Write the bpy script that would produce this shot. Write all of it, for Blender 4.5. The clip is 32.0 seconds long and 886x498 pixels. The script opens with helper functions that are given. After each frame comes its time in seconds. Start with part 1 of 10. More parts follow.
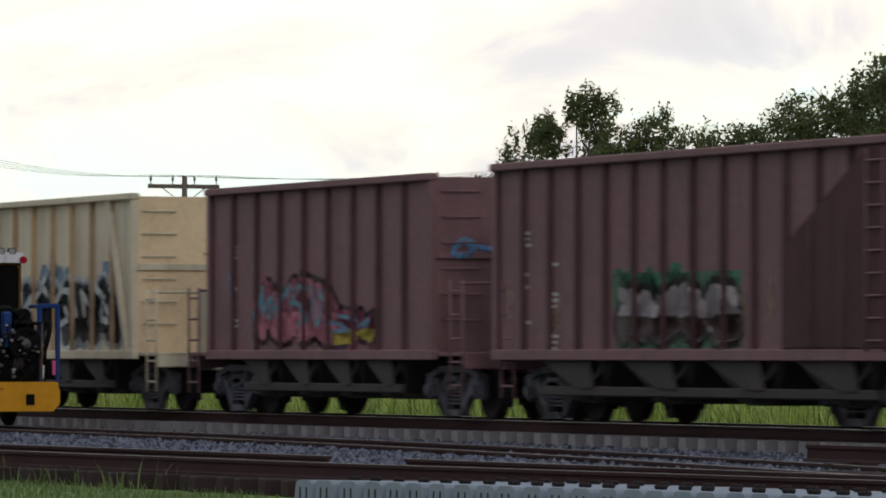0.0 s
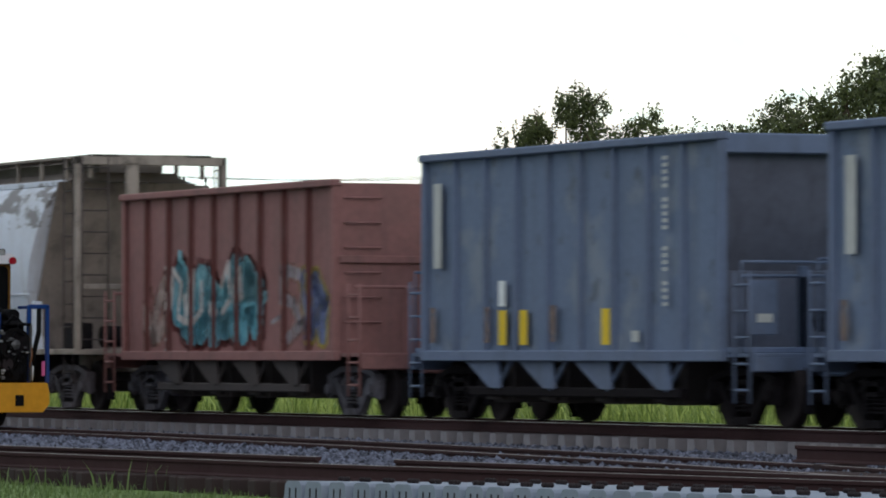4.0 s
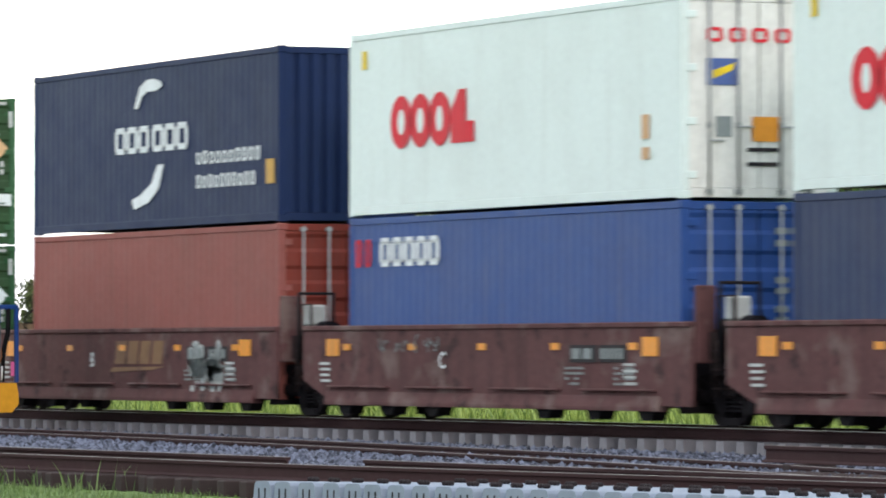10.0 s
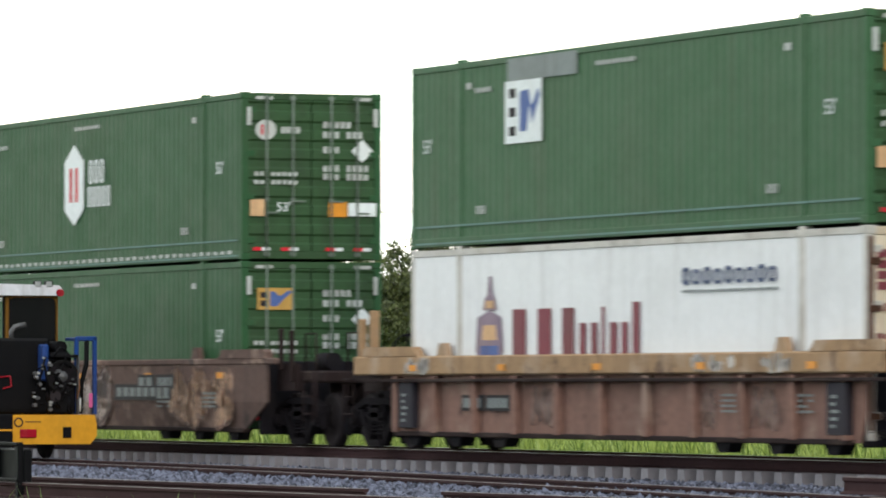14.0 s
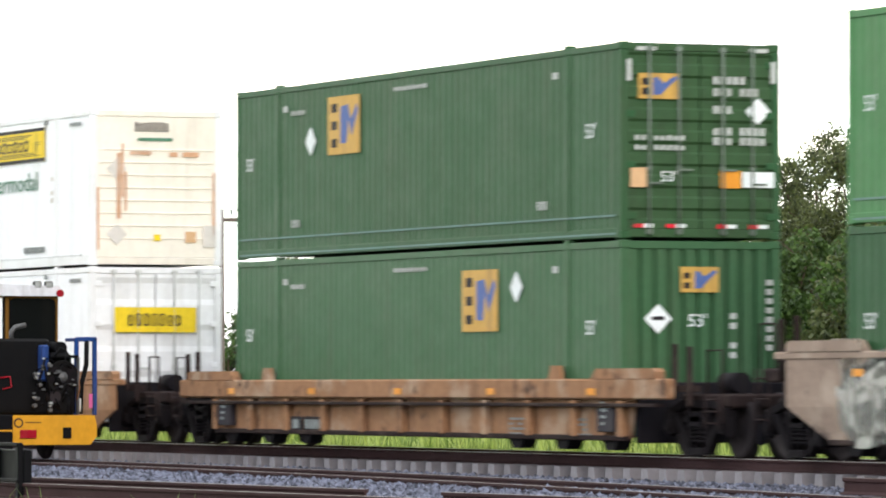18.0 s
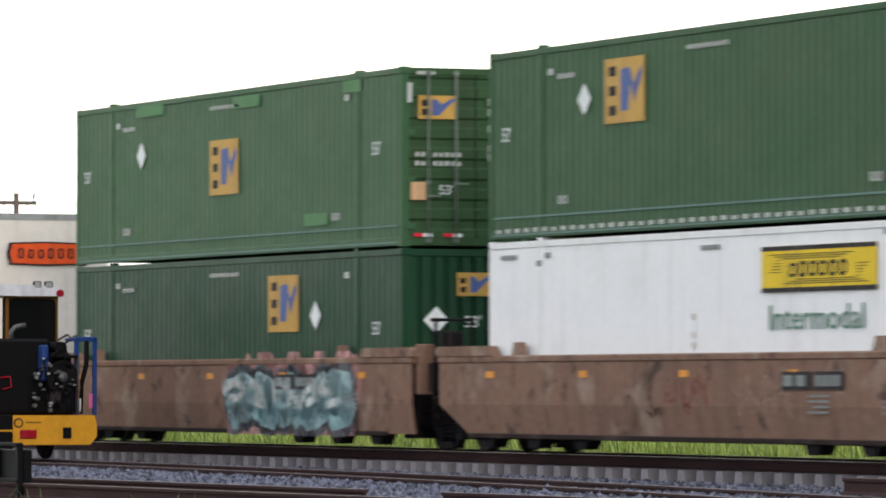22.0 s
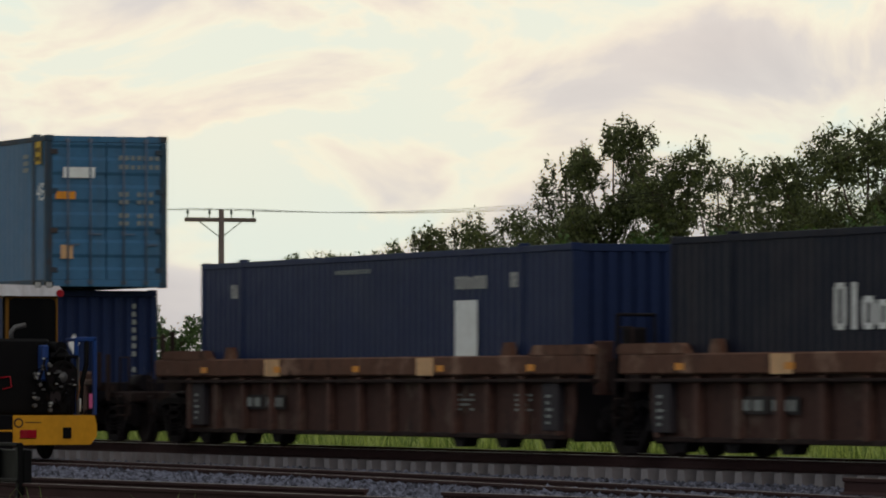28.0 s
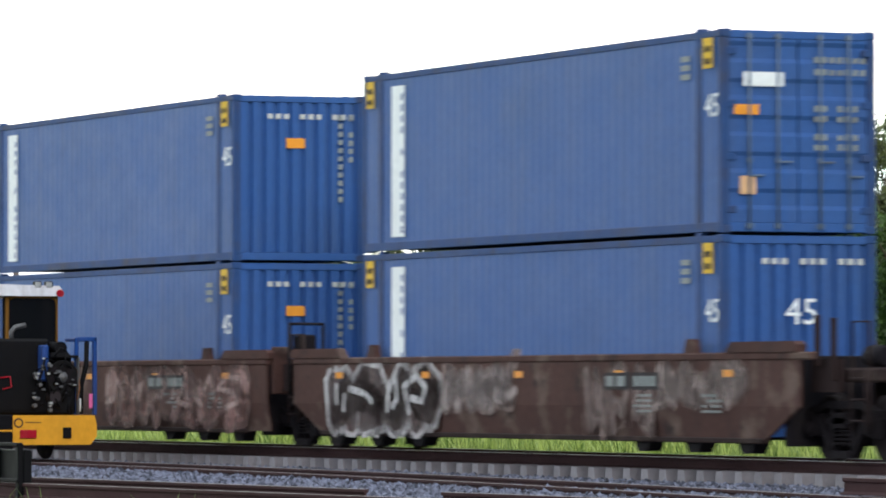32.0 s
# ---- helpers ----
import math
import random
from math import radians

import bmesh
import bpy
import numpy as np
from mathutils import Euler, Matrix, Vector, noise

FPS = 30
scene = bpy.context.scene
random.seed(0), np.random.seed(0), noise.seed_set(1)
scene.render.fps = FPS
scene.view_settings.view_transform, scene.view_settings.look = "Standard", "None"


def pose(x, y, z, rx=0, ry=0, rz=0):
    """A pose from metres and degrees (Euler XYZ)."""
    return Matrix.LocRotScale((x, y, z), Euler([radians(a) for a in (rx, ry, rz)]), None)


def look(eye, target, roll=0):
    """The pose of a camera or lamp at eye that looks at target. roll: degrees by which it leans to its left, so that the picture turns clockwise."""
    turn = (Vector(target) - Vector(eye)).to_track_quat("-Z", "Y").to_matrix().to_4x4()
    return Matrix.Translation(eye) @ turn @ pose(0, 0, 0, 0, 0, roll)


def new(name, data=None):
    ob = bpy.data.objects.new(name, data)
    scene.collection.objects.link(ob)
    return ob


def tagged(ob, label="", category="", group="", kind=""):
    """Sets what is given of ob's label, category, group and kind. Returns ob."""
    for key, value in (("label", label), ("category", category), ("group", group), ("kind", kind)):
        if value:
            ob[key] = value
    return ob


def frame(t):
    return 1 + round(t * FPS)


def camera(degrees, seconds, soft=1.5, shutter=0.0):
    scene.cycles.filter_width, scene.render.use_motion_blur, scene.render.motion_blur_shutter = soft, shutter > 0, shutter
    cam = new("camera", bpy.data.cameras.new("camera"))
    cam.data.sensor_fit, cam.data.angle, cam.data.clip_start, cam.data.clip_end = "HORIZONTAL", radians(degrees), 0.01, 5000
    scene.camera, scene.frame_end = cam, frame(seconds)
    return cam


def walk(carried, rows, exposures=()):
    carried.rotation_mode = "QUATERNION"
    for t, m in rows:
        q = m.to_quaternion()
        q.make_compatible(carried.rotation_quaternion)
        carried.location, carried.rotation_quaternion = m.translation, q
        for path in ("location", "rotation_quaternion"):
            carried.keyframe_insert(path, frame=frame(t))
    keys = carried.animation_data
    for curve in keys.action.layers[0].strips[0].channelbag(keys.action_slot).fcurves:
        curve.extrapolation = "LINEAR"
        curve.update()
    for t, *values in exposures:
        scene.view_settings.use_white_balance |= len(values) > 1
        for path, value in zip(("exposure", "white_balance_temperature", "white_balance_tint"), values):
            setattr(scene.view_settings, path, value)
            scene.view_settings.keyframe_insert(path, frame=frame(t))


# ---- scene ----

# The track runs along x, the train rolls towards +x; y points away from the camera, z = 0 is the rail top.
F_PX = 10216.0
YAW, PITCH = 67.55, 1.369


def aim(dx, dy):
    """The tripod head's pose, turned by small steps from its last resting place."""
    return pose(0, -36.0, 1.02, 90 + PITCH + math.degrees(dy / F_PX), 0, YAW + math.degrees(dx / F_PX))


cam = camera(8.777, 32.0, soft=1.9, shutter=0.3)
PAN = [(0, -65, -59), (0.5, -57, -57), (1, -49, -58), (1.5, -47.5, -58.5), (2, -46, -55.5), (2.5, -42, -57),
       (4.5, -94, -57.5), (5, -100, -57), (5.5, -140, -56.5), (6, -138, -57), (8, -138, -57), (10, -138, -57),
       (11, -140, -57), (11.5, -132, -55), (12, -51, -52), (12.5, -22, -38), (13, -8, -6), (13.5, 0, -1.5),
       (14, 0, -1), (16, 0, 0), (24, 0, 0), (32, 0, 0)]
EXPOSURE = [(0, -0.7, 5800, 8), (1, -0.65, 5800, 8), (2, -0.55, 5650, 8), (2.5, -0.52, 5600, 8), (4.5, -0.25, 5500, 8), (5, -0.1, 5450, 8), (6, 0.0, 5450, 8), (7, 0.4, 5550, 8), (8, 1.1, 5600, 8), (9, 0.95, 5550, 10), (10, 0.75, 5650, 8), (11, 1.3, 5500, 11), (12, 1.68, 5600, 12), (13, 1.4, 5600, 12), (14, 0.65, 5850, 6), (15, 1.08, 5800, 6), (15.5, 1.35, 5850, 5), (17.5, 1.15, 5900, 9), (18, 1.1, 5950, 10), (19, 0.1, 6000, 13), (20, -0.3, 6150, 12), (21, 0.45, 5950, 11), (22, 0.48, 5900, 12), (23, 0.25, 6050, 11), (24, -1.03, 6250, 14), (25, -1.08, 6250, 13), (26, -0.18, 6000, 10), (26.5, -0.5, 6050, 10), (27.5, -0.9, 6200, 10), (28.5, -1.1, 6200, 9), (29, -0.85, 5850, 11), (30, 0.05, 5700, 8), (31, 0.26, 5580, 8), (31.5, 0.12, 5580, 8), (32, 0.75, 5650, 8)]
walk(cam, [(t, aim(dx, dy)) for t, dx, dy in PAN], EXPOSURE)


def run(t):
    """How far the train has rolled at t seconds."""
    k = (t - 16) / 16
    return 314.360 * k - 1.184 * k ** 2 - 0.685 * k ** 3 - 0.482 * k ** 4


# ---- light ----
SUN_DIR = Vector((0.86, -0.17, 0.34)).normalized()
world = bpy.data.worlds.new("evening_sky")
scene.world = world
world.use_nodes = True
def build_world():
    nt = world.node_tree
    nt.nodes.clear()
    n, l = nt.nodes.new, nt.links.new
    out, bg = n("ShaderNodeOutputWorld"), n("ShaderNodeBackground")
    sky = n("ShaderNodeTexSky")
    sky.sky_type, sky.sun_disc = "NISHITA", False
    sky.sun_elevation = math.asin(SUN_DIR.z)
    sky.sun_rotation = math.atan2(SUN_DIR.x, SUN_DIR.y)
    sky.air_density, sky.dust_density, sky.ozone_density = 1.0, 2.0, 1.0
    co, mp = n("ShaderNodeTexCoord"), n("ShaderNodeMapping")
    mp.inputs["Scale"].default_value = (1, 1, 2.5)
    mp.inputs["Location"].default_value = (0.35, 0.2, 0.11)
    l(co.outputs["Generated"], mp.inputs["Vector"])
    big, small = n("ShaderNodeTexNoise"), n("ShaderNodeTexNoise")
    big.inputs["Scale"].default_value, big.inputs["Detail"].default_value = 17.0, 9.0
    big.inputs["Roughness"].default_value, big.inputs["Distortion"].default_value = 0.55, 0.5
    small.inputs["Scale"].default_value, small.inputs["Detail"].default_value = 5.0, 3.0
    l(mp.outputs[0], big.inputs["Vector"]), l(mp.outputs[0], small.inputs["Vector"])
    r1, r2 = n("ShaderNodeValToRGB"), n("ShaderNodeValToRGB")
    # open sky, sunlit cloud edges, then the grey undersides
    r1.color_ramp.elements[0].position, r1.color_ramp.elements[1].position = 0.44, 0.68
    r1.color_ramp.elements[0].color, r1.color_ramp.elements[1].color = (1.02, 1.06, 0.98, 1), (0.80, 0.74, 0.77, 1)
    for at, c in ((0.47, (1.14, 1.09, 0.94, 1)), (0.51, (1.08, 0.98, 0.89, 1)), (0.57, (0.90, 0.83, 0.84, 1))):
        r1.color_ramp.elements.new(at).color = c
    r2.color_ramp.elements[0].position, r2.color_ramp.elements[1].position = 0.38, 0.62
    r2.color_ramp.elements[0].color, r2.color_ramp.elements[1].color = (0.95, 1.01, 1.0, 1), (1.10, 1.02, 0.93, 1)
    l(big.outputs["Fac"], r1.inputs["Fac"]), l(small.outputs["Fac"], r2.inputs["Fac"])
    mul = n("ShaderNodeMix")
    mul.data_type, mul.blend_type = "RGBA", "MULTIPLY"
    mul.inputs["Factor"].default_value = 1.0
    l(r1.outputs[0], mul.inputs["A"]), l(r2.outputs[0], mul.inputs["B"])
    # a thin bright overcast over the clear sky
    mix = n("ShaderNodeMix")
    mix.data_type = "RGBA"
    mix.inputs["Factor"].default_value = 0.75
    gain = n("ShaderNodeMix")
    gain.data_type, gain.blend_type, gain.inputs["Factor"].default_value = "RGBA", "MULTIPLY", 1.0
    gain.inputs["B"].default_value = (10.0, 10.0, 10.0, 1)
    # brighter and warmer towards the sunset ahead, bluer behind
    dot, fall, tint, glowm = n("ShaderNodeVectorMath"), n("ShaderNodeMapRange"), n("ShaderNodeValToRGB"), n("ShaderNodeMix")
    dot.operation = "DOT_PRODUCT"
    dot.inputs[1].default_value = (-0.92, 0.38, 0.05)
    l(co.outputs["Generated"], dot.inputs[0])
    fall.inputs["From Min"].default_value, fall.inputs["From Max"].default_value = -1.0, 1.0
    l(dot.outputs["Value"], fall.inputs["Value"])
    tint.color_ramp.elements[0].color, tint.color_ramp.elements[1].color = (0.62, 0.70, 0.86, 1), (2.30, 2.25, 2.12, 1)
    l(fall.outputs[0], tint.inputs["Fac"])
    glowm.data_type, glowm.blend_type, glowm.inputs["Factor"].default_value = "RGBA", "MULTIPLY", 1.0
    l(mul.outputs["Result"], glowm.inputs["A"]), l(tint.outputs[0], glowm.inputs["B"])
    l(glowm.outputs["Result"], gain.inputs["A"])
    l(sky.outputs[0], mix.inputs["A"]), l(gain.outputs["Result"], mix.inputs["B"])
    bg.inputs["Strength"].default_value = 0.09
    l(mix.outputs["Result"], bg.inputs["Color"]), l(bg.outputs[0], out.inputs[0])


build_world()
sun = new("sun", bpy.data.lights.new("sun", "SUN"))
sun.data.energy, sun.data.angle, sun.data.color = 0.7, radians(16), (1.0, 0.86, 0.70)
sun.matrix_world = look(SUN_DIR * 50, (0, 0, 0))
# ---- materials ----
def lin(r, g, b):
    return tuple(((c / 255 + 0.055) / 1.055) ** 2.4 if c > 10 else c / 3295 for c in (r, g, b))


MATS = {}


def paint(name, rgb, rough=0.55, metal=0.0, dirt=(0.10, 0.075, 0.06), wear=0.35, streak=0.5, grain=0.08, bump=0.12, size=1.0, spec=0.25, island=0.0, blotch=0.0, dust=(0.16, 0.13, 0.12)):
    """A weathered surface: large stains, running streaks, fine grain and a little relief, in metres."""
    if name in MATS:
        return MATS[name]
    m = bpy.data.materials.new(name)
    m.use_nodes = True
    nt = m.node_tree
    n, l = nt.nodes.new, nt.links.new
    b = nt.nodes["Principled BSDF"]
    co = n("ShaderNodeTexCoord")
    inf = n("ShaderNodeObjectInfo")
    add = n("ShaderNodeVectorMath")
    add.operation = "MULTIPLY_ADD"
    add.inputs[1].default_value = (1, 1, 1)
    l(co.outputs["Object"], add.inputs[0])
    com = n("ShaderNodeCombineXYZ")
    sc = n("ShaderNodeMath")
    sc.operation, sc.inputs[1].default_value = "MULTIPLY", 37.0
    l(inf.outputs["Random"], sc.inputs[0]), l(sc.outputs[0], com.inputs[0]), l(sc.outputs[0], com.inputs[2])
    l(com.outputs[0], add.inputs[2])

    def tex(scale, detail, stretch=(1, 1, 1)):
        mp, t = n("ShaderNodeMapping"), n("ShaderNodeTexNoise")
        mp.inputs["Scale"].default_value = stretch
        t.inputs["Scale"].default_value, t.inputs["Detail"].default_value, t.inputs["Roughness"].default_value = scale / size, detail, 0.6
        l(add.outputs[0], mp.inputs[0]), l(mp.outputs[0], t.inputs["Vector"])
        return t.outputs["Fac"]

    def ramp(src, lo, hi, gain):
        mr = n("ShaderNodeMapRange")
        mr.inputs["From Min"].default_value, mr.inputs["From Max"].default_value, mr.inputs["To Max"].default_value = lo, hi, gain
        l(src, mr.inputs["Value"])
        return mr.outputs[0]

    def mix(fac, a, c):
        x = n("ShaderNodeMix")
        x.data_type = "RGBA"
        l(fac, x.inputs["Factor"])
        for s, k in ((a, "A"), (c, "B")):
            if isinstance(s, tuple):
                x.inputs[k].default_value = (*s, 1)
            else:
                l(s, x.inputs[k])
        return x.outputs["Result"]

    lo = tuple(c * (1 - grain) for c in rgb)
    hi = tuple(min(1, c * (1 + grain)) for c in rgb)
    fine = tex(9.0, 5.0)
    c = mix(ramp(fine, 0.3, 0.7, 1.0), lo, hi)
    c = mix(ramp(tex(0.55, 4.0), 0.48, 0.78, wear), c, dirt)
    c = mix(ramp(tex(3.2, 3.0, (1, 1, 0.07)), 0.52, 0.8, streak), c, dirt)
    if blotch:
        c = mix(ramp(tex(1.1, 6.0), 0.54, 0.66, blotch), c, dust)
        c = mix(ramp(tex(2.3, 6.0), 0.58, 0.70, blotch), c, dirt)
    if island:
        gi, hv, mr = n("ShaderNodeNewGeometry"), n("ShaderNodeHueSaturation"), n("ShaderNodeMapRange")
        mr.inputs["To Min"].default_value, mr.inputs["To Max"].default_value = 1.0 - island, 1.0 + island
        l(gi.outputs["Random Per Island"], mr.inputs["Value"]), l(mr.outputs[0], hv.inputs["Value"]), l(c, hv.inputs["Color"])
        c = hv.outputs["Color"]
    l(c, b.inputs["Base Color"])
    rr = n("ShaderNodeMapRange")
    rr.inputs["To Min"].default_value, rr.inputs["To Max"].default_value = max(0.05, rough - 0.12), min(1, rough + 0.15)
    l(tex(2.0, 3.0), rr.inputs["Value"]), l(rr.outputs[0], b.inputs["Roughness"])
    b.inputs["Metallic"].default_value = metal
    b.inputs["Specular IOR Level"].default_value = spec * 0.6
    if bump:
        bp = n("ShaderNodeBump")
        bp.inputs["Strength"].default_value, bp.inputs["Distance"].default_value = bump, 0.02
        l(fine, bp.inputs["Height"]), l(bp.outputs[0], b.inputs["Normal"])
    MATS[name] = m
    return m


# ---- mesh building ----
class Geo:
    """Collects boxes, prisms and rods into one mesh."""

    def __init__(self):
        self.v, self.f, self.s = [], [], []

    def add(self, verts, faces, smooth=False):
        k = len(self.v)
        self.v += verts
        self.f += [tuple(i + k for i in f) for f in faces]
        self.s += [smooth] * len(faces)
        return self

    def box(self, x0, x1, y0, y1, z0, z1):
        vs = [(x, y, z) for x in (x0, x1) for y in (y0, y1) for z in (z0, z1)]
        return self.add(vs, [(0, 1, 3, 2), (4, 6, 7, 5), (0, 4, 5, 1), (2, 3, 7, 6), (0, 2, 6, 4), (1, 5, 7, 3)])

    def cbox(self, x0, x1, y0, y1, z0, z1, c=0.012):
        """A box with chamfered edges."""
        lo, hi = (x0, y0, z0), (x1, y1, z1)
        c = min(c, (x1 - x0) * 0.45, (y1 - y0) * 0.45, (z1 - z0) * 0.45)
        idx, vs = {}, []
        for i in range(8):
            s = [(i >> k) & 1 for k in range(3)]
            for a in range(3):
                idx[i, a] = len(vs)
                vs.append(tuple((hi[k] if s[k] else lo[k]) + (0 if k == a else (-c if s[k] else c)) for k in range(3)))
        fs = []
        for a in range(3):
            u, w = (a + 1) % 3, (a + 2) % 3
            for side in (0, 1):
                q = [(side << a) | (p << u) | (r << w) for p, r in ((0, 0), (1, 0), (1, 1), (0, 1))]
                f = [idx[i, a] for i in q]
                fs.append(tuple(f if side else f[::-1]))
            for p in (0, 1):
                for r in (0, 1):
                    i, j = (p << u) | (r << w), (p << u) | (r << w) | (1 << a)
                    f = [idx[i, u], idx[j, u], idx[j, w], idx[i, w]]
                    fs.append(tuple(f if (p ^ r) else f[::-1]))
        for i in range(8):
            f = [idx[i, 0], idx[i, 1], idx[i, 2]]
            par = (i & 1) ^ ((i >> 1) & 1) ^ ((i >> 2) & 1)
            fs.append(tuple(f if par else f[::-1]))
        return self.add(vs, fs)

    def prism(self, pts, axis, lo, hi):
        """A polygon in the plane across the axis, drawn out along it. Points: (y, z), (x, z) or (x, y)."""
        put = {"x": lambda a, p: (a, p[0], p[1]), "y": lambda a, p: (p[0], a, p[1]), "z": lambda a, p: (p[0], p[1], a)}[axis]
        k = len(pts)
        vs = [put(lo, p) for p in pts] + [put(hi, p) for p in pts]
        fs = [(i, (i + 1) % k, k + (i + 1) % k, k + i) for i in range(k)]
        return self.add(vs, fs + [tuple(range(k))[::-1], tuple(range(k, 2 * k))])

    def rod(self, a, b, r, n=8, r2=None, caps=True):
        a, b = Vector(a), Vector(b)
        d = (b - a).normalized()
        u = d.orthogonal().normalized()
        w = d.cross(u)
        r2 = r if r2 is None else r2
        ring = [(math.cos(2 * math.pi * i / n), math.sin(2 * math.pi * i / n)) for i in range(n)]
        vs = [tuple(a + (u * p + w * q) * r) for p, q in ring] + [tuple(b + (u * p + w * q) * r2) for p, q in ring]
        self.add(vs, [(i, (i + 1) % n, n + (i + 1) % n, n + i) for i in range(n)], True)
        if caps:
            k = len(self.v) - 2 * n
            self.f += [tuple(range(k, k + n))[::-1], tuple(range(k + n, k + 2 * n))]
            self.s += [False, False]
        return self

    def path(self, pts, r, n=6):
        """One tube along the points."""
        ps = [Vector(p) for p in pts]
        vs, up = [], None
        for i, p in enumerate(ps):
            d = (ps[min(i + 1, len(ps) - 1)] - ps[max(i - 1, 0)]).normalized()
            u = d.orthogonal().normalized() if up is None else (up - d * up.dot(d)).normalized()
            up, w = u, d.cross(u)
            vs += [tuple(p + (u * math.cos(2 * math.pi * k / n) + w * math.sin(2 * math.pi * k / n)) * r) for k in range(n)]
        fs = [(i * n + k, i * n + (k + 1) % n, (i + 1) * n + (k + 1) % n, (i + 1) * n + k) for i in range(len(ps) - 1) for k in range(n)]
        self.add(vs, fs, True)
        k = len(self.v) - len(vs)
        self.f += [tuple(range(k, k + n))[::-1], tuple(range(k + len(vs) - n, k + len(vs)))]
        self.s += [False, False]
        return self

    def lathe(self, prof, c, n=24, axis="y"):
        """A ring profile of (radius, along) turned about the axis through c."""
        k = len(prof)
        vs = []
        for i in range(n):
            ca, sa = math.cos(2 * math.pi * i / n), math.sin(2 * math.pi * i / n)
            for r, h in prof:
                vs.append({"y": (c[0] + r * ca, c[1] + h, c[2] + r * sa), "z": (c[0] + r * ca, c[1] + r * sa, c[2] + h),
                           "x": (c[0] + h, c[1] + r * ca, c[2] + r * sa)}[axis])
        fs = [(i * k + j, i * k + j + 1, (i + 1) % n * k + j + 1, (i + 1) % n * k + j) for i in range(n) for j in range(k - 1)]
        return self.add(vs, fs, True)

    def mesh(self, name):
        me = bpy.data.meshes.new(name)
        me.from_pydata(self.v, [], self.f)
        me.polygons.foreach_set("use_smooth", self.s)
        me.materials.append(None)
        bm = bmesh.new()
        bm.from_mesh(me)
        bmesh.ops.recalc_face_normals(bm, faces=bm.faces)
        bm.to_mesh(me)
        bm.free()
        me.update()
        return me


MESHES = {}


def shared(key, make):
    """The mesh under this key, built at first use."""
    if key not in MESHES:
        MESHES[key] = make().mesh(str(key[0]))
    return MESHES[key]


def part(name, geo, material, parent=None, label="", at=None):
    me = geo.mesh(name) if isinstance(geo, Geo) else geo
    ob = new(name, me)
    if not me.materials:
        me.materials.append(None)
    ob.material_slots[0].link = "OBJECT"
    ob.material_slots[0].material = material
    if parent:
        ob.parent = parent
    if at is not None:
        ob.matrix_basis = at if isinstance(at, Matrix) else Matrix.Translation(at)
    if label:
        ob["label"] = label
    return ob


def thing(name, label, category, group="", at=None, kind=""):
    ob = new(name)
    ob.empty_display_size = 0.2
    if at is not None:
        ob.matrix_basis = at if isinstance(at, Matrix) else Matrix.Translation(at)
    return tagged(ob, label, category, group, kind)


def text_geo(body, height):
    """Built-in lettering as a flat mesh in x and z, its lower left corner at the origin."""
    cu = bpy.data.curves.new("lettering", "FONT")
    cu.body, cu.size, cu.extrude, cu.resolution_u = body, height * 1.4, 0.002, 2
    ob = bpy.data.objects.new("lettering", cu)
    me = bpy.data.meshes.new_from_object(ob)
    bpy.data.objects.remove(ob)
    vs = np.array([v.co[:] for v in me.vertices])
    vs[:, :2] -= vs[:, :2].min(0)
    g = Geo()
    g.add([(float(x), -float(z), float(y)) for x, y, z in vs], [tuple(p.vertices) for p in me.polygons])
    bpy.data.meshes.remove(me)
    return g


MOVERS = []      # (thing, place along the train, side, height)
WHEELS = {1: [], -1: []}


def on_train(ob, q, z=0.0, y=0.0):
    MOVERS.append((ob, q, y, z))
    return ob
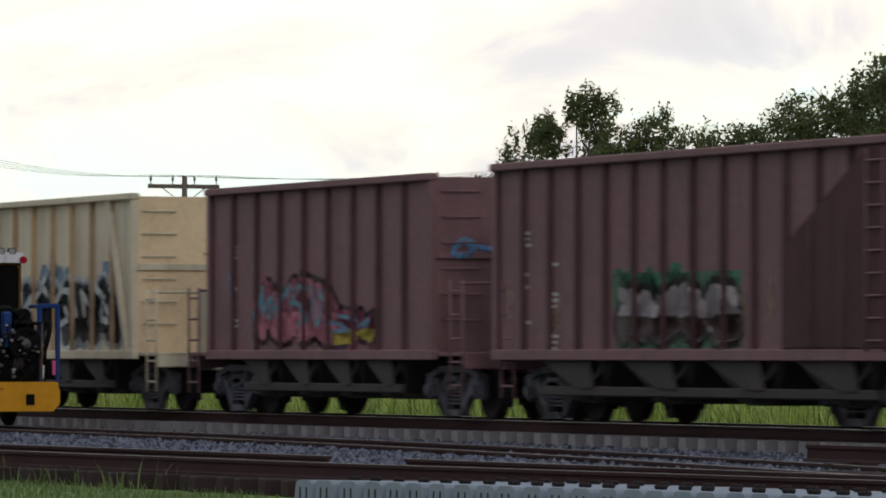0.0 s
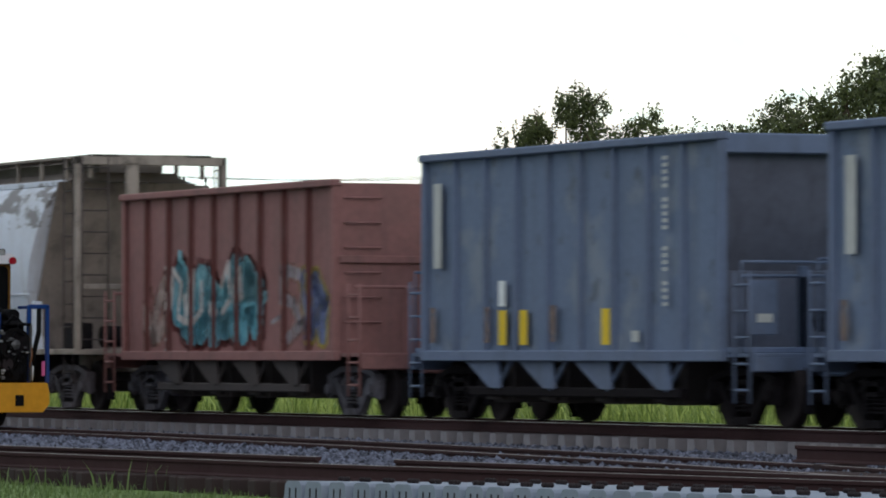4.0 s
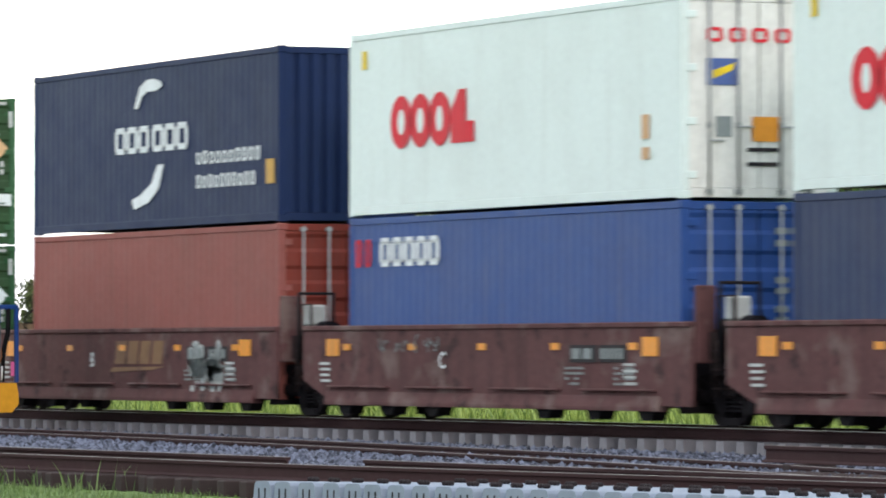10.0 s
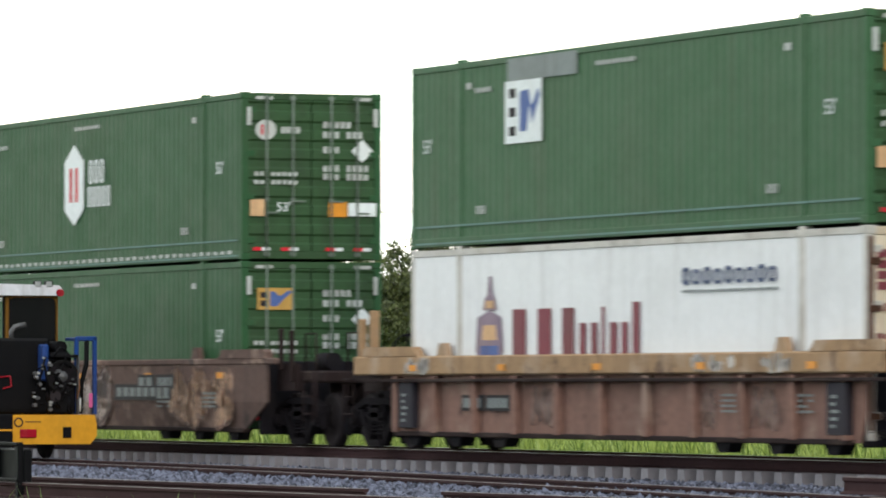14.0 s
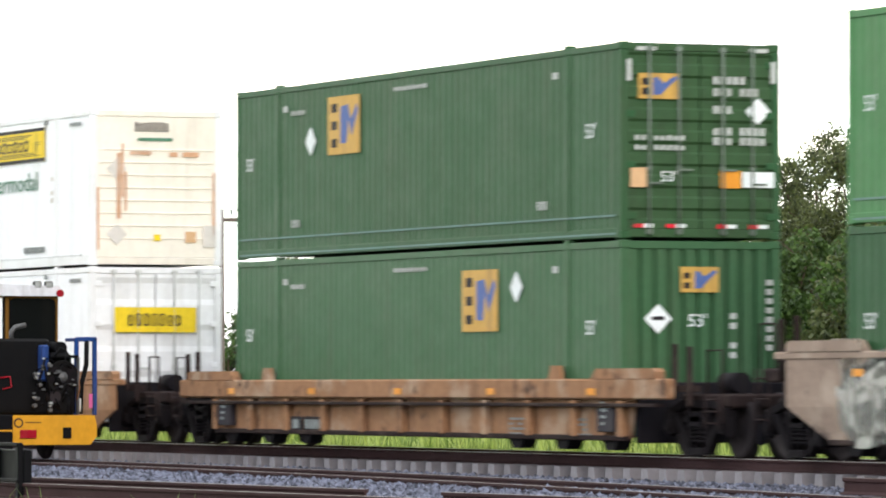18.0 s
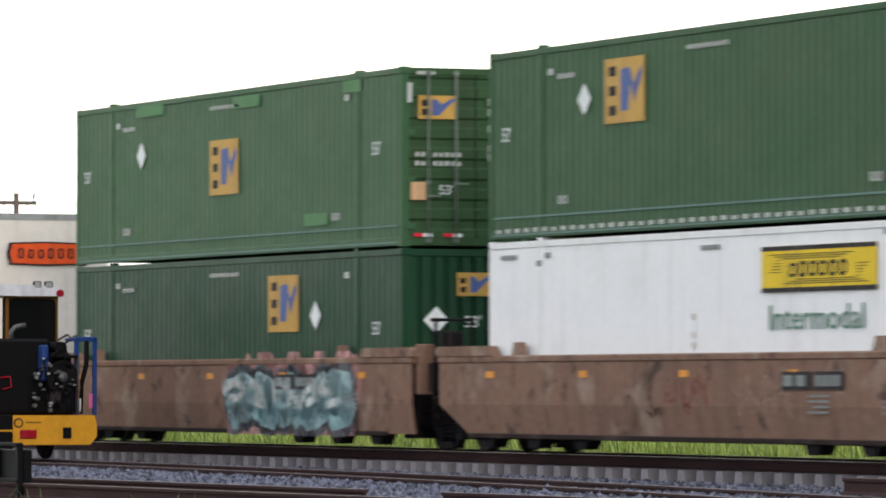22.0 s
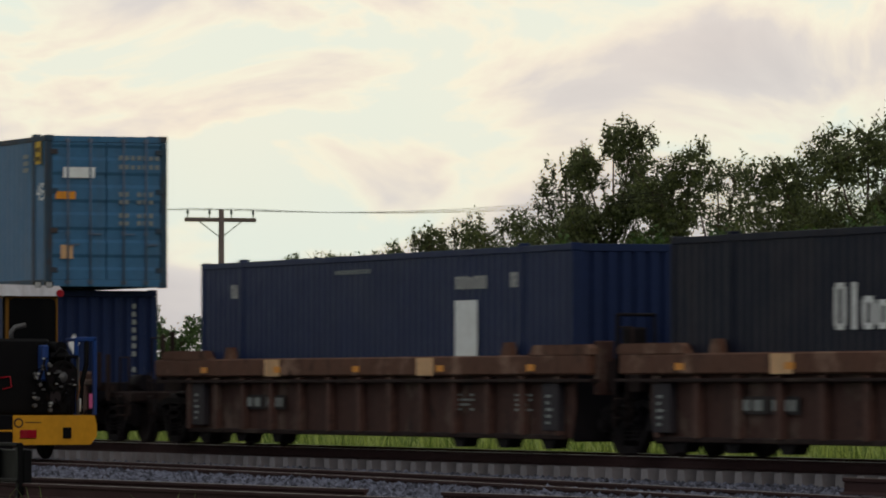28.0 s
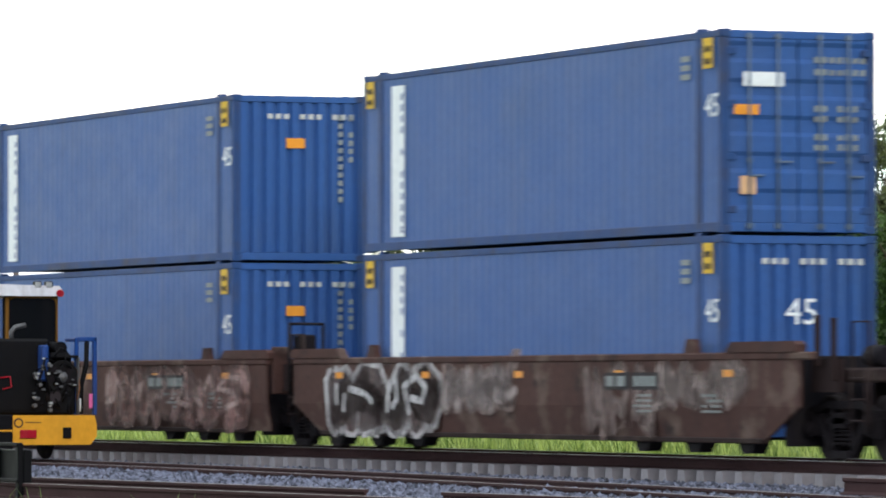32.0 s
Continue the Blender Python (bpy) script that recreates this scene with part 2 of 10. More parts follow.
# ---- paints ----
GREENS = {"deep": lin(48, 83, 52), "mid": lin(61, 94, 64), "faded": lin(78, 116, 92), "bright": lin(74, 122, 76), "dark": lin(28, 64, 43)}
GREY_DIRT = (0.09, 0.085, 0.08)
P = {
    "rust_pale": paint("pale_rust_run", lin(202, 158, 126), 0.7, dirt=(0.3, 0.16, 0.09), wear=0.6, streak=0.6, blotch=0.5, dust=(0.55, 0.48, 0.42)),
    "d_pale": paint("pale_grey_mark", lin(206, 200, 194), 0.6, dirt=(0.4, 0.36, 0.32), wear=0.4),
    "green_deep": paint("green_deep", GREENS["deep"], 0.5, wear=0.15, streak=0.22),
    "green_mid": paint("green_mid", GREENS["mid"], 0.5, wear=0.15, streak=0.25),
    "green_faded": paint("green_faded", GREENS["faded"], 0.6, wear=0.15, streak=0.2),
    "green_bright": paint("green_bright", GREENS["bright"], 0.5, wear=0.15, streak=0.2),
    "green_dark": paint("green_dark", GREENS["dark"], 0.45, wear=0.12, streak=0.2),
    "green_end": paint("grimy_green_end", lin(56, 82, 53), 0.6, dirt=(0.03, 0.026, 0.02), wear=0.35, streak=0.45, blotch=0.3, dust=(0.035, 0.06, 0.035)),
    "rod_green": paint("worn_lock_rod", lin(112, 122, 112), 0.6, dirt=(0.06, 0.07, 0.06), wear=0.5),
    "rail_tan": paint("dirty_white_rail", lin(196, 192, 186), 0.55, dirt=(0.2, 0.17, 0.14), wear=0.5, streak=0.4, blotch=0.4, dust=(0.3, 0.26, 0.22)),
    "rust_bar": paint("rusted_door_bar", lin(72, 52, 42), 0.8, dirt=(0.025, 0.018, 0.016), wear=0.5, streak=0.3, blotch=0.6, dust=(0.28, 0.19, 0.13), spec=0.1),
    "d_slate": paint("slate_blue_decal", lin(88, 98, 128), 0.5, wear=0.15),
    "d_pink": paint("pink_decal", lin(196, 96, 146), 0.5, wear=0.1),
    "gear": paint("grimy_gear_and_lip_shade", lin(46, 37, 37), 0.8, dirt=(0.02, 0.016, 0.015), wear=0.5, streak=0.3, blotch=0.5, dust=(0.09, 0.065, 0.055), spec=0.1),
    "d_crest": paint("faded_crest_decal", lin(140, 122, 136), 0.5, dirt=(0.1, 0.09, 0.16), wear=0.5, blotch=0.6, dust=(0.3, 0.2, 0.12)),
    "pale_cream": paint("pale_cream_end", lin(230, 222, 210), 0.5, dirt=(0.42, 0.36, 0.30), wear=0.3, streak=0.4, grain=0.04, bump=0.06),
    "white_door": paint("grimy_white_door", lin(222, 220, 214), 0.5, dirt=(0.3, 0.27, 0.24), wear=0.3, streak=0.5, blotch=0.12, dust=(0.36, 0.33, 0.30)),
    "cool_white": paint("cool_white_paint", lin(232, 232, 236), 0.42, dirt=(0.42, 0.42, 0.40), wear=0.2, streak=0.25, grain=0.03, bump=0.06),
    "white": paint("white_paint", lin(226, 226, 228), 0.42, dirt=(0.34, 0.32, 0.30), wear=0.25, streak=0.3, grain=0.04, bump=0.06),
    "cream": paint("cream_paint", lin(220, 206, 184), 0.5, dirt=(0.26, 0.16, 0.09), wear=0.5, streak=0.7, grain=0.06, bump=0.06, blotch=0.3, dust=(0.45, 0.33, 0.22)),
    "reefer": paint("reefer_white", lin(216, 226, 222), 0.38, dirt=(0.4, 0.4, 0.36), wear=0.2, streak=0.2, grain=0.04, bump=0.06),
    "orange": paint("orange_paint", lin(192, 98, 57), 0.5, dirt=(0.22, 0.09, 0.05), wear=0.25, streak=0.25),
    "slate": paint("slate_blue", lin(76, 100, 128), 0.5, wear=0.2, streak=0.25),
    "steel_blue": paint("steel_blue", lin(54, 74, 108), 0.5, wear=0.18, streak=0.25),
    "navy": paint("navy_paint", lin(35, 49, 84), 0.5, wear=0.15, streak=0.2),
    "dark_navy": paint("dark_navy", lin(33, 45, 78), 0.5, dirt=(0.03, 0.035, 0.05), wear=0.2, streak=0.2, spec=0.12),
    "blue": paint("blue_paint", lin(44, 72, 132), 0.48, wear=0.15, streak=0.2),
    "blue45": paint("container_blue", lin(53, 85, 143), 0.48, dirt=(0.07, 0.08, 0.10), wear=0.22, streak=0.25),
    "teal": paint("teal_blue", lin(64, 106, 143), 0.5, dirt=(0.08, 0.08, 0.08), wear=0.25, streak=0.3),
    "teal_trim": paint("rust_edged_teal", lin(50, 70, 88), 0.6, dirt=(0.06, 0.035, 0.025), wear=0.6, streak=0.5, blotch=0.5, dust=(0.07, 0.05, 0.04)),
    "blue_trim": paint("grimy_blue_edge", lin(44, 69, 116), 0.6, dirt=(0.05, 0.04, 0.035), wear=0.5, streak=0.5, blotch=0.3, dust=(0.06, 0.055, 0.06)),
    "salmon": paint("faded_rust_red", lin(138, 82, 76), 0.65, wear=0.2, streak=0.25),
    "red_door": paint("rust_red", lin(120, 52, 42), 0.6, wear=0.3, streak=0.3),
    "black_box": paint("charcoal_paint", lin(26, 30, 46), 0.55, wear=0.12, streak=0.12, spec=0.12),
    "rust_black": paint("rusty_black_end", lin(35, 29, 31), 0.6, dirt=(0.045, 0.026, 0.02), wear=0.4, streak=0.5, blotch=0.4, dust=(0.07, 0.04, 0.03), spec=0.12),
    "d_ochre": paint("ochre_decal", lin(208, 174, 62), 0.55, wear=0.3),
    "silver": paint("silver_white", lin(206, 206, 204), 0.45, dirt=(0.3, 0.28, 0.26), wear=0.25, streak=0.35, grain=0.04, bump=0.06),
    "well_red": paint("red_brown_well", lin(90, 62, 62), 0.75, dirt=(0.035, 0.02, 0.02), wear=0.45, streak=0.55, blotch=0.95, dust=(0.16, 0.11, 0.1), spec=0.15, grain=0.14),
    "well_tan": paint("tan_well", lin(130, 101, 91), 0.75, dirt=(0.08, 0.052, 0.046), wear=0.45, streak=0.55, blotch=0.8, dust=(0.31, 0.22, 0.18), spec=0.15, grain=0.14),
    "well_ochre": paint("ochre_well", lin(146, 110, 82), 0.75, dirt=(0.07, 0.042, 0.032), wear=0.45, streak=0.55, blotch=0.95, dust=(0.38, 0.27, 0.19), spec=0.15, grain=0.14),
    "well_sand": paint("sand_chord", lin(158, 130, 100), 0.75, dirt=(0.1, 0.065, 0.05), wear=0.45, streak=0.55, blotch=0.95, dust=(0.42, 0.31, 0.22), spec=0.15, grain=0.14),
    "well_brown": paint("brown_well", lin(72, 52, 48), 0.75, dirt=(0.025, 0.018, 0.018), wear=0.45, streak=0.55, blotch=0.95, dust=(0.125, 0.09, 0.075), spec=0.15, grain=0.14),
    "well_dust": paint("dusty_well", lin(99, 81, 75), 0.75, dirt=(0.05, 0.04, 0.04), wear=0.45, streak=0.55, blotch=0.95, dust=(0.30, 0.21, 0.17), spec=0.15, grain=0.14),
    "well_pale": paint("pale_dusty_well", lin(144, 126, 113), 0.75, dirt=(0.08, 0.06, 0.055), wear=0.45, streak=0.55, blotch=0.95, dust=(0.38, 0.3, 0.24), spec=0.15, grain=0.14),
    "well_clay": paint("clay_well", lin(128, 101, 87), 0.75, dirt=(0.06, 0.042, 0.036), wear=0.45, streak=0.55, blotch=0.95, dust=(0.3, 0.22, 0.175), spec=0.15, grain=0.14),
    "well_rust": paint("rusty_well", lin(95, 68, 57), 0.75, dirt=(0.05, 0.028, 0.022), wear=0.45, streak=0.55, blotch=0.95, dust=(0.24, 0.15, 0.11), spec=0.15, grain=0.14),
    "rib_brown": paint("brown_rib", lin(84, 62, 57), 0.75, dirt=(0.03, 0.022, 0.02), wear=0.45, streak=0.5, blotch=0.6, dust=(0.13, 0.1, 0.085), spec=0.15, grain=0.14),
    "rod_blue": paint("worn_blue_rod", lin(92, 106, 128), 0.6, dirt=(0.06, 0.06, 0.065), wear=0.5),
    "well_navy": paint("navy_well", lin(32, 38, 54), 0.75, dirt=(0.03, 0.03, 0.035), wear=0.4, streak=0.4, blotch=0.5, dust=(0.08, 0.085, 0.1), spec=0.15),
    "well_olive": paint("olive_well", lin(51, 40, 34), 0.75, dirt=(0.03, 0.025, 0.02), wear=0.4, streak=0.4, blotch=0.7, dust=(0.13, 0.11, 0.085), spec=0.15),
    "panel_dark": paint("dark_end_panel", lin(44, 42, 50), 0.7, dirt=(0.05, 0.04, 0.04), wear=0.5, streak=0.5),
    "truck": paint("truck_steel", lin(29, 26, 29), 0.85, dirt=(0.012, 0.010, 0.010), wear=0.5, streak=0.2, spec=0.1),
    "truck_dusty": paint("dusty_truck_steel", lin(100, 98, 106), 0.85, dirt=(0.035, 0.03, 0.03), wear=0.6, streak=0.4, spec=0.1, blotch=0.8, dust=(0.045, 0.038, 0.038), grain=0.2),
    "truck_grime": paint("grimy_truck_steel", lin(99, 95, 101), 0.85, dirt=(0.025, 0.021, 0.02), wear=0.6, streak=0.4, spec=0.1, blotch=0.8, dust=(0.03, 0.026, 0.025), grain=0.2),
    "wheel": paint("wheel_steel", lin(46, 41, 43), 0.75, wear=0.4, dirt=(0.02, 0.016, 0.015), spec=0.15),
    "black": paint("black_steel", lin(26, 24, 29), 0.75, dirt=(0.03, 0.025, 0.022), wear=0.4, spec=0.12),
    "galv": paint("galvanised_steel", lin(160, 162, 162), 0.5, metal=0.5, wear=0.3),
    "rubber": paint("black_rubber", lin(24, 24, 25), 0.9, dirt=(0.02, 0.018, 0.016), spec=0.1),
    "d_white": paint("white_decal", lin(226, 230, 232), 0.5, dirt=(0.35, 0.33, 0.3), wear=0.3, streak=0.2),
    "d_dim": paint("dim_white_decal", lin(186, 188, 186), 0.6, dirt=(0.2, 0.18, 0.16), wear=0.5, streak=0.3),
    "d_yellow": paint("yellow_decal", lin(226, 196, 40), 0.5, wear=0.15),
    "d_gold": paint("gold_decal", lin(192, 153, 80), 0.5, wear=0.15),
    "d_amber": paint("amber_reflector", lin(218, 145, 46), 0.4, wear=0.15),
    "d_blue": paint("blue_decal", lin(84, 102, 156), 0.5, wear=0.15),
    "d_royal": paint("royal_blue_decal", lin(58, 86, 168), 0.5, wear=0.1),
    "d_red": paint("red_decal", lin(206, 44, 58), 0.5, wear=0.1),
    "d_maroon": paint("maroon_decal", lin(126, 66, 76), 0.5, wear=0.15),
    "d_dark": paint("dark_decal", lin(40, 38, 42), 0.55, wear=0.1),
    "d_green": paint("green_decal", lin(84, 126, 104), 0.5, wear=0.1),
    "d_orange": paint("orange_decal", lin(226, 88, 40), 0.5, wear=0.1),
    "d_grey": paint("grey_decal", lin(134, 140, 140), 0.6, wear=0.3),
    "d_tan": paint("tan_decal", lin(206, 168, 128), 0.55, wear=0.2),
    "d_patch": paint("faded_patch", lin(104, 132, 126), 0.65, wear=0.2),
}
for k in list(P):
    if P[k].name.endswith("_decal"):
        P[k].node_tree.nodes["Principled BSDF"].inputs["Specular IOR Level"].default_value = 0.08
# ---- containers ----
HC = 2.896
LOW, HIGH = 0.285, 3.20     # container floors in the wells, lower and upper tier


def corrugated(x0, x1, z0, z1, y, out, pitch=0.28, depth=0.042):
    """An upright trapezoid-ribbed sheet between x0 and x1; its outer crests lie at y, on the side out (-1 or 1)."""
    n = max(1, round((x1 - x0) / pitch))
    p = (x1 - x0) / n
    pts = []
    for i in range(n):
        a = x0 + i * p
        pts += [(a, 0), (a + p * 0.24, 0), (a + p * 0.50, depth), (a + p * 0.74, depth)]
    pts.append((x1, 0))
    poly = [(a, y - out * d) for a, d in pts] + [(x1, y - out * (depth + 0.03)), (x0, y - out * (depth + 0.03))]
    return Geo().prism(poly, "z", z0, z1)


def end_wall(w, z0, z1, x, style):
    """The closed end of a container at x, facing +x."""
    g = Geo()
    if style == "corr":
        n = round(w / 0.235)
        p = w / n
        pts = []
        for i in range(n):
            a = -w / 2 + i * p
            pts += [(x - 0.004, a), (x - 0.004, a + p * 0.48), (x - 0.068, a + p * 0.60), (x - 0.068, a + p * 0.86)]
        pts += [(x - 0.004, w / 2), (x - 0.10, w / 2), (x - 0.10, -w / 2)]
        g.prism(pts, "z", z0, z1)
    else:
        g.box(x - 0.05, x - 0.012, -w / 2, w / 2, z0, z1)
    return g


def door_leaf(y0, y1, z0, z1, x, ribs):
    """One door leaf with pressed ribs across it."""
    pts, zz = [(x - 0.06, z0), (x - 0.008, z0)], []
    if ribs:
        p = (z1 - z0) / ribs
        for i in range(ribs):
            a = z0 + i * p
            pts += [(x - 0.008, a + p * 0.34), (x - 0.042, a + p * 0.46), (x - 0.042, a + p * 0.80), (x - 0.008, a + p * 0.92)]
    pts += [(x - 0.008, z1), (x - 0.06, z1)]
    g = Geo()
    k = len(pts)
    g.add([(px, y0, pz) for px, pz in pts] + [(px, y1, pz) for px, pz in pts],
          [(i, (i + 1) % k, k + (i + 1) % k, k + i) for i in range(k)] + [tuple(range(k))[::-1], tuple(range(k, 2 * k))])
    return g


def container(q_left, length, tier, label, body, end="doors", end_mat=None, kind="corr", width=2.438, h=HC, post40=False, group="", trim=None,
              rod_mat="galv", ribs=5, name="shipping_container"):
    """A container; x runs along the train, the end at +x is the one that faces the camera."""
    L, w = length, width
    z = tier
    body_m = P[body]
    end_m = P[end_mat] if end_mat else body_m
    trim_m = P[trim] if trim else body_m
    c = thing(name, label, "container", group)
    on_train(c, q_left + L / 2, z)
    hw, x0, x1 = w / 2, -L / 2, L / 2
    key = (kind, L, w, h)
    for s in (-1, 1):
        if kind == "corr":
            me = shared(("side_panel", s) + key, lambda: corrugated(x0 + 0.10, x1 - 0.10, 0.155, h - 0.11, s * (hw - 0.014), s, 0.25 if L > 15 else 0.28, 0.012 if L > 15 else 0.005))
        elif kind == "plate":
            def plate():
                n, a, b = int(L / 1.22), s * (hw - 0.016), s * (hw - 0.011)
                pts = [(x0 + 0.08, a)]
                for i in range(1, n):
                    xx = x0 + L * i / n
                    pts += [(xx - 0.03, a), (xx - 0.027, b), (xx + 0.027, b), (xx + 0.03, a)]
                pts += [(x1 - 0.08, a), (x1 - 0.08, s * (hw - 0.05)), (x0 + 0.08, s * (hw - 0.05))]
                return Geo().prism(pts, "z", 0.20, h - 0.09)
            me = shared(("side_panel", s) + key, plate)
        else:
            me = shared(("side_panel", s) + key, lambda: Geo().box(x0 + 0.08, x1 - 0.08, min(s * (hw - 0.012), s * (hw - 0.06)), max(s * (hw - 0.012), s * (hw - 0.06)), 0.16, h - 0.08))
        part("side_panel", me, body_m, c)
        zt = 0.205 if kind == "plate" else 0.155
        part("bottom_rail", shared(("bottom_rail", s) + key, lambda: Geo().cbox(x0 + 0.1, x1 - 0.1, min(s * hw, s * (hw - 0.07)), max(s * hw, s * (hw - 0.07)), 0.02, zt, 0.008)), trim_m, c)
        part("top_rail", shared(("top_rail", s) + key, lambda: Geo().cbox(x0 + 0.1, x1 - 0.1, min(s * hw, s * (hw - 0.06)), max(s * hw, s * (hw - 0.06)), h - 0.115, h - 0.015, 0.008)), trim_m, c)
        for e in (-1, 1):
            part("corner_post", shared(("corner_post", s, e) + key, lambda: Geo().cbox(min(e * x1, e * (x1 - 0.11)), max(e * x1, e * (x1 - 0.11)), min(s * hw, s * (hw - 0.13)), max(s * hw, s * (hw - 0.13)), 0.115, h - 0.12, 0.008)), trim_m, c)
            for zz in (0.0, h - 0.118):
                part("corner_casting", shared(("corner_casting", s, e, zz) + key, lambda: Geo().cbox(min(e * (x1 + 0.002), e * (x1 - 0.17)), max(e * (x1 + 0.002), e * (x1 - 0.17)), min(s * (hw + 0.003), s * (hw - 0.16)), max(s * (hw + 0.003), s * (hw - 0.16)), zz, zz + 0.118, 0.012)), trim_m, c)
            if post40:
                px = e * 6.096
                part("lifting_post", shared(("lifting_post", s, e) + key, lambda: Geo().cbox(px - 0.09, px + 0.09, min(s * (hw + 0.004), s * (hw - 0.1)), max(s * (hw + 0.004), s * (hw - 0.1)), 0.06, h - 0.02, 0.01)), trim_m, c)
                part("corner_casting", shared(("post_casting", s, e) + key, lambda: Geo().cbox(px - 0.09, px + 0.09, min(s * (hw + 0.008), s * (hw - 0.14)), max(s * (hw + 0.008), s * (hw - 0.14)), h - 0.10, h + 0.03, 0.012)), trim_m, c)
    part("roof", shared(("roof",) + key, lambda: Geo().cbox(x0 + 0.1, x1 - 0.1, -hw + 0.06, hw - 0.06, h - 0.06, h - 0.02, 0.008)), body_m, c)
    part("floor", shared(("floor",) + key, lambda: Geo().box(x0 + 0.1, x1 - 0.1, -hw + 0.07, hw - 0.07, 0.06, 0.15)), P["black"], c)
    part("end_wall", shared(("far_end",) + key, lambda: Geo().box(x0 + 0.03, x0 + 0.06, -hw + 0.13, hw - 0.13, 0.12, h - 0.12)), body_m, c)
    part("end_header", shared(("header",) + key, lambda: Geo().cbox(x1 - 0.10, x1 - 0.004, -hw + 0.13, hw - 0.13, h - 0.13, h - 0.015, 0.008)), end_m, c)
    part("end_sill", shared(("sill",) + key, lambda: Geo().cbox(x1 - 0.10, x1 - 0.004, -hw + 0.13, hw - 0.13, 0.02, 0.15, 0.008)), end_m, c)
    z0, z1 = 0.155, h - 0.135
    if end == "doors":
        wi = hw - 0.135
        for s in (-1, 1):
            ya, yb = (-wi, -0.012) if s < 0 else (0.012, wi)
            part("door", shared(("door", s, ribs) + key, lambda: door_leaf(ya, yb, z0, z1, x1, ribs)), end_m, c)
            for k in (0.28, 0.70):
                yy = ya + (yb - ya) * (k if s < 0 else 1 - k)
                part("lock_rod", shared(("lock_rod", round(yy, 3)) + key, lambda: Geo().rod((x1 + 0.022, yy, 0.05), (x1 + 0.022, yy, h - 0.05), 0.02, 8).box(x1 - 0.004, x1 + 0.03, yy - 0.05, yy + 0.05, 0.07, 0.14).box(x1 - 0.004, x1 + 0.03, yy - 0.05, yy + 0.05, h - 0.13, h - 0.07).box(x1 - 0.006, x1 + 0.034, yy - 0.035, yy + 0.035, 1.0, 1.07)), P[rod_mat], c)
                part("door_handle", shared(("door_handle", round(yy, 3), s) + key, lambda: Geo().cbox(x1 + 0.02, x1 + 0.045, yy - 0.02, yy + 0.22, 0.80 + 0.2 * (k > 0.5), 0.83 + 0.2 * (k > 0.5), 0.006)), P[rod_mat], c)
            ho = s * wi
            for k in range(4):
                hz = z0 + 0.18 + k * (z1 - z0 - 0.36) / 3
                part("hinge", shared(("hinge", s, k) + key, lambda: Geo().cbox(x1 - 0.008, x1 + 0.014, min(ho - s * 0.10, ho + s * 0.05), max(ho - s * 0.10, ho + s * 0.05), hz - 0.05, hz + 0.05, 0.006)), trim_m, c)
    elif end == "corr":
        part("end_wall", shared(("corr_end",) + key, lambda: end_wall(w - 0.26, z0, z1, x1, "corr")), end_m, c)
    else:
        part("end_wall", shared(("flat_end",) + key, lambda: end_wall(w - 0.26, z0, z1, x1, "flat")), end_m, c)
        for k in range(8):
            zz = z0 + 0.35 + k * 0.235
            part("end_stiffener", shared(("end_stiffener", k) + key, lambda: Geo().cbox(x1 - 0.013, x1 + 0.004, -hw + 0.2, hw - 0.2, zz - 0.012, zz + 0.012, 0.004)), end_m, c)
    c["dims"] = (L, w, h)
    return c


def slab(c, name, mat, u0, u1, v0, v1, face="side", label="", t=0.0):
    """A thin plate on a container's near side or on the end at +x; u and v are shares of its length and height."""
    L, w, h = c["dims"]
    if face == "side":
        y = -w / 2 - 0.004 - t
        g = Geo().box(L * (u0 - 0.5), L * (u1 - 0.5), y - 0.004, y, h * v0, h * v1)
    else:
        x = L / 2 + 0.006 + t
        g = Geo().box(x, x + 0.004, w * (u0 - 0.5), w * (u1 - 0.5), h * v0, h * v1)
    return part(name, g, P[mat], c, label)


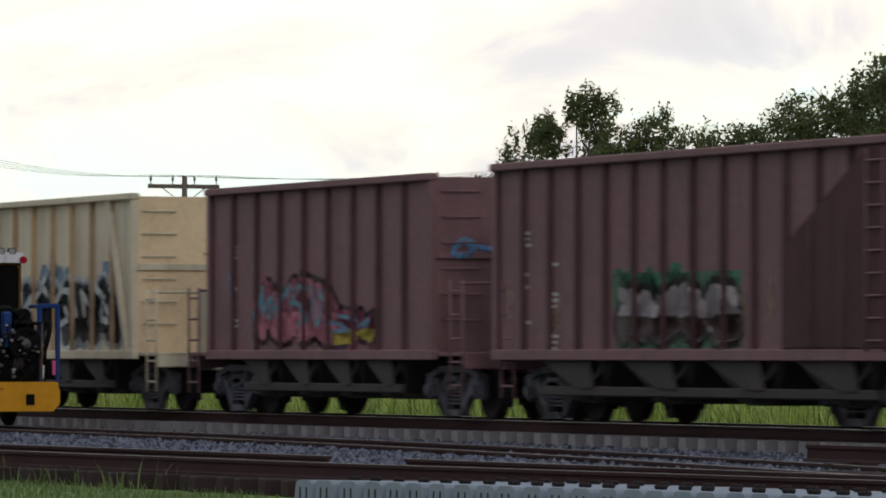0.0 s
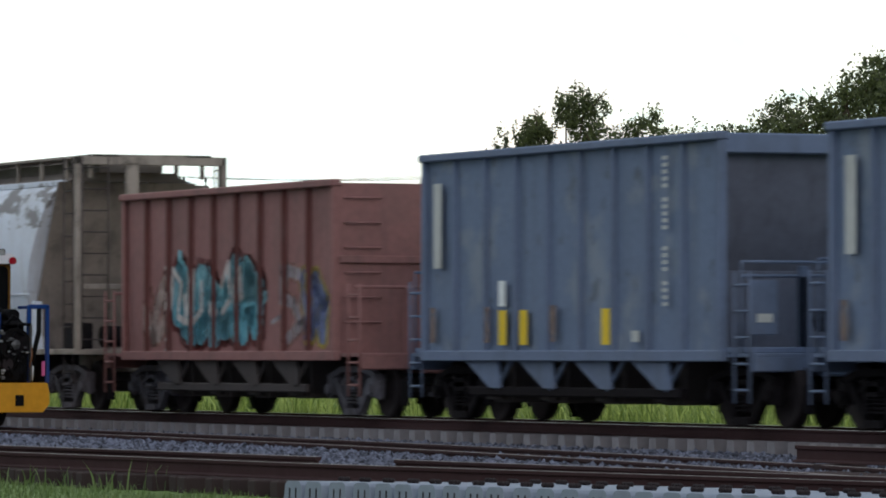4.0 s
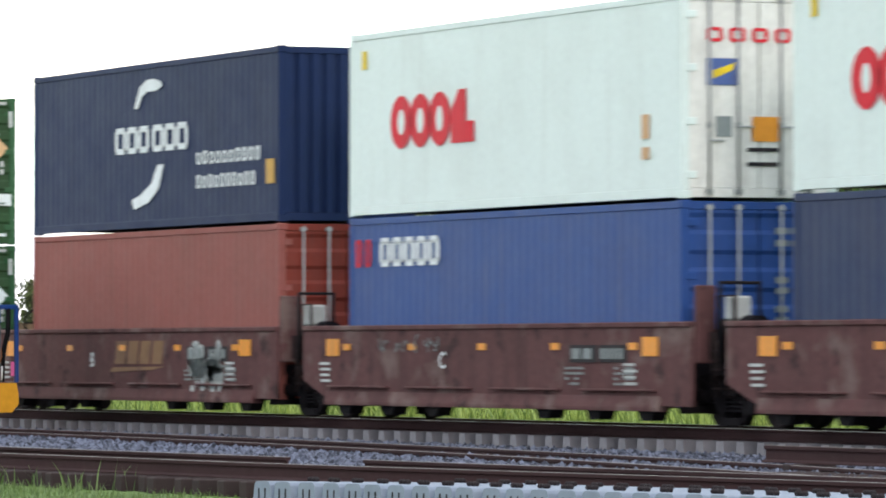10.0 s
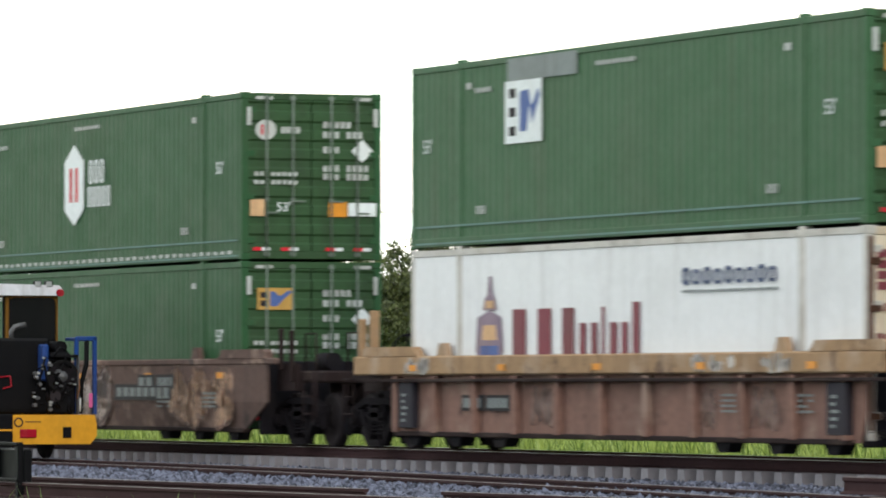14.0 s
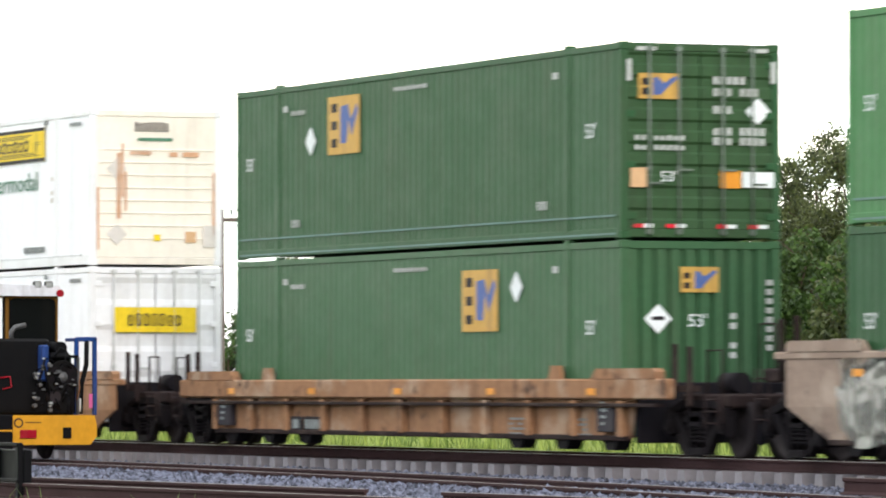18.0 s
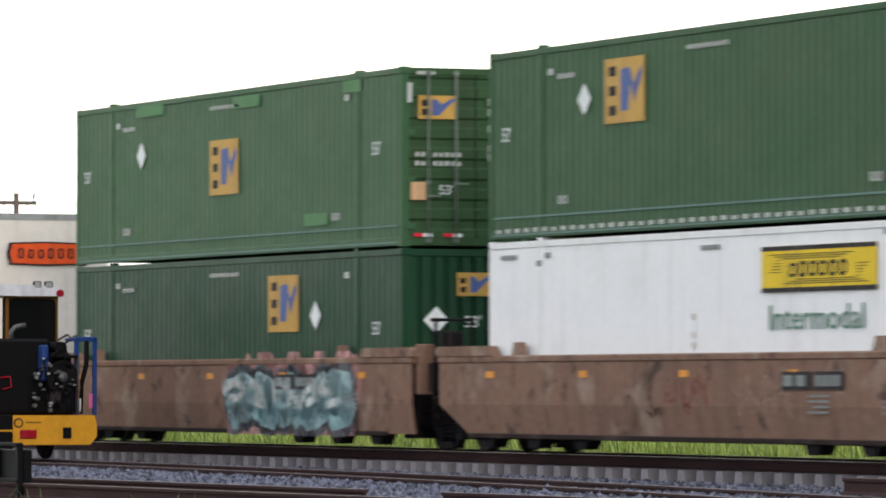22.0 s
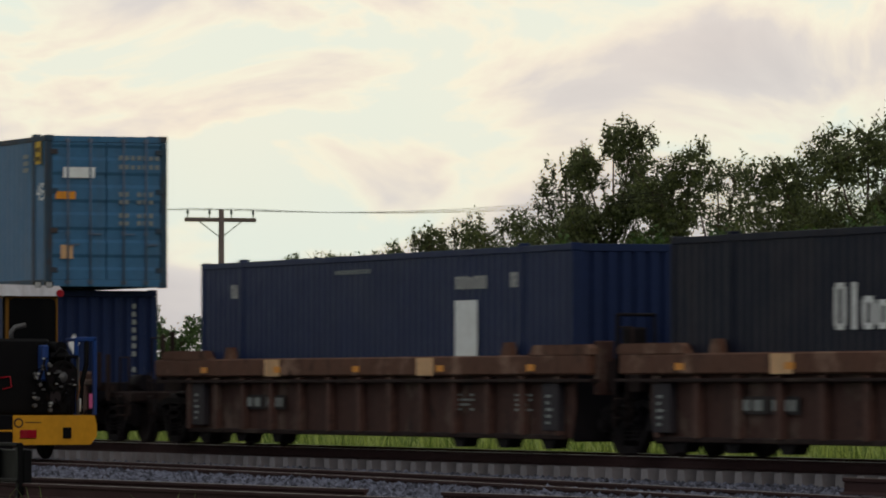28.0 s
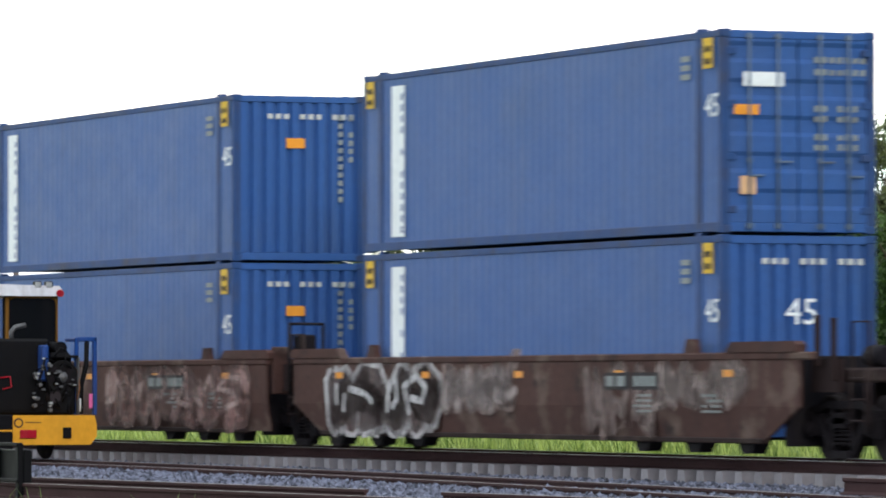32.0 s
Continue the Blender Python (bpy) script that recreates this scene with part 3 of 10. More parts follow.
def bars(c, name, mat, u0, u1, v0, v1, n, face="side", fill=0.72, label="", skip=(), slant=0.0, t=0.0, kinds=""):
    """A row of n plain blocks, as far-off lettering looks; large ones are open frames (o), low frames (x), frames with a tail (p), bars (l) or dashes (-), small ones solid."""
    L, w, h = c["dims"]
    S = L if face == "side" else w
    g = Geo()
    a, b = S * (u0 - 0.5), S * (u1 - 0.5)
    step = (b - a) / n
    rnd = random.Random(int(u0 * 1000) + n * 7 + int(v0 * 333))
    def block(p, e, z0, z1):
        if face == "side":
            y = -w / 2 - 0.004 - t
            s0, s1 = slant * (z0 - h * v0), slant * (z1 - h * v0)
            g.add([(p + s0, y, z0), (e + s0, y, z0), (e + s1, y, z1), (p + s1, y, z1), (p + s0, y - 0.004, z0), (e + s0, y - 0.004, z0), (e + s1, y - 0.004, z1), (p + s1, y - 0.004, z1)],
                  [(0, 1, 2, 3), (4, 7, 6, 5), (0, 4, 5, 1), (1, 5, 6, 2), (2, 6, 7, 3), (3, 7, 4, 0)])
        else:
            x = L / 2 + 0.006 + t
            g.box(x, x + 0.004, p, e, z0, z1)
    for i in range(n):
        if i in skip:
            continue
        p = a + i * step
        e = p + step * fill
        z0, z1 = h * v0, h * (v1 - (v1 - v0) * 0.12 * (n > 5 and rnd.random() < 0.3))
        wide, tall = e - p, z1 - z0
        if wide < 0.3 * tall or tall < 0.12:
            block(p, e, z0, z1)
            continue
        kind = kinds[i % len(kinds)] if kinds else "o"
        if kinds:
            z1 = h * v1
        if kind == "-":
            block(p, e, z0 + tall * 0.32, z0 + tall * 0.48)
            continue
        if kind == "l":
            block(p + wide * 0.3, e - wide * 0.3, z0, z1)
            continue
        if kind in "xp":
            z1 = z0 + tall * 0.70
        k = min(wide * 0.32, (z1 - z0) * 0.3)
        r = k * 0.45
        if kind == "p":
            block(p, p + k, z0 - tall * 0.26, z0 + r)
        block(p, p + k, z0 + r, z1 - r)
        block(e - k, e, z0 + r, z1 - r)
        block(p + r, e - r, z1 - k * 0.75, z1)
        block(p + r, e - r, z0, z0 + k * 0.75)
    return tagged(part(name, g, P[mat], c, label), kind="stuff")


def column(c, mat, u0, u1, v0, v1, n, face="side", t=0.0):
    """A column of n worn figures, each a small bar."""
    L, w, h = c["dims"]
    g = Geo()
    rnd = random.Random(int(u0 * 997) + n)
    for i in range(n):
        if rnd.random() < 0.14:
            continue
        z0, z1 = h * (v0 + (v1 - v0) * i / n), h * (v0 + (v1 - v0) * (i + 0.62) / n)
        if face == "side":
            y = -w / 2 - 0.004 - t
            g.box(L * (u0 - 0.5), L * (u1 - 0.5), y - 0.004, y, z0, z1)
        else:
            x = L / 2 + 0.006 + t
            g.box(x, x + 0.004, w * (u0 - 0.5), w * (u1 - 0.5), z0, z1)
    return tagged(part("stencil", g, P[mat], c), kind="stuff")


def poly(c, name, mat, pts, face="side", label="", t=0.0):
    """A flat outline of (u, v) shares."""
    L, w, h = c["dims"]
    g = Geo()
    if face == "side":
        y = -w / 2 - 0.004 - t
        g.prism([(L * (u - 0.5), h * v) for u, v in pts], "y", y - 0.004, y)
    else:
        x = L / 2 + 0.006 + t
        g.prism([(w * (u - 0.5), h * v) for u, v in pts], "x", x, x + 0.004)
    return part(name, g, P[mat], c, label)


def writing(c, body, mat, u, v, height, face="side", stretch=1.0):
    L, w, h = c["dims"]
    me = MESHES.get(("text", body, height, stretch))
    if me is None:
        g = text_geo(body, height)
        g.v = [(x * stretch, y, z) for x, y, z in g.v]
        me = MESHES[("text", body, height, stretch)] = g.mesh("lettering")
    if face == "side":
        m = pose(L * (u - 0.5), -w / 2 - 0.008, h * v)
    else:
        m = pose(L / 2 + 0.012, w * (u - 0.5), h * v, 0, 0, 90)
    return part("lettering", me, P[mat], c, "", m)


def diamond(c, mat, u, v, r, face="side", name="placard"):
    L, w, h = c["dims"]
    a, b = r / (L if face == "side" else w), r / h
    return poly(c, name, mat, [(u - a, v), (u, v - b), (u + a, v), (u, v + b)], face)
# ---- trucks and well cars ----
WR = 0.457


def wheelset_geo():
    prof = [(0.08, 0.70), (0.13, 0.68), (0.15, 0.74), (0.34, 0.745), (0.385, 0.70), (WR - 0.004, 0.685), (WR, 0.80), (WR - 0.03, 0.815), (0.38, 0.80), (0.33, 0.775), (0.16, 0.79), (0.14, 0.83), (0.08, 0.83)]
    g = Geo()
    for s in (-1, 1):
        g.lathe([(r, s * a) for r, a in prof], (0, 0, 0), 28)
        g.lathe([(WR - 0.004, s * 0.685), (WR + 0.028, s * 0.68), (WR + 0.028, s * 0.655), (0.38, s * 0.66), (0.09, s * 0.69)], (0, 0, 0), 28)
        for k in range(3):
            a = 2 * math.pi * k / 3
            cx, cz = math.cos(a) * 0.24, math.sin(a) * 0.24
            g.rod((cx, s * 0.74, cz), (cx, s * 0.79, cz), 0.035, 6)
    g.rod((0, -1.02, 0), (0, 1.02, 0), 0.085, 12)
    return g


def side_frame_geo(s):
    """A cast side frame: arms from the axle boxes fall in a V to the spring seat, with open windows."""
    y0, y1 = sorted((s * 0.93, s * 1.06))
    g = Geo()
    g.prism([(-1.0, 0.60), (-0.50, 0.73), (0.50, 0.73), (1.0, 0.60), (1.02, 0.70), (0.52, 0.83), (-0.52, 0.83), (-1.02, 0.70)], "y", y0, y1)
    for e in (-1, 1):
        g.prism([(e * 1.02, 0.34), (e * 0.78, 0.36), (e * 0.76, 0.62), (e * 1.02, 0.70)], "y", *sorted((s * 0.90, s * 1.09)))
        g.prism([(e * 0.82, 0.60), (e * 0.68, 0.66), (e * 0.22, 0.12), (e * 0.32, 0.07)], "y", y0, y1)
        g.prism([(e * 0.26, 0.16), (e * 0.34, 0.16), (e * 0.34, 0.72), (e * 0.26, 0.72)], "y", y0, y1)
        g.rod((e * 0.90, s * 1.06, 0.457), (e * 0.90, s * 1.15, 0.457), 0.085, 10)
        g.cbox(e * 1.02 - 0.06, e * 1.02 + 0.06, *sorted((s * 0.95, s * 1.05)), 0.30, 0.60, 0.02)
    g.prism([(-0.30, 0.05), (0.30, 0.05), (0.25, 0.15), (-0.25, 0.15)], "y", *sorted((s * 0.90, s * 1.10)))
    g.prism([(-0.40, 0.52), (0.40, 0.52), (0.36, 0.60), (-0.36, 0.60)], "y", *sorted((s * 0.96, s * 1.10)))
    return g


def springs_geo(s):
    g = Geo()
    for k in (-0.16, 0.0, 0.16):
        for j in range(6):
            z = 0.23 + j * 0.06
            g.lathe([(0.075, 0.0), (0.088, 0.018), (0.075, 0.036), (0.055, 0.018)], (k, s * 0.99, z), 8, "z")
    return g


def truck(car, x, mat="truck"):
    t = new("truck")
    t.parent = car
    t.matrix_basis = Matrix.Translation((x, 0, 0))
    for s in (-1, 1):
        part("side_frame", shared(("side_frame", s), lambda: side_frame_geo(s)), P[mat], t)
        tagged(part("spring_nest", shared(("springs", s), lambda: springs_geo(s)), P[mat], t), kind="stuff")
        for e in (-1, 1):
            part("brake_hanger", shared(("brake_hanger", s), lambda: Geo().cbox(-0.05, 0.05, s * 0.7 - 0.06, s * 0.7 + 0.06, 0.2, 0.62, 0.02)), P["black"], t, "", (e * 1.37, 0, 0))
    part("bolster", shared(("bolster",), lambda: Geo().prism([(-1.1, 0.46), (1.1, 0.46), (1.1, 0.66), (0.5, 0.74), (-0.5, 0.74), (-1.1, 0.66)], "x", -0.2, 0.2).cbox(-0.95, 0.95, -0.12, 0.12, 0.34, 0.42)), P[mat], t)
    for e in (-1, 1):
        ws = part("wheelset", shared(("wheelset",), wheelset_geo), P["wheel"], t, "", (e * 0.86, 0, WR))
        WHEELS[e].append(ws)
    return t


def ladder_geo(x0, x1, y, z0, z1, n, r=0.014, axis="x"):
    g = Geo()
    put = (lambda a, z: (a, y, z)) if axis == "x" else (lambda a, z: (y, a, z))
    g.rod(put(x0, z0), put(x0, z1), r), g.rod(put(x1, z0), put(x1, z1), r)
    for i in range(n):
        z = z0 + (z1 - z0) * (i + 0.5) / n
        g.rod(put(x0, z), put(x1, z), r * 0.9, 6)
    return g


def coupler_geo(x, e):
    a, b = sorted((x, x + e * 0.75))
    g = Geo().cbox(a, b, -0.09, 0.09, 0.78, 0.96, 0.03)
    c, d = sorted((x + e * 0.6, x + e * 0.9))
    return g.cbox(c, d, -0.19, 0.16, 0.70, 1.02, 0.05)


def stroke(g, a, b, th, y):
    """A thick sprayed line with cut corners."""
    d = Vector((b[0] - a[0], b[1] - a[1]))
    L = max(d.length, 1e-4)
    u = d / L
    n = Vector((-u.y, u.x)) * th
    e = u * th * 0.9
    f = u * th * 0.35
    A, B = Vector(a), Vector(b)
    pts = [A - e - n * 0.5, A - f - n, B + f - n, B + e - n * 0.5, B + e + n * 0.5, B + f + n, A - f + n, A - e + n * 0.5]
    g.prism([(p.x, p.y) for p in pts], "y", y - 0.002, y)


def graffiti(car, y, x0, x1, z0, z1, mats, seed, n=5, name="graffiti", weight=0.045):
    """Sprayed swirls, wedges and drips: a cloud, its filling and highlights, each colour one thin part; one colour alone is a loose scrawl."""
    rnd = random.Random(seed)
    w, h = (x1 - x0) / n, z1 - z0
    layers = [Geo() for _ in mats]
    thin = len(mats) == 1
    th = min(w, h) * (weight if thin else 0.12)
    clip = lambda p: (min(max(p[0], x0), x1), min(max(p[1], z0 + th), z1 - th))
    for i in range(n):
        cx, cz = x0 + (i + 0.5) * w, z0 + h * 0.5
        for k in range(2 if thin else 3):
            # a bowed line, mostly upright, that bends back on itself
            a0, turn = rnd.uniform(1.1, 2.0) * rnd.choice((-1, 1)), rnd.uniform(0.5, 1.5) * rnd.choice((-1, 1))
            px, pz = cx + rnd.uniform(-0.42, 0.42) * w, cz - math.copysign(h * 0.36, math.sin(a0)) * rnd.uniform(0.6, 1.0)
            pts, ang = [clip((px, pz))], a0
            for _ in range(5):
                px, pz = px + math.cos(ang) * h * 0.17, pz + math.sin(ang) * h * 0.17
                ang += turn * 0.55
                pts.append(clip((px, pz)))
            for p, q in zip(pts, pts[1:]):
                stroke(layers[0], p, q, th * (1.0 if thin else 1.35), y - 0.003)
                if len(mats) > 1:
                    stroke(layers[1], p, q, th * 0.8, y - 0.007)
            for m in range(2, len(mats)):
                j = rnd.randrange(0, 3)
                for p, q in zip(pts[j:j + 3], pts[j + 1:j + 4]):
                    o = th * (0.35 if m == 2 else -0.3)
                    stroke(layers[m], (p[0] + o, p[1] + o), (q[0] + o, q[1] + o), th * (0.36 if m == 2 else 0.28), y - 0.007 - 0.004 * (m - 1))
        if not thin:
            for _ in range(7):
                px, pz = x0 + (i + rnd.random()) * w, z0 + h * rnd.random()
                stroke(layers[rnd.randrange(0, 2)], clip((px, pz)), clip((px + rnd.uniform(-0.15, 0.15) * w, pz + rnd.uniform(-0.3, 0.1) * h)), th * rnd.uniform(0.25, 0.7), y - 0.0025 - 0.0005 * rnd.randrange(0, 2))
    for m, g in zip(mats, layers):
        tagged(part(name, g, m if not isinstance(m, str) else P[m], car), kind="stuff")


TEMPLATES = (((0.0, 0.05), (0.3, 0.95), (0.45, 0.35), (0.95, 0.8), (0.75, 0.1)), ((0.95, 0.9), (0.35, 0.98), (0.05, 0.6), (0.7, 0.5), (1.0, 0.2), (0.3, 0.02)),
             ((0.1, 0.3), (0.2, 1.0), (0.6, 0.75), (0.4, 0.2), (0.9, 0.05), (0.8, 0.6)), ((0.1, 0.95), (0.25, 0.1), (0.65, 0.3), (0.55, 0.9), (1.0, 0.5), (0.9, 0.0)),
             ((0.0, 0.5), (0.35, 0.05), (0.5, 0.6), (0.85, 1.0), (0.95, 0.4), (0.6, 0.1)), ((0.2, 0.0), (0.0, 0.7), (0.5, 1.0), (0.95, 0.7), (0.7, 0.3), (0.25, 0.4)))


def cut(pts, k, lim, keep):
    """The part of a convex outline where coordinate k is below (keep -1) or above (1) the limit."""
    out = []
    for a, b in zip(pts, pts[1:] + pts[:1]):
        da, db = keep * (a[k] - lim), keep * (b[k] - lim)
        if da >= 0:
            out.append(a)
        if da * db < 0:
            f = da / (da - db)
            out.append((a[0] + (b[0] - a[0]) * f, a[1] + (b[1] - a[1]) * f))
    return out


def capsule(a, b, th):
    d = Vector((b[0] - a[0], b[1] - a[1]))
    u = d.normalized() if d.length > 1e-4 else Vector((1, 0))
    n, e = Vector((-u.y, u.x)) * th, u * th
    A, B = Vector(a), Vector(b)
    return [tuple(p) for p in (A - e * 0.8 - n * 0.5, A - e * 0.3 - n, B + e * 0.3 - n, B + e * 0.8 - n * 0.5, B + e * 0.8 + n * 0.5, B + e * 0.3 + n, A - e * 0.3 + n, A - e * 0.8 + n * 0.5)]


def piece(car, x0, x1, z0, z1, letters, fill, edge, cloud=None, low=None, shine=None, seed=0, y=-1.475, weight=0.24, box=False):
    """A filled piece of sprayed figures: cloud, outlines, filling, a second colour below and thin highlights. On a ribbed car the paint steps over the ribs."""
    rnd = random.Random(seed)
    w, h = (x1 - x0) / letters, z1 - z0
    layers = {k: [] for k in ("cloud", "edge", "fill", "low", "shine")}
    if cloud:
        if box:
            layers["cloud"].append([(x0 - 0.2, z0), (x1 + 0.2, z0), (x1 + 0.2, z1 + 0.12), (x0 - 0.2, z1 + 0.12)])
        for i in range(letters * 5):
            cx, cz = x0 + (x1 - x0) * rnd.uniform(-0.05, 1.05), z0 + h * rnd.uniform(0.1, 0.95)
            layers["cloud"].append(capsule((cx, cz), (cx + rnd.uniform(-0.3, 0.3) * w, cz + rnd.uniform(0.1, 0.4) * h), w * rnd.uniform(0.10, 0.26)))
    th = min(w, h) * weight
    order = rnd.sample(TEMPLATES, len(TEMPLATES))
    for i in range(letters):
        tpl = order[i % len(order)]
        lean, drop = rnd.uniform(-0.12, 0.16), rnd.uniform(-0.04, 0.06)
        pts = [(x0 + (i + 0.06 + 0.88 * (a + lean * (b - 0.5) + rnd.uniform(-0.08, 0.08))) * w, z0 + th * 1.2 + (h - th * 2.4) * (b + drop + rnd.uniform(-0.03, 0.03))) for a, b in tpl]
        for p, q in zip(pts, pts[1:]):
            layers["edge"].append(capsule(p, q, th * 1.42 + 0.02))
            layers["fill"].append(capsule(p, q, th))
            if low:
                c = cut(capsule(p, q, th * 0.96), 1, z0 + h * rnd.uniform(0.38, 0.5), -1)
                if len(c) > 2:
                    layers["low"].append(c)
            if shine and rnd.random() < 0.8:
                o = th * 1.3
                layers["shine"].append(capsule((p[0] - o, p[1] + o * 0.3), (p[0] - o + (q[0] - p[0]) * 0.8, p[1] + o * 0.3 + (q[1] - p[1]) * 0.8), th * 0.22))
        for _ in range(3):
            p = (x0 + (i + rnd.random()) * w, z0 + h * rnd.uniform(0.1, 0.9))
            layers[rnd.choice(("edge", "fill", "cloud"))].append(capsule(p, (p[0] + rnd.uniform(-0.4, 0.4) * w, p[1] + rnd.uniform(-0.25, 0.25) * h), th * rnd.uniform(0.15, 0.5)))
        for _ in range(4):
            px = x0 + (i + rnd.random()) * w
            layers["edge"].append(capsule((px, z0 + h * 0.3), (px, z0 + h * rnd.uniform(0.0, 0.15)), 0.012))
    ribs = list(car.get("rib_x", ()))
    paints = {"cloud": cloud, "edge": edge, "fill": fill, "low": low, "shine": shine}
    for k, name in enumerate(layers):
        if not layers[name] or not paints[name]:
            continue
        g = Geo()
        lift = 0.003 + 0.003 * k
        for q in layers[name]:
            q = cut(cut(q, 1, max(z0 - 0.1, 0.2), 1), 1, z1 + 0.25, -1)
            if len(q) < 3:
                continue
            if not ribs:
                g.prism(q, "y", y - lift - 0.002, y - lift)
                continue
            lo, hi = min(p[0] for p in q), max(p[0] for p in q)
            prev = -1e3
            for r in ribs + [1e3]:
                for a, b, yy in ((prev + 0.05, r - 0.05, car["y_panel"]), (r - 0.036, r + 0.036, car["y_rib"])):
                    if b > lo and a < hi:
                        part_q = cut(cut(q, 0, a, 1), 0, b, -1)
                        if len(part_q) > 2:
                            g.prism(part_q, "y", yy - lift - 0.002, yy - lift)
                prev = r
        if g.v:
            tagged(part("graffiti", g, paints[name], car), kind="stuff")


def spray(rgb):
    """Sprayed paint, worn thin in patches and runs so that the car shows through."""
    key = "spray_%d_%d_%d" % rgb
    if key in MATS:
        return MATS[key]
    m = paint(key, lin(*rgb), 0.55, dirt=(0.16, 0.12, 0.11), wear=0.45, streak=0.4)
    nt = m.node_tree
    n, l = nt.nodes.new, nt.links.new
    co, mp, t1, t2 = n("ShaderNodeTexCoord"), n("ShaderNodeMapping"), n("ShaderNodeTexNoise"), n("ShaderNodeTexNoise")
    mp.inputs["Scale"].default_value = (1, 1, 0.12)
    for t, scale in ((t1, 3.0), (t2, 5.0)):
        t.inputs["Scale"].default_value, t.inputs["Detail"].default_value, t.inputs["Roughness"].default_value = scale, 7.0, 0.65
    l(co.outputs["Object"], t1.inputs["Vector"]), l(co.outputs["Object"], mp.inputs[0]), l(mp.outputs[0], t2.inputs["Vector"])
    add, mr = n("ShaderNodeMath"), n("ShaderNodeMapRange")
    l(t1.outputs["Fac"], add.inputs[0]), l(t2.outputs["Fac"], add.inputs[1])
    mr.inputs["From Min"].default_value, mr.inputs["From Max"].default_value = 0.82, 1.2
    mr.inputs["To Min"].default_value, mr.inputs["To Max"].default_value = 0.95, 0.12
    l(add.outputs[0], mr.inputs["Value"]), l(mr.outputs[0], nt.nodes["Principled BSDF"].inputs["Alpha"])
    return m


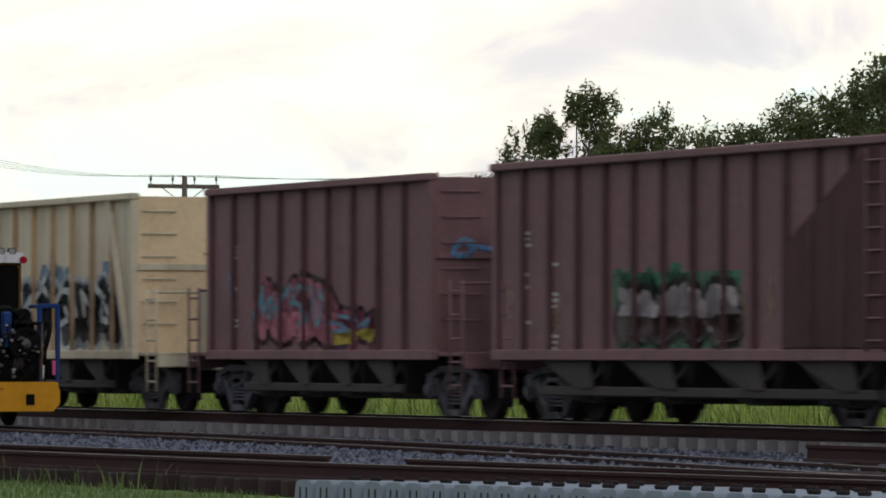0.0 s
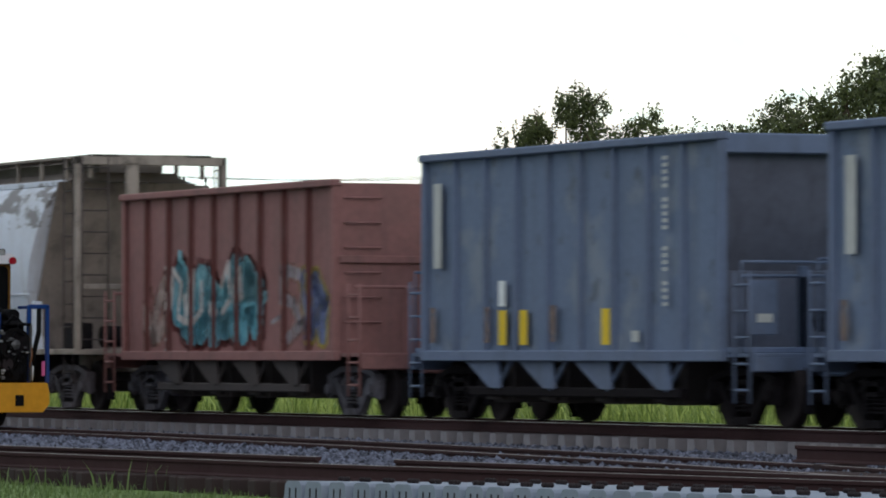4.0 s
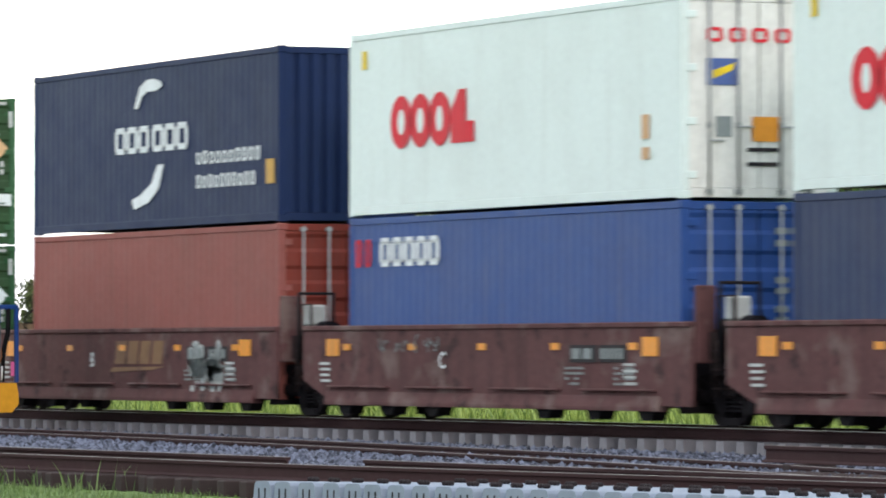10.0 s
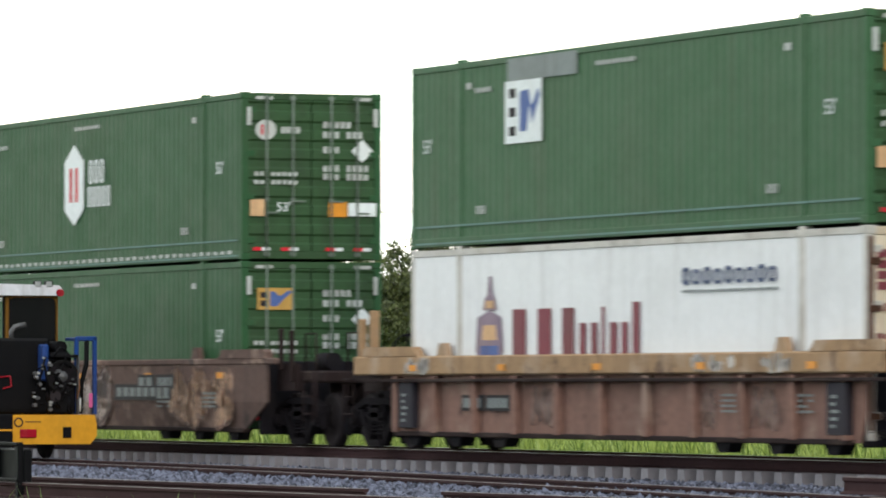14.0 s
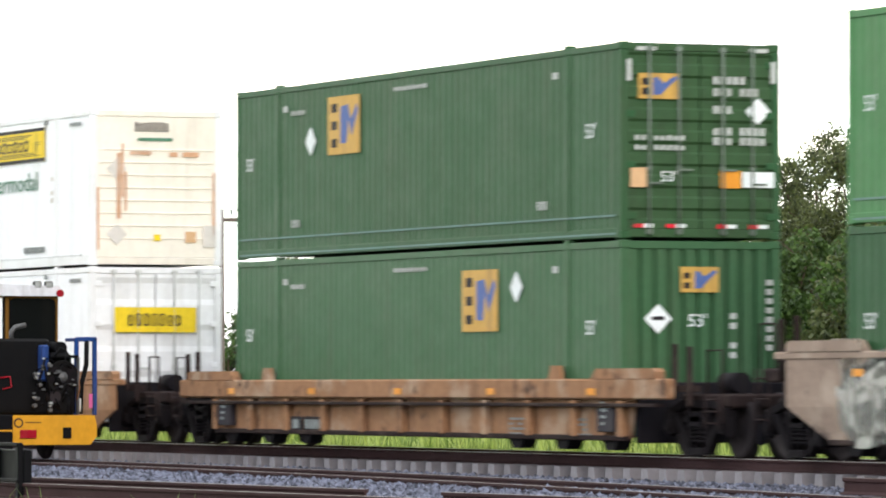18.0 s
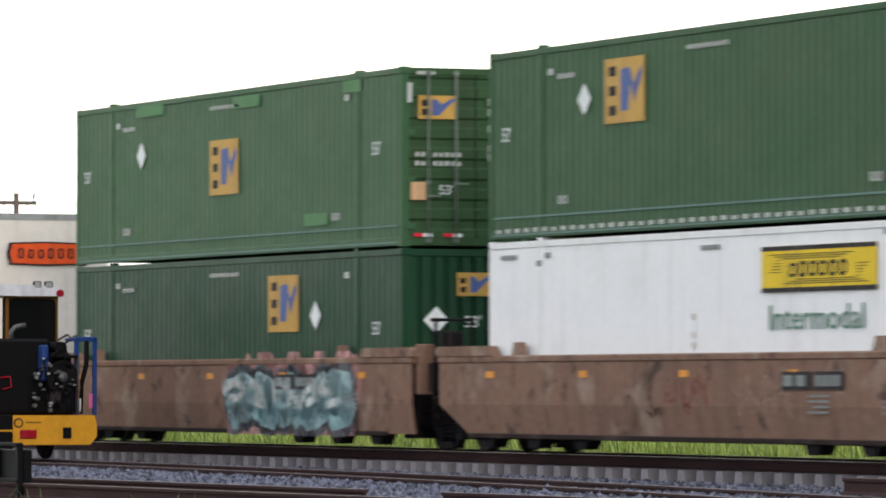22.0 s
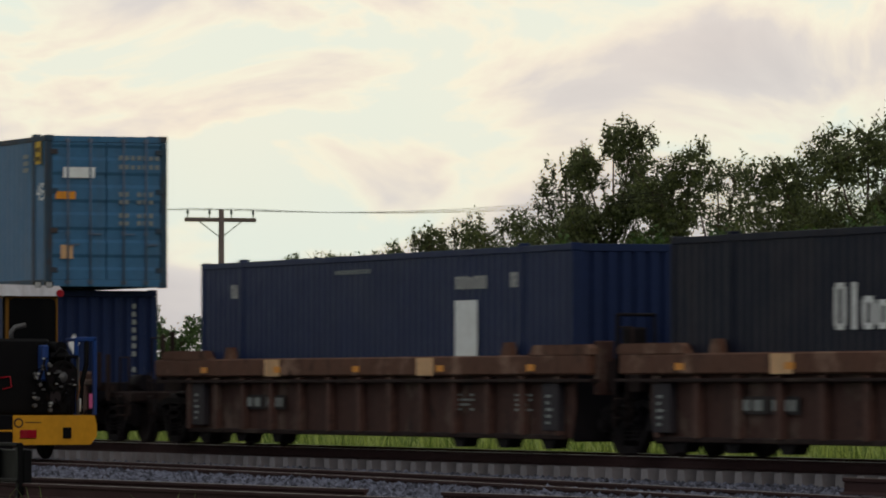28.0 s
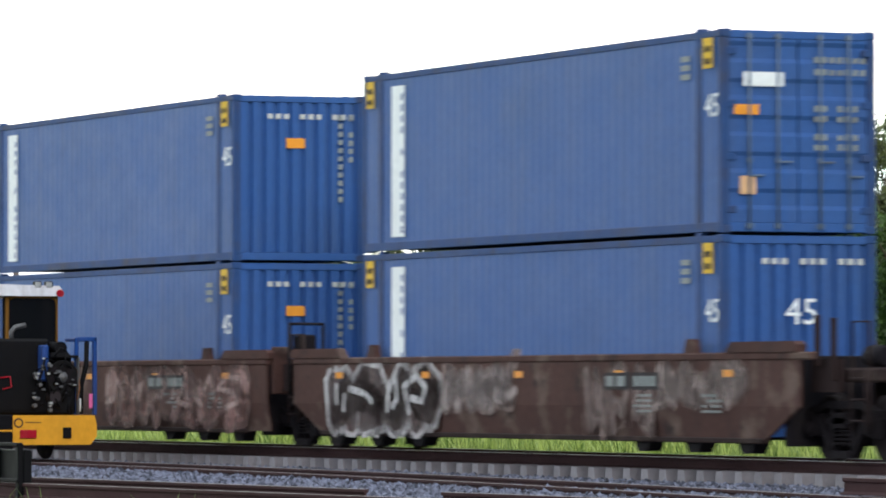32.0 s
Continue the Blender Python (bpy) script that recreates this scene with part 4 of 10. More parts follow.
def well_unit(style, q_front, q_rear, ztop, label, mat, front_end, rear_end, own=(True, True), truck_mat="truck", group="well cars of the train", stencils=True, chord_mat=None, letter="", guides=""):
    """One platform of an intermodal well car between two truck centres; ends are 'joint' or 'coupler'."""
    qc, hl = (q_front + q_rear) / 2, (q_front - q_rear) / 2
    car = thing("well_car", label, "well car", group)
    on_train(car, qc)
    m = P[mat]
    cm = P[chord_mat] if chord_mat else m
    ia, ib = hl - 1.7, hl - 0.45
    jf, jr = front_end == "joint", rear_end == "joint"
    fb, ft = (hl - 0.6, hl - 0.6) if jf else (ia, ib)        # the wall's foot and top at the front end
    rb, rt = (-ia, -hl + 0.6) if jr else (-ia, -ib)
    if style == "ribbed":
        fb, ft = (hl - 1.5, hl - 1.35) if jf else (hl - 1.65, hl - 1.5)
        rb, rt = (-hl + 1.5, -hl + 1.35) if jr else (-hl + 1.65, -hl + 1.5)
    ca, cb = -hl + (0.55 if jr else 0.1), hl - (0.55 if jf else 0.1)
    key = (style, round(hl, 1), ztop, jf, jr)
    for s in (-1, 1):
        ya, yb = sorted((s * 1.40, s * 1.44))
        if style == "flat":
            mid = 0.16 + (ztop - 0.16) * 0.44
            def wall():
                g = Geo()
                g.add([(rb, s * 1.40, 0.27), (fb, s * 1.40, 0.27), (ft, s * 1.47, mid), (rt, s * 1.47, mid), (rb, s * 1.36, 0.27), (fb, s * 1.36, 0.27), (ft, s * 1.43, mid), (rt, s * 1.43, mid)],
                      [(0, 1, 2, 3), (4, 7, 6, 5), (0, 4, 5, 1), (1, 5, 6, 2), (2, 6, 7, 3), (3, 7, 4, 0)])
                g.prism([(rt, mid), (ft, mid), (ft, ztop - 0.08), (rt, ztop - 0.08)], "y", *sorted((s * 1.43, s * 1.47)))
                return g
            part("side_wall", shared(("side_wall", s) + key, wall), m, car)
            part("top_chord", shared(("top_chord", s) + key, lambda: Geo().cbox(ca, cb, *sorted((s * 1.38, s * 1.49)), ztop - 0.11, ztop, 0.02)), cm, car)
        elif style == "ribbed":
            part("side_wall", shared(("side_wall", s) + key, lambda: Geo().prism([(rb, 0.26), (fb, 0.26), (ft, 0.70), (ft, ztop - 0.3), (rt, ztop - 0.3), (rt, 0.70)], "y", *sorted((s * 1.33, s * 1.36)))), m, car)
            def chord():
                g = Geo().cbox(ca, cb, *sorted((s * 1.36, s * 1.50)), ztop - 0.30, ztop, 0.025)
                return g
            part("top_chord", shared(("top_chord", s) + key, chord), cm, car)
            # lip coloured dark to draw the shadow line under the chord
            part("chord_lip", shared(("chord_lip", s) + key, lambda: Geo().cbox(-ib, ib, *sorted((s * 1.36, s * 1.53)), ztop - 0.41, ztop - 0.36, 0.006)), P["gear"], car)
            n = 12 if chord_mat == "well_rust" else 10 if hl > 8 else 8
            for i in range(n + 1):
                xr = -ia + 0.1 + (2 * ia - 0.2) * i / n
                part("rib", shared(("rib", s) + key, lambda: Geo().cbox(-0.09, 0.09, *sorted((s * 1.36, s * 1.48)), 0.29, ztop - 0.32, 0.012)), P["rib_brown"] if chord_mat == "well_rust" else m, car, "", (xr, 0, 0))
        else:
            part("side_wall", shared(("side_wall", s) + key, lambda: Geo().prism([(rb, 0.30), (fb, 0.30), (ft, 0.62), (ft, ztop), (rt, ztop), (rt, 0.62)], "y", *sorted((s * 1.38, s * 1.43)))), m, car)
            part("bottom_flange", shared(("bottom_flange", s) + key, lambda: Geo().prism([(s * 1.30, 0.22), (s * 1.48, 0.23), (s * 1.48, 0.28), (s * 1.44, 0.44), (s * 1.36, 0.44)], "x", -ia - 0.1, ia + 0.1)), m, car)
            for i in range(4):
                xx = -ia * 0.8 + ia * 1.6 * i / 3
                part("chord_lip", shared(("flange_strip", s) + key, lambda: Geo().cbox(-ia * 0.2, ia * 0.2, *sorted((s * 1.43, s * 1.50)), 0.50, 0.535, 0.008)), m, car, "", (xx, 0, 0))
            part("top_chord", shared(("top_chord", s) + key, lambda: Geo().cbox(rt, ft, *sorted((s * 1.37, s * 1.46)), ztop - 0.03, ztop + 0.05, 0.015)), cm, car)
        if style != "red":
            part("bottom_chord", shared(("bottom_chord", s) + key, lambda: Geo().cbox(-ia, ia, *sorted((s * 1.30, s * 1.44)), 0.23, 0.31, 0.015)), P["gear"], car)
            for e in (-1, 1):
                xa = e * (hl - 1.65)
                part("container_guide", shared(("container_guide", s, e) + key, lambda: Geo().prism([(xa - e * 1.15, ztop), (xa + e * 1.15, ztop), (xa + e * 1.15, ztop + 0.10), (xa + e * 1.05, ztop + 0.15), (xa - e * 0.95, ztop + 0.15)], "y", *sorted((s * 1.34, s * 1.50)))), cm, car)
                part("guide_lug", shared(("guide_lug", s, e) + key, lambda: Geo().prism([(e * 6.1 - 0.2, ztop), (e * 6.1 + 0.2, ztop), (e * 6.1 + 0.12, ztop + 0.2), (e * 6.1 - 0.1, ztop + 0.2)], "y", *sorted((s * 1.36, s * 1.46)))), cm, car)
    for k in (-1, 1):
        for i in range(3):
            part("floor_beam", shared(("floor_beam",), lambda: Geo().prism([(-0.34, 0.30), (-0.14, 0.09), (0.14, 0.09), (0.34, 0.30)], "y", -1.36, -1.12)), P["black"], car, "", (k * (ia * 0.92 - 1.75 * i), 0, 0))
    if style == "ribbed":
        for e in (-1, 1):
            xp = e * (hl - (2.0 if (jf if e > 0 else jr) else 2.3))
            part("end_panel", shared(("end_panel", ztop), lambda: Geo().cbox(-0.3, 0.3, -1.485, -1.37, 0.36, ztop - 0.42, 0.012)), P["panel_dark"], car, "dark end panel", (xp, 0, 0))
            for k in range(5):
                part("data_bar", shared(("data_bar", k % 3), lambda: Geo().box(-0.14, -0.02 + 0.05 * (k % 3), -1.492, -1.487, 0.0, 0.045)), P["d_grey"], car, "", (xp, 0, 0.46 + 0.1 * k))
    for e, kind in ((1, front_end), (-1, rear_end)):
        xe = hl + (0.35 if kind == "joint" else 1.15)
        a, b = sorted((e * (ib - 0.1), e * xe))
        zt = ztop - 0.22
        part("end_platform", shared(("end_platform", e, kind) + key, lambda: Geo().cbox(a, b, -1.05, 1.05, zt - 0.2, zt, 0.03).cbox(a, b, -0.3, 0.3, 0.72, zt - 0.2, 0.03)), P["gear"], car)
        bk = 1.55 if style == "ribbed" else 1.2
        part("bulkhead", shared(("bulkhead", e) + key, lambda: Geo().cbox(*sorted((e * (hl - bk), e * (hl - bk + 0.1))), -1.34, 1.34, 0.2, ztop - 0.05, 0.02)), P["black"], car)
        for s in (-1, 1):
            part("end_bracket", shared(("end_bracket", e, s) + key, lambda: Geo().prism([(e * (ib - 0.2), 0.95), (e * (hl + 0.2), 0.95), (e * (hl + 0.2), ztop - 0.1), (e * (ib - 0.2), ztop - 0.1)], "y", *sorted((s * 1.10, s * 1.20)))), P["gear"], car)
            part("handrail", shared(("handrail", e, s, kind) + key, lambda: Geo().path([(e * (xe - 0.12), s * 1.15, zt), (e * (xe - 0.12), s * 1.15, zt + 0.62), (e * (xe - 0.62), s * 1.15, zt + 0.62), (e * (xe - 0.62), s * 1.15, zt)], 0.02).rod((e * (xe - 0.12), s * 1.15, 0.5), (e * (xe - 0.12), s * 1.15, zt), 0.02)), P["gear"], car)
            part("step_ladder", shared(("step_ladder", e, s, kind) + key, lambda: ladder_geo(e * (xe - 0.55), e * (xe - 0.1), s * 1.22, 0.42, zt, 3)), P["gear"], car)
        if guides == "rear" and e < 0:
            part("end_plate", shared(("end_plate",) + key, lambda: Geo().cbox(-hl + 0.25, -hl + 0.35, -1.32, -0.62, ztop - 0.1, ztop + 0.66, 0.02)), P["well_ochre"], car, "ochre end plate")
        if guides == "front" and e > 0:
            for d, top in ((1.38, 1.02), (2.2, 1.04)):
                part("guide_post", shared(("guide_post", d) + key, lambda: Geo().prism([(hl - d - 0.15, ztop - 0.05), (hl - d + 0.15, ztop - 0.05), (hl - d + 0.13, ztop + top), (hl - d - 0.17, ztop + top)], "y", -1.40, -1.32)), P["well_sand"], car, "tan upright container guide")
        if kind == "joint" and e > 0:
            part("joint_casting", shared(("joint_casting",) + key, lambda: Geo().cbox(hl - 0.75, hl + 0.75, -0.55, 0.55, 0.72, 1.12, 0.06).cbox(hl - 0.3, hl + 0.3, -1.12, 1.12, 0.82, 1.05, 0.04)), P["black"], car)
            part("brake_reservoir", shared(("brake_reservoir",) + key, lambda: Geo().rod((hl - 0.5, -0.85, ztop - 0.05), (hl + 0.35, -0.85, ztop - 0.05), 0.19, 12)), P["black"], car)
            part("valve_box", shared(("valve_box",) + key, lambda: Geo().cbox(hl - 0.2, hl + 0.02, -1.12, -0.80, ztop + 0.06, ztop + 0.40, 0.03)), P["d_dim"] if style == "red" else P["black"], car)
            part("guard_plate", shared(("guard_plate",) + key, lambda: Geo().cbox(hl - 0.62, hl - 0.50, -1.38, -1.1, 0.9, ztop + (0.55 if style == "red" else 0.2), 0.015)), m, car)
            for yy in (-1.3, -0.7, 0.7, 1.3):
                part("hand_post", shared(("hand_post", yy) + key, lambda: Geo().rod((hl + 0.05, yy, 0.9), (hl + 0.05, yy, ztop + 0.6), 0.03, 8)), P["black"], car)
            part("hand_bar", shared(("hand_bar",) + key, lambda: Geo().rod((hl + 0.05, -1.3, ztop + 0.58), (hl + 0.05, -0.7, ztop + 0.58), 0.025, 8)), P["black"], car)
            part("brake_hose", shared(("brake_hose",) + key, lambda: Geo().path([(hl - 0.5, -1.0, 1.1), (hl - 0.1, -1.15, 0.75), (hl + 0.4, -1.1, 0.7), (hl + 0.7, -0.95, 1.05)], 0.03)), P["black"], car)
        if kind == "coupler":
            part("coupler", shared(("coupler", e) + key, lambda: coupler_geo(e * (hl + 0.9), e)), P["truck"], car)
            part("brake_wheel", shared(("brake_wheel", e) + key, lambda: Geo().lathe([(0.26, -0.015), (0.28, 0.0), (0.26, 0.015), (0.24, 0.0), (0.26, -0.015)], (e * (xe - 0.25), 0.55, zt + 0.35), 16, "x").rod((e * (xe - 0.25), 0.55, zt), (e * (xe - 0.25), 0.55, zt + 0.6), 0.02).rod((e * (xe - 0.25), 0.3, zt + 0.35), (e * (xe - 0.25), 0.8, zt + 0.35), 0.015)), P["black"], car)
            part("end_post", shared(("end_post", e, chord_mat) + key, lambda: Geo().cbox(e * (hl - 0.35) - 0.07, e * (hl - 0.35) + 0.07, -1.3, -1.16, ztop - 0.2, ztop + 0.75, 0.02) if chord_mat == "well_sand" else Geo().cbox(e * (hl - 0.35) - 0.03, e * (hl - 0.35) + 0.03, -1.29, -1.21, ztop - 0.2, ztop + 0.5, 0.012)), cm if chord_mat == "well_sand" else P["gear"], car)
            part("end_post", shared(("outer_post", e, chord_mat) + key, lambda: Geo().cbox(e * (hl + 0.15) - 0.06, e * (hl + 0.15) + 0.06, -1.3, -1.18, ztop - 0.2, ztop + 0.62, 0.02) if chord_mat == "well_sand" else Geo().cbox(e * (hl + 0.15) - 0.03, e * (hl + 0.15) + 0.03, -1.29, -1.21, ztop - 0.4, ztop + 0.46, 0.012)), cm if chord_mat == "well_sand" else P["gear"], car)
            part("brake_cylinder", shared(("brake_cylinder", e) + key, lambda: Geo().rod((e * (hl + 0.3), -0.75, zt + 0.16), (e * (hl + 0.85), -0.75, zt + 0.16), 0.15, 12).rod((e * (hl + 0.1), -0.75, zt + 0.16), (e * (hl + 0.3), -0.75, zt + 0.16), 0.03, 6)), P["black"], car)
        if own[0 if e > 0 else 1]:
            truck(car, e * hl, truck_mat)
    car["hl"], car["ztop"] = hl, ztop
    ys = -1.475 if style != "red" else -1.435
    n = 5
    for i in range(n):
        xx = -ia * 0.88 + ia * 1.76 * i / (n - 1)
        part("reflector", shared(("reflector", ys, ztop), lambda: Geo().box(-0.15, 0.15, ys - 0.012, ys - 0.006, ztop - 0.34, ztop - 0.24)), P["d_amber"], car, "", (xx, -0.03 if style == "ribbed" else 0, 0.1 if style == "ribbed" else 0))
    if stencils:
        g = Geo()
        rnd = random.Random(int(q_front * 3))
        yb = -1.40 if style == "ribbed" else ys - 0.006
        for x0 in (ia * 0.5, ia * 0.78):
            for r in range(4):
                for j in range(4):
                    if rnd.random() < 0.8:
                        z = ztop - 0.62 - r * 0.075
                        g.box(x0 + j * 0.17, x0 + j * 0.17 + 0.12, yb - 0.012, yb - 0.006, z, z + 0.035)
        # two framed number boards, their figures worn to bars
        xp, zp = (-5.4, ztop - 0.86) if style == "ribbed" else (3.2, ztop - 0.52)
        for k in range(2):
            xa, xb = xp + k * 1.0, xp + k * 1.0 + 0.92
            part("number_board", shared(("number_board", k), lambda: Geo().box(0, 0.92, -0.004, 0, 0, 0.25)), P["d_dark"], car, "", (xa, yb - 0.004, zp))
            for j in range(2 + 2 * k):
                w = 0.8 / (2 + 2 * k)
                g.box(xa + 0.06 + j * w, xa + 0.06 + j * w + w * 0.7, yb - 0.014, yb - 0.010, zp + 0.05, zp + 0.20)
        tagged(part("stencil", g, P["d_grey"], car), kind="stuff")
    if letter:
        me = MESHES.get(("text", letter, 0.26)) or text_geo(letter, 0.26).mesh("lettering")
        MESHES[("text", letter, 0.26)] = me
        part("lettering", me, P["d_white"], car, "", (-1.6, ys - 0.012, ztop - 0.62))
    return car
# ---- intermodal cars and their loads ----
G53 = "domestic containers"
GISO = "marine containers"


def plate_box(q, tier, shade, label, logo=(0.33, 0.60), end="doors", logo_mat="d_gold", end_mat=None, spots=(), rail=False, placards=False):
    """A green 53-foot container with a gold emblem plate."""
    c = container(q, 16.154, tier, label, shade, end, end_mat or ("green_end" if end == "doors" else None), "corr", 2.591, HC, True, G53, ribs=8, rod_mat="rod_green")
    u, v = logo
    if logo_mat:
        slab(c, "emblem", logo_mat, u, u + 0.088, v, v + 0.33)
        for k in range(3):
            slab(c, "emblem", "d_dark", u + 0.010, u + 0.026, v + 0.04 + 0.1 * k, v + 0.09 + 0.1 * k, t=0.003)
        poly(c, "emblem", "d_blue", [(u + 0.036, v + 0.06), (u + 0.052, v + 0.06), (u + 0.058, v + 0.2), (u + 0.066, v + 0.10), (u + 0.084, v + 0.24), (u + 0.080, v + 0.28), (u + 0.064, v + 0.19), (u + 0.056, v + 0.28), (u + 0.036, v + 0.27)], t=0.003)
    for uu in (0.055, 0.945):
        writing(c, "53'", "d_white", uu - 0.022, 0.52, 0.22)
    for uu in (0.148, 0.852):
        slab(c, "post_mark", "d_dim", uu - 0.006, uu + 0.006, 0.845, 0.88)
        bars(c, "stencil", "d_dim", uu - 0.012 + (0.03 if uu < 0.5 else -0.03), uu + 0.012 + (0.03 if uu < 0.5 else -0.03), 0.17, 0.215, 3)
    bars(c, "stencil", "d_dim", 0.45, 0.54, 0.888, 0.912, 11, fill=0.58)
    bars(c, "stencil", "d_dim", 0.165, 0.205, 0.82, 0.848, 6, fill=0.55)
    slab(c, "rail_stripe", "d_patch", 0.012, 0.988, 0.02, 0.030)
    slab(c, "rail_stripe", "d_patch", 0.012, 0.988, 0.112, 0.122)
    if end == "doors":
        if placards == "round":
            poly(c, "emblem", "d_dim", [(0.17 + 0.075 * math.cos(a * math.pi / 6), 0.775 + 0.062 * math.sin(a * math.pi / 6)) for a in range(12)], "end")
            bars(c, "emblem", "d_red", 0.135, 0.205, 0.745, 0.805, 2, "end", fill=0.5, t=0.003)
            bars(c, "stencil", "d_dim", 0.28, 0.42, 0.755, 0.795, 4, "end")
        elif placards:
            for u0, k in ((0.14, "d_yellow"), (0.36, "d_white")):
                poly(c, "placard", k, [(u0 + 0.105 * math.cos(a * math.pi / 3), 0.775 + 0.085 * math.sin(a * math.pi / 3)) for a in range(6)], "end")
                slab(c, "placard_bar", "d_amber" if k == "d_yellow" else "d_dark", u0 - 0.05, u0 + 0.05, 0.762, 0.782, "end", t=0.003)
        else:
            slab(c, "emblem", "d_gold", 0.11, 0.37, 0.71, 0.84, "end")
            for k in range(2):
                slab(c, "emblem", "d_dark", 0.13, 0.18, 0.73 + 0.05 * k, 0.765 + 0.05 * k, "end", t=0.003)
            poly(c, "emblem", "d_blue", [(0.20, 0.73), (0.25, 0.73), (0.30, 0.775), (0.355, 0.815), (0.335, 0.828), (0.27, 0.79), (0.225, 0.822), (0.20, 0.815)], "end", t=0.003)
        for u0 in (0.035, 0.94):
            slab(c, "corner_mark", "d_dim", u0, u0 + 0.03, 0.80, 0.91, "end", t=0.01)
        diamond(c, "d_tan" if placards is True else "d_white", 0.86, 0.655, 0.2, "end")
        for v0, n, a in ((0.79, 5, 0.58), (0.73, 7, 0.58), (0.64, 3, 0.58), (0.53, 8, 0.58), (0.48, 8, 0.58)):
            bars(c, "stencil", "d_dim", a, a + 0.042 * n, v0, v0 + 0.04, n, "end", fill=0.62, skip=(3,) if n > 6 else ())
        for v0, n in ((0.50, 8), (0.45, 8)):
            bars(c, "stencil", "d_dim", 0.09, 0.41, v0, v0 + 0.026, n, "end", fill=0.6, skip=(2,))
        writing(c, "53'", "d_white", 0.25, 0.29, 0.16, "end")
        slab(c, "sticker", "d_tan", 0.06, 0.16, 0.26, 0.36, "end")
        slab(c, "sticker", "d_amber", 0.62, 0.75, 0.26, 0.35, "end")
        slab(c, "sticker", "d_white", 0.76, 0.96, 0.265, 0.345, "end")
        for u0 in (0.08, 0.28, 0.60, 0.80):
            slab(c, "reflector", "d_red", u0, u0 + 0.06, 0.055, 0.075, "end", t=0.004)
            slab(c, "reflector", "d_white", u0 + 0.06, u0 + 0.12, 0.055, 0.075, "end", t=0.004)
        for u0 in (0.10, 0.80):
            slab(c, "stencil", "d_dim", u0, u0 + 0.12, 0.955, 0.975, "end", t=0.004)
    elif end == "corr":
        slab(c, "emblem", "d_gold", 0.37, 0.61, 0.735, 0.865, "end")
        for k in range(2):
            slab(c, "emblem", "d_dark", 0.39, 0.43, 0.755 + 0.05 * k, 0.785 + 0.05 * k, "end", t=0.003)
        poly(c, "emblem", "d_blue", [(0.46, 0.755), (0.50, 0.755), (0.55, 0.80), (0.60, 0.84), (0.58, 0.85), (0.52, 0.815), (0.48, 0.845), (0.46, 0.84)], "end", t=0.003)
        column(c, "d_dim", 0.68, 0.72, 0.40, 0.70, 6, "end")
        column(c, "d_dim", 0.91, 0.95, 0.44, 0.82, 8, "end")
        diamond(c, "d_white", 0.23, 0.60, 0.22, "end")
        slab(c, "placard_bar", "d_dark", 0.19, 0.27, 0.592, 0.612, "end", t=0.003)
        writing(c, "53'", "d_white", 0.42, 0.56, 0.19, "end")
    for uu, vv in spots:
        diamond(c, "d_white", uu, vv, 0.24)
    if rail:
        bars(c, "reflector", "d_dim", 0.02, 0.98, 0.035, 0.058, 44, fill=0.5, t=0.004)
    return c


def hexagon_box(q, tier, label, logo=(0.46, 0.62), shade="green_deep"):
    c = plate_box(q, tier, shade, label, logo_mat=None, rail=True, placards="round")
    u, v = logo
    poly(c, "emblem", "d_white", [(u - 0.034, v - 0.17), (u, v - 0.27), (u + 0.034, v - 0.17), (u + 0.034, v + 0.14), (u, v + 0.25), (u - 0.034, v + 0.14)])
    bars(c, "emblem", "d_red", u - 0.016, u + 0.024, v - 0.12, v + 0.10, 2, fill=0.5, t=0.003)
    bars(c, "emblem", "d_white", u + 0.052, u + 0.11, v - 0.01, v + 0.14, 3)
    bars(c, "emblem", "d_white", u + 0.048, u + 0.13, v - 0.16, v - 0.03, 5)
    return c


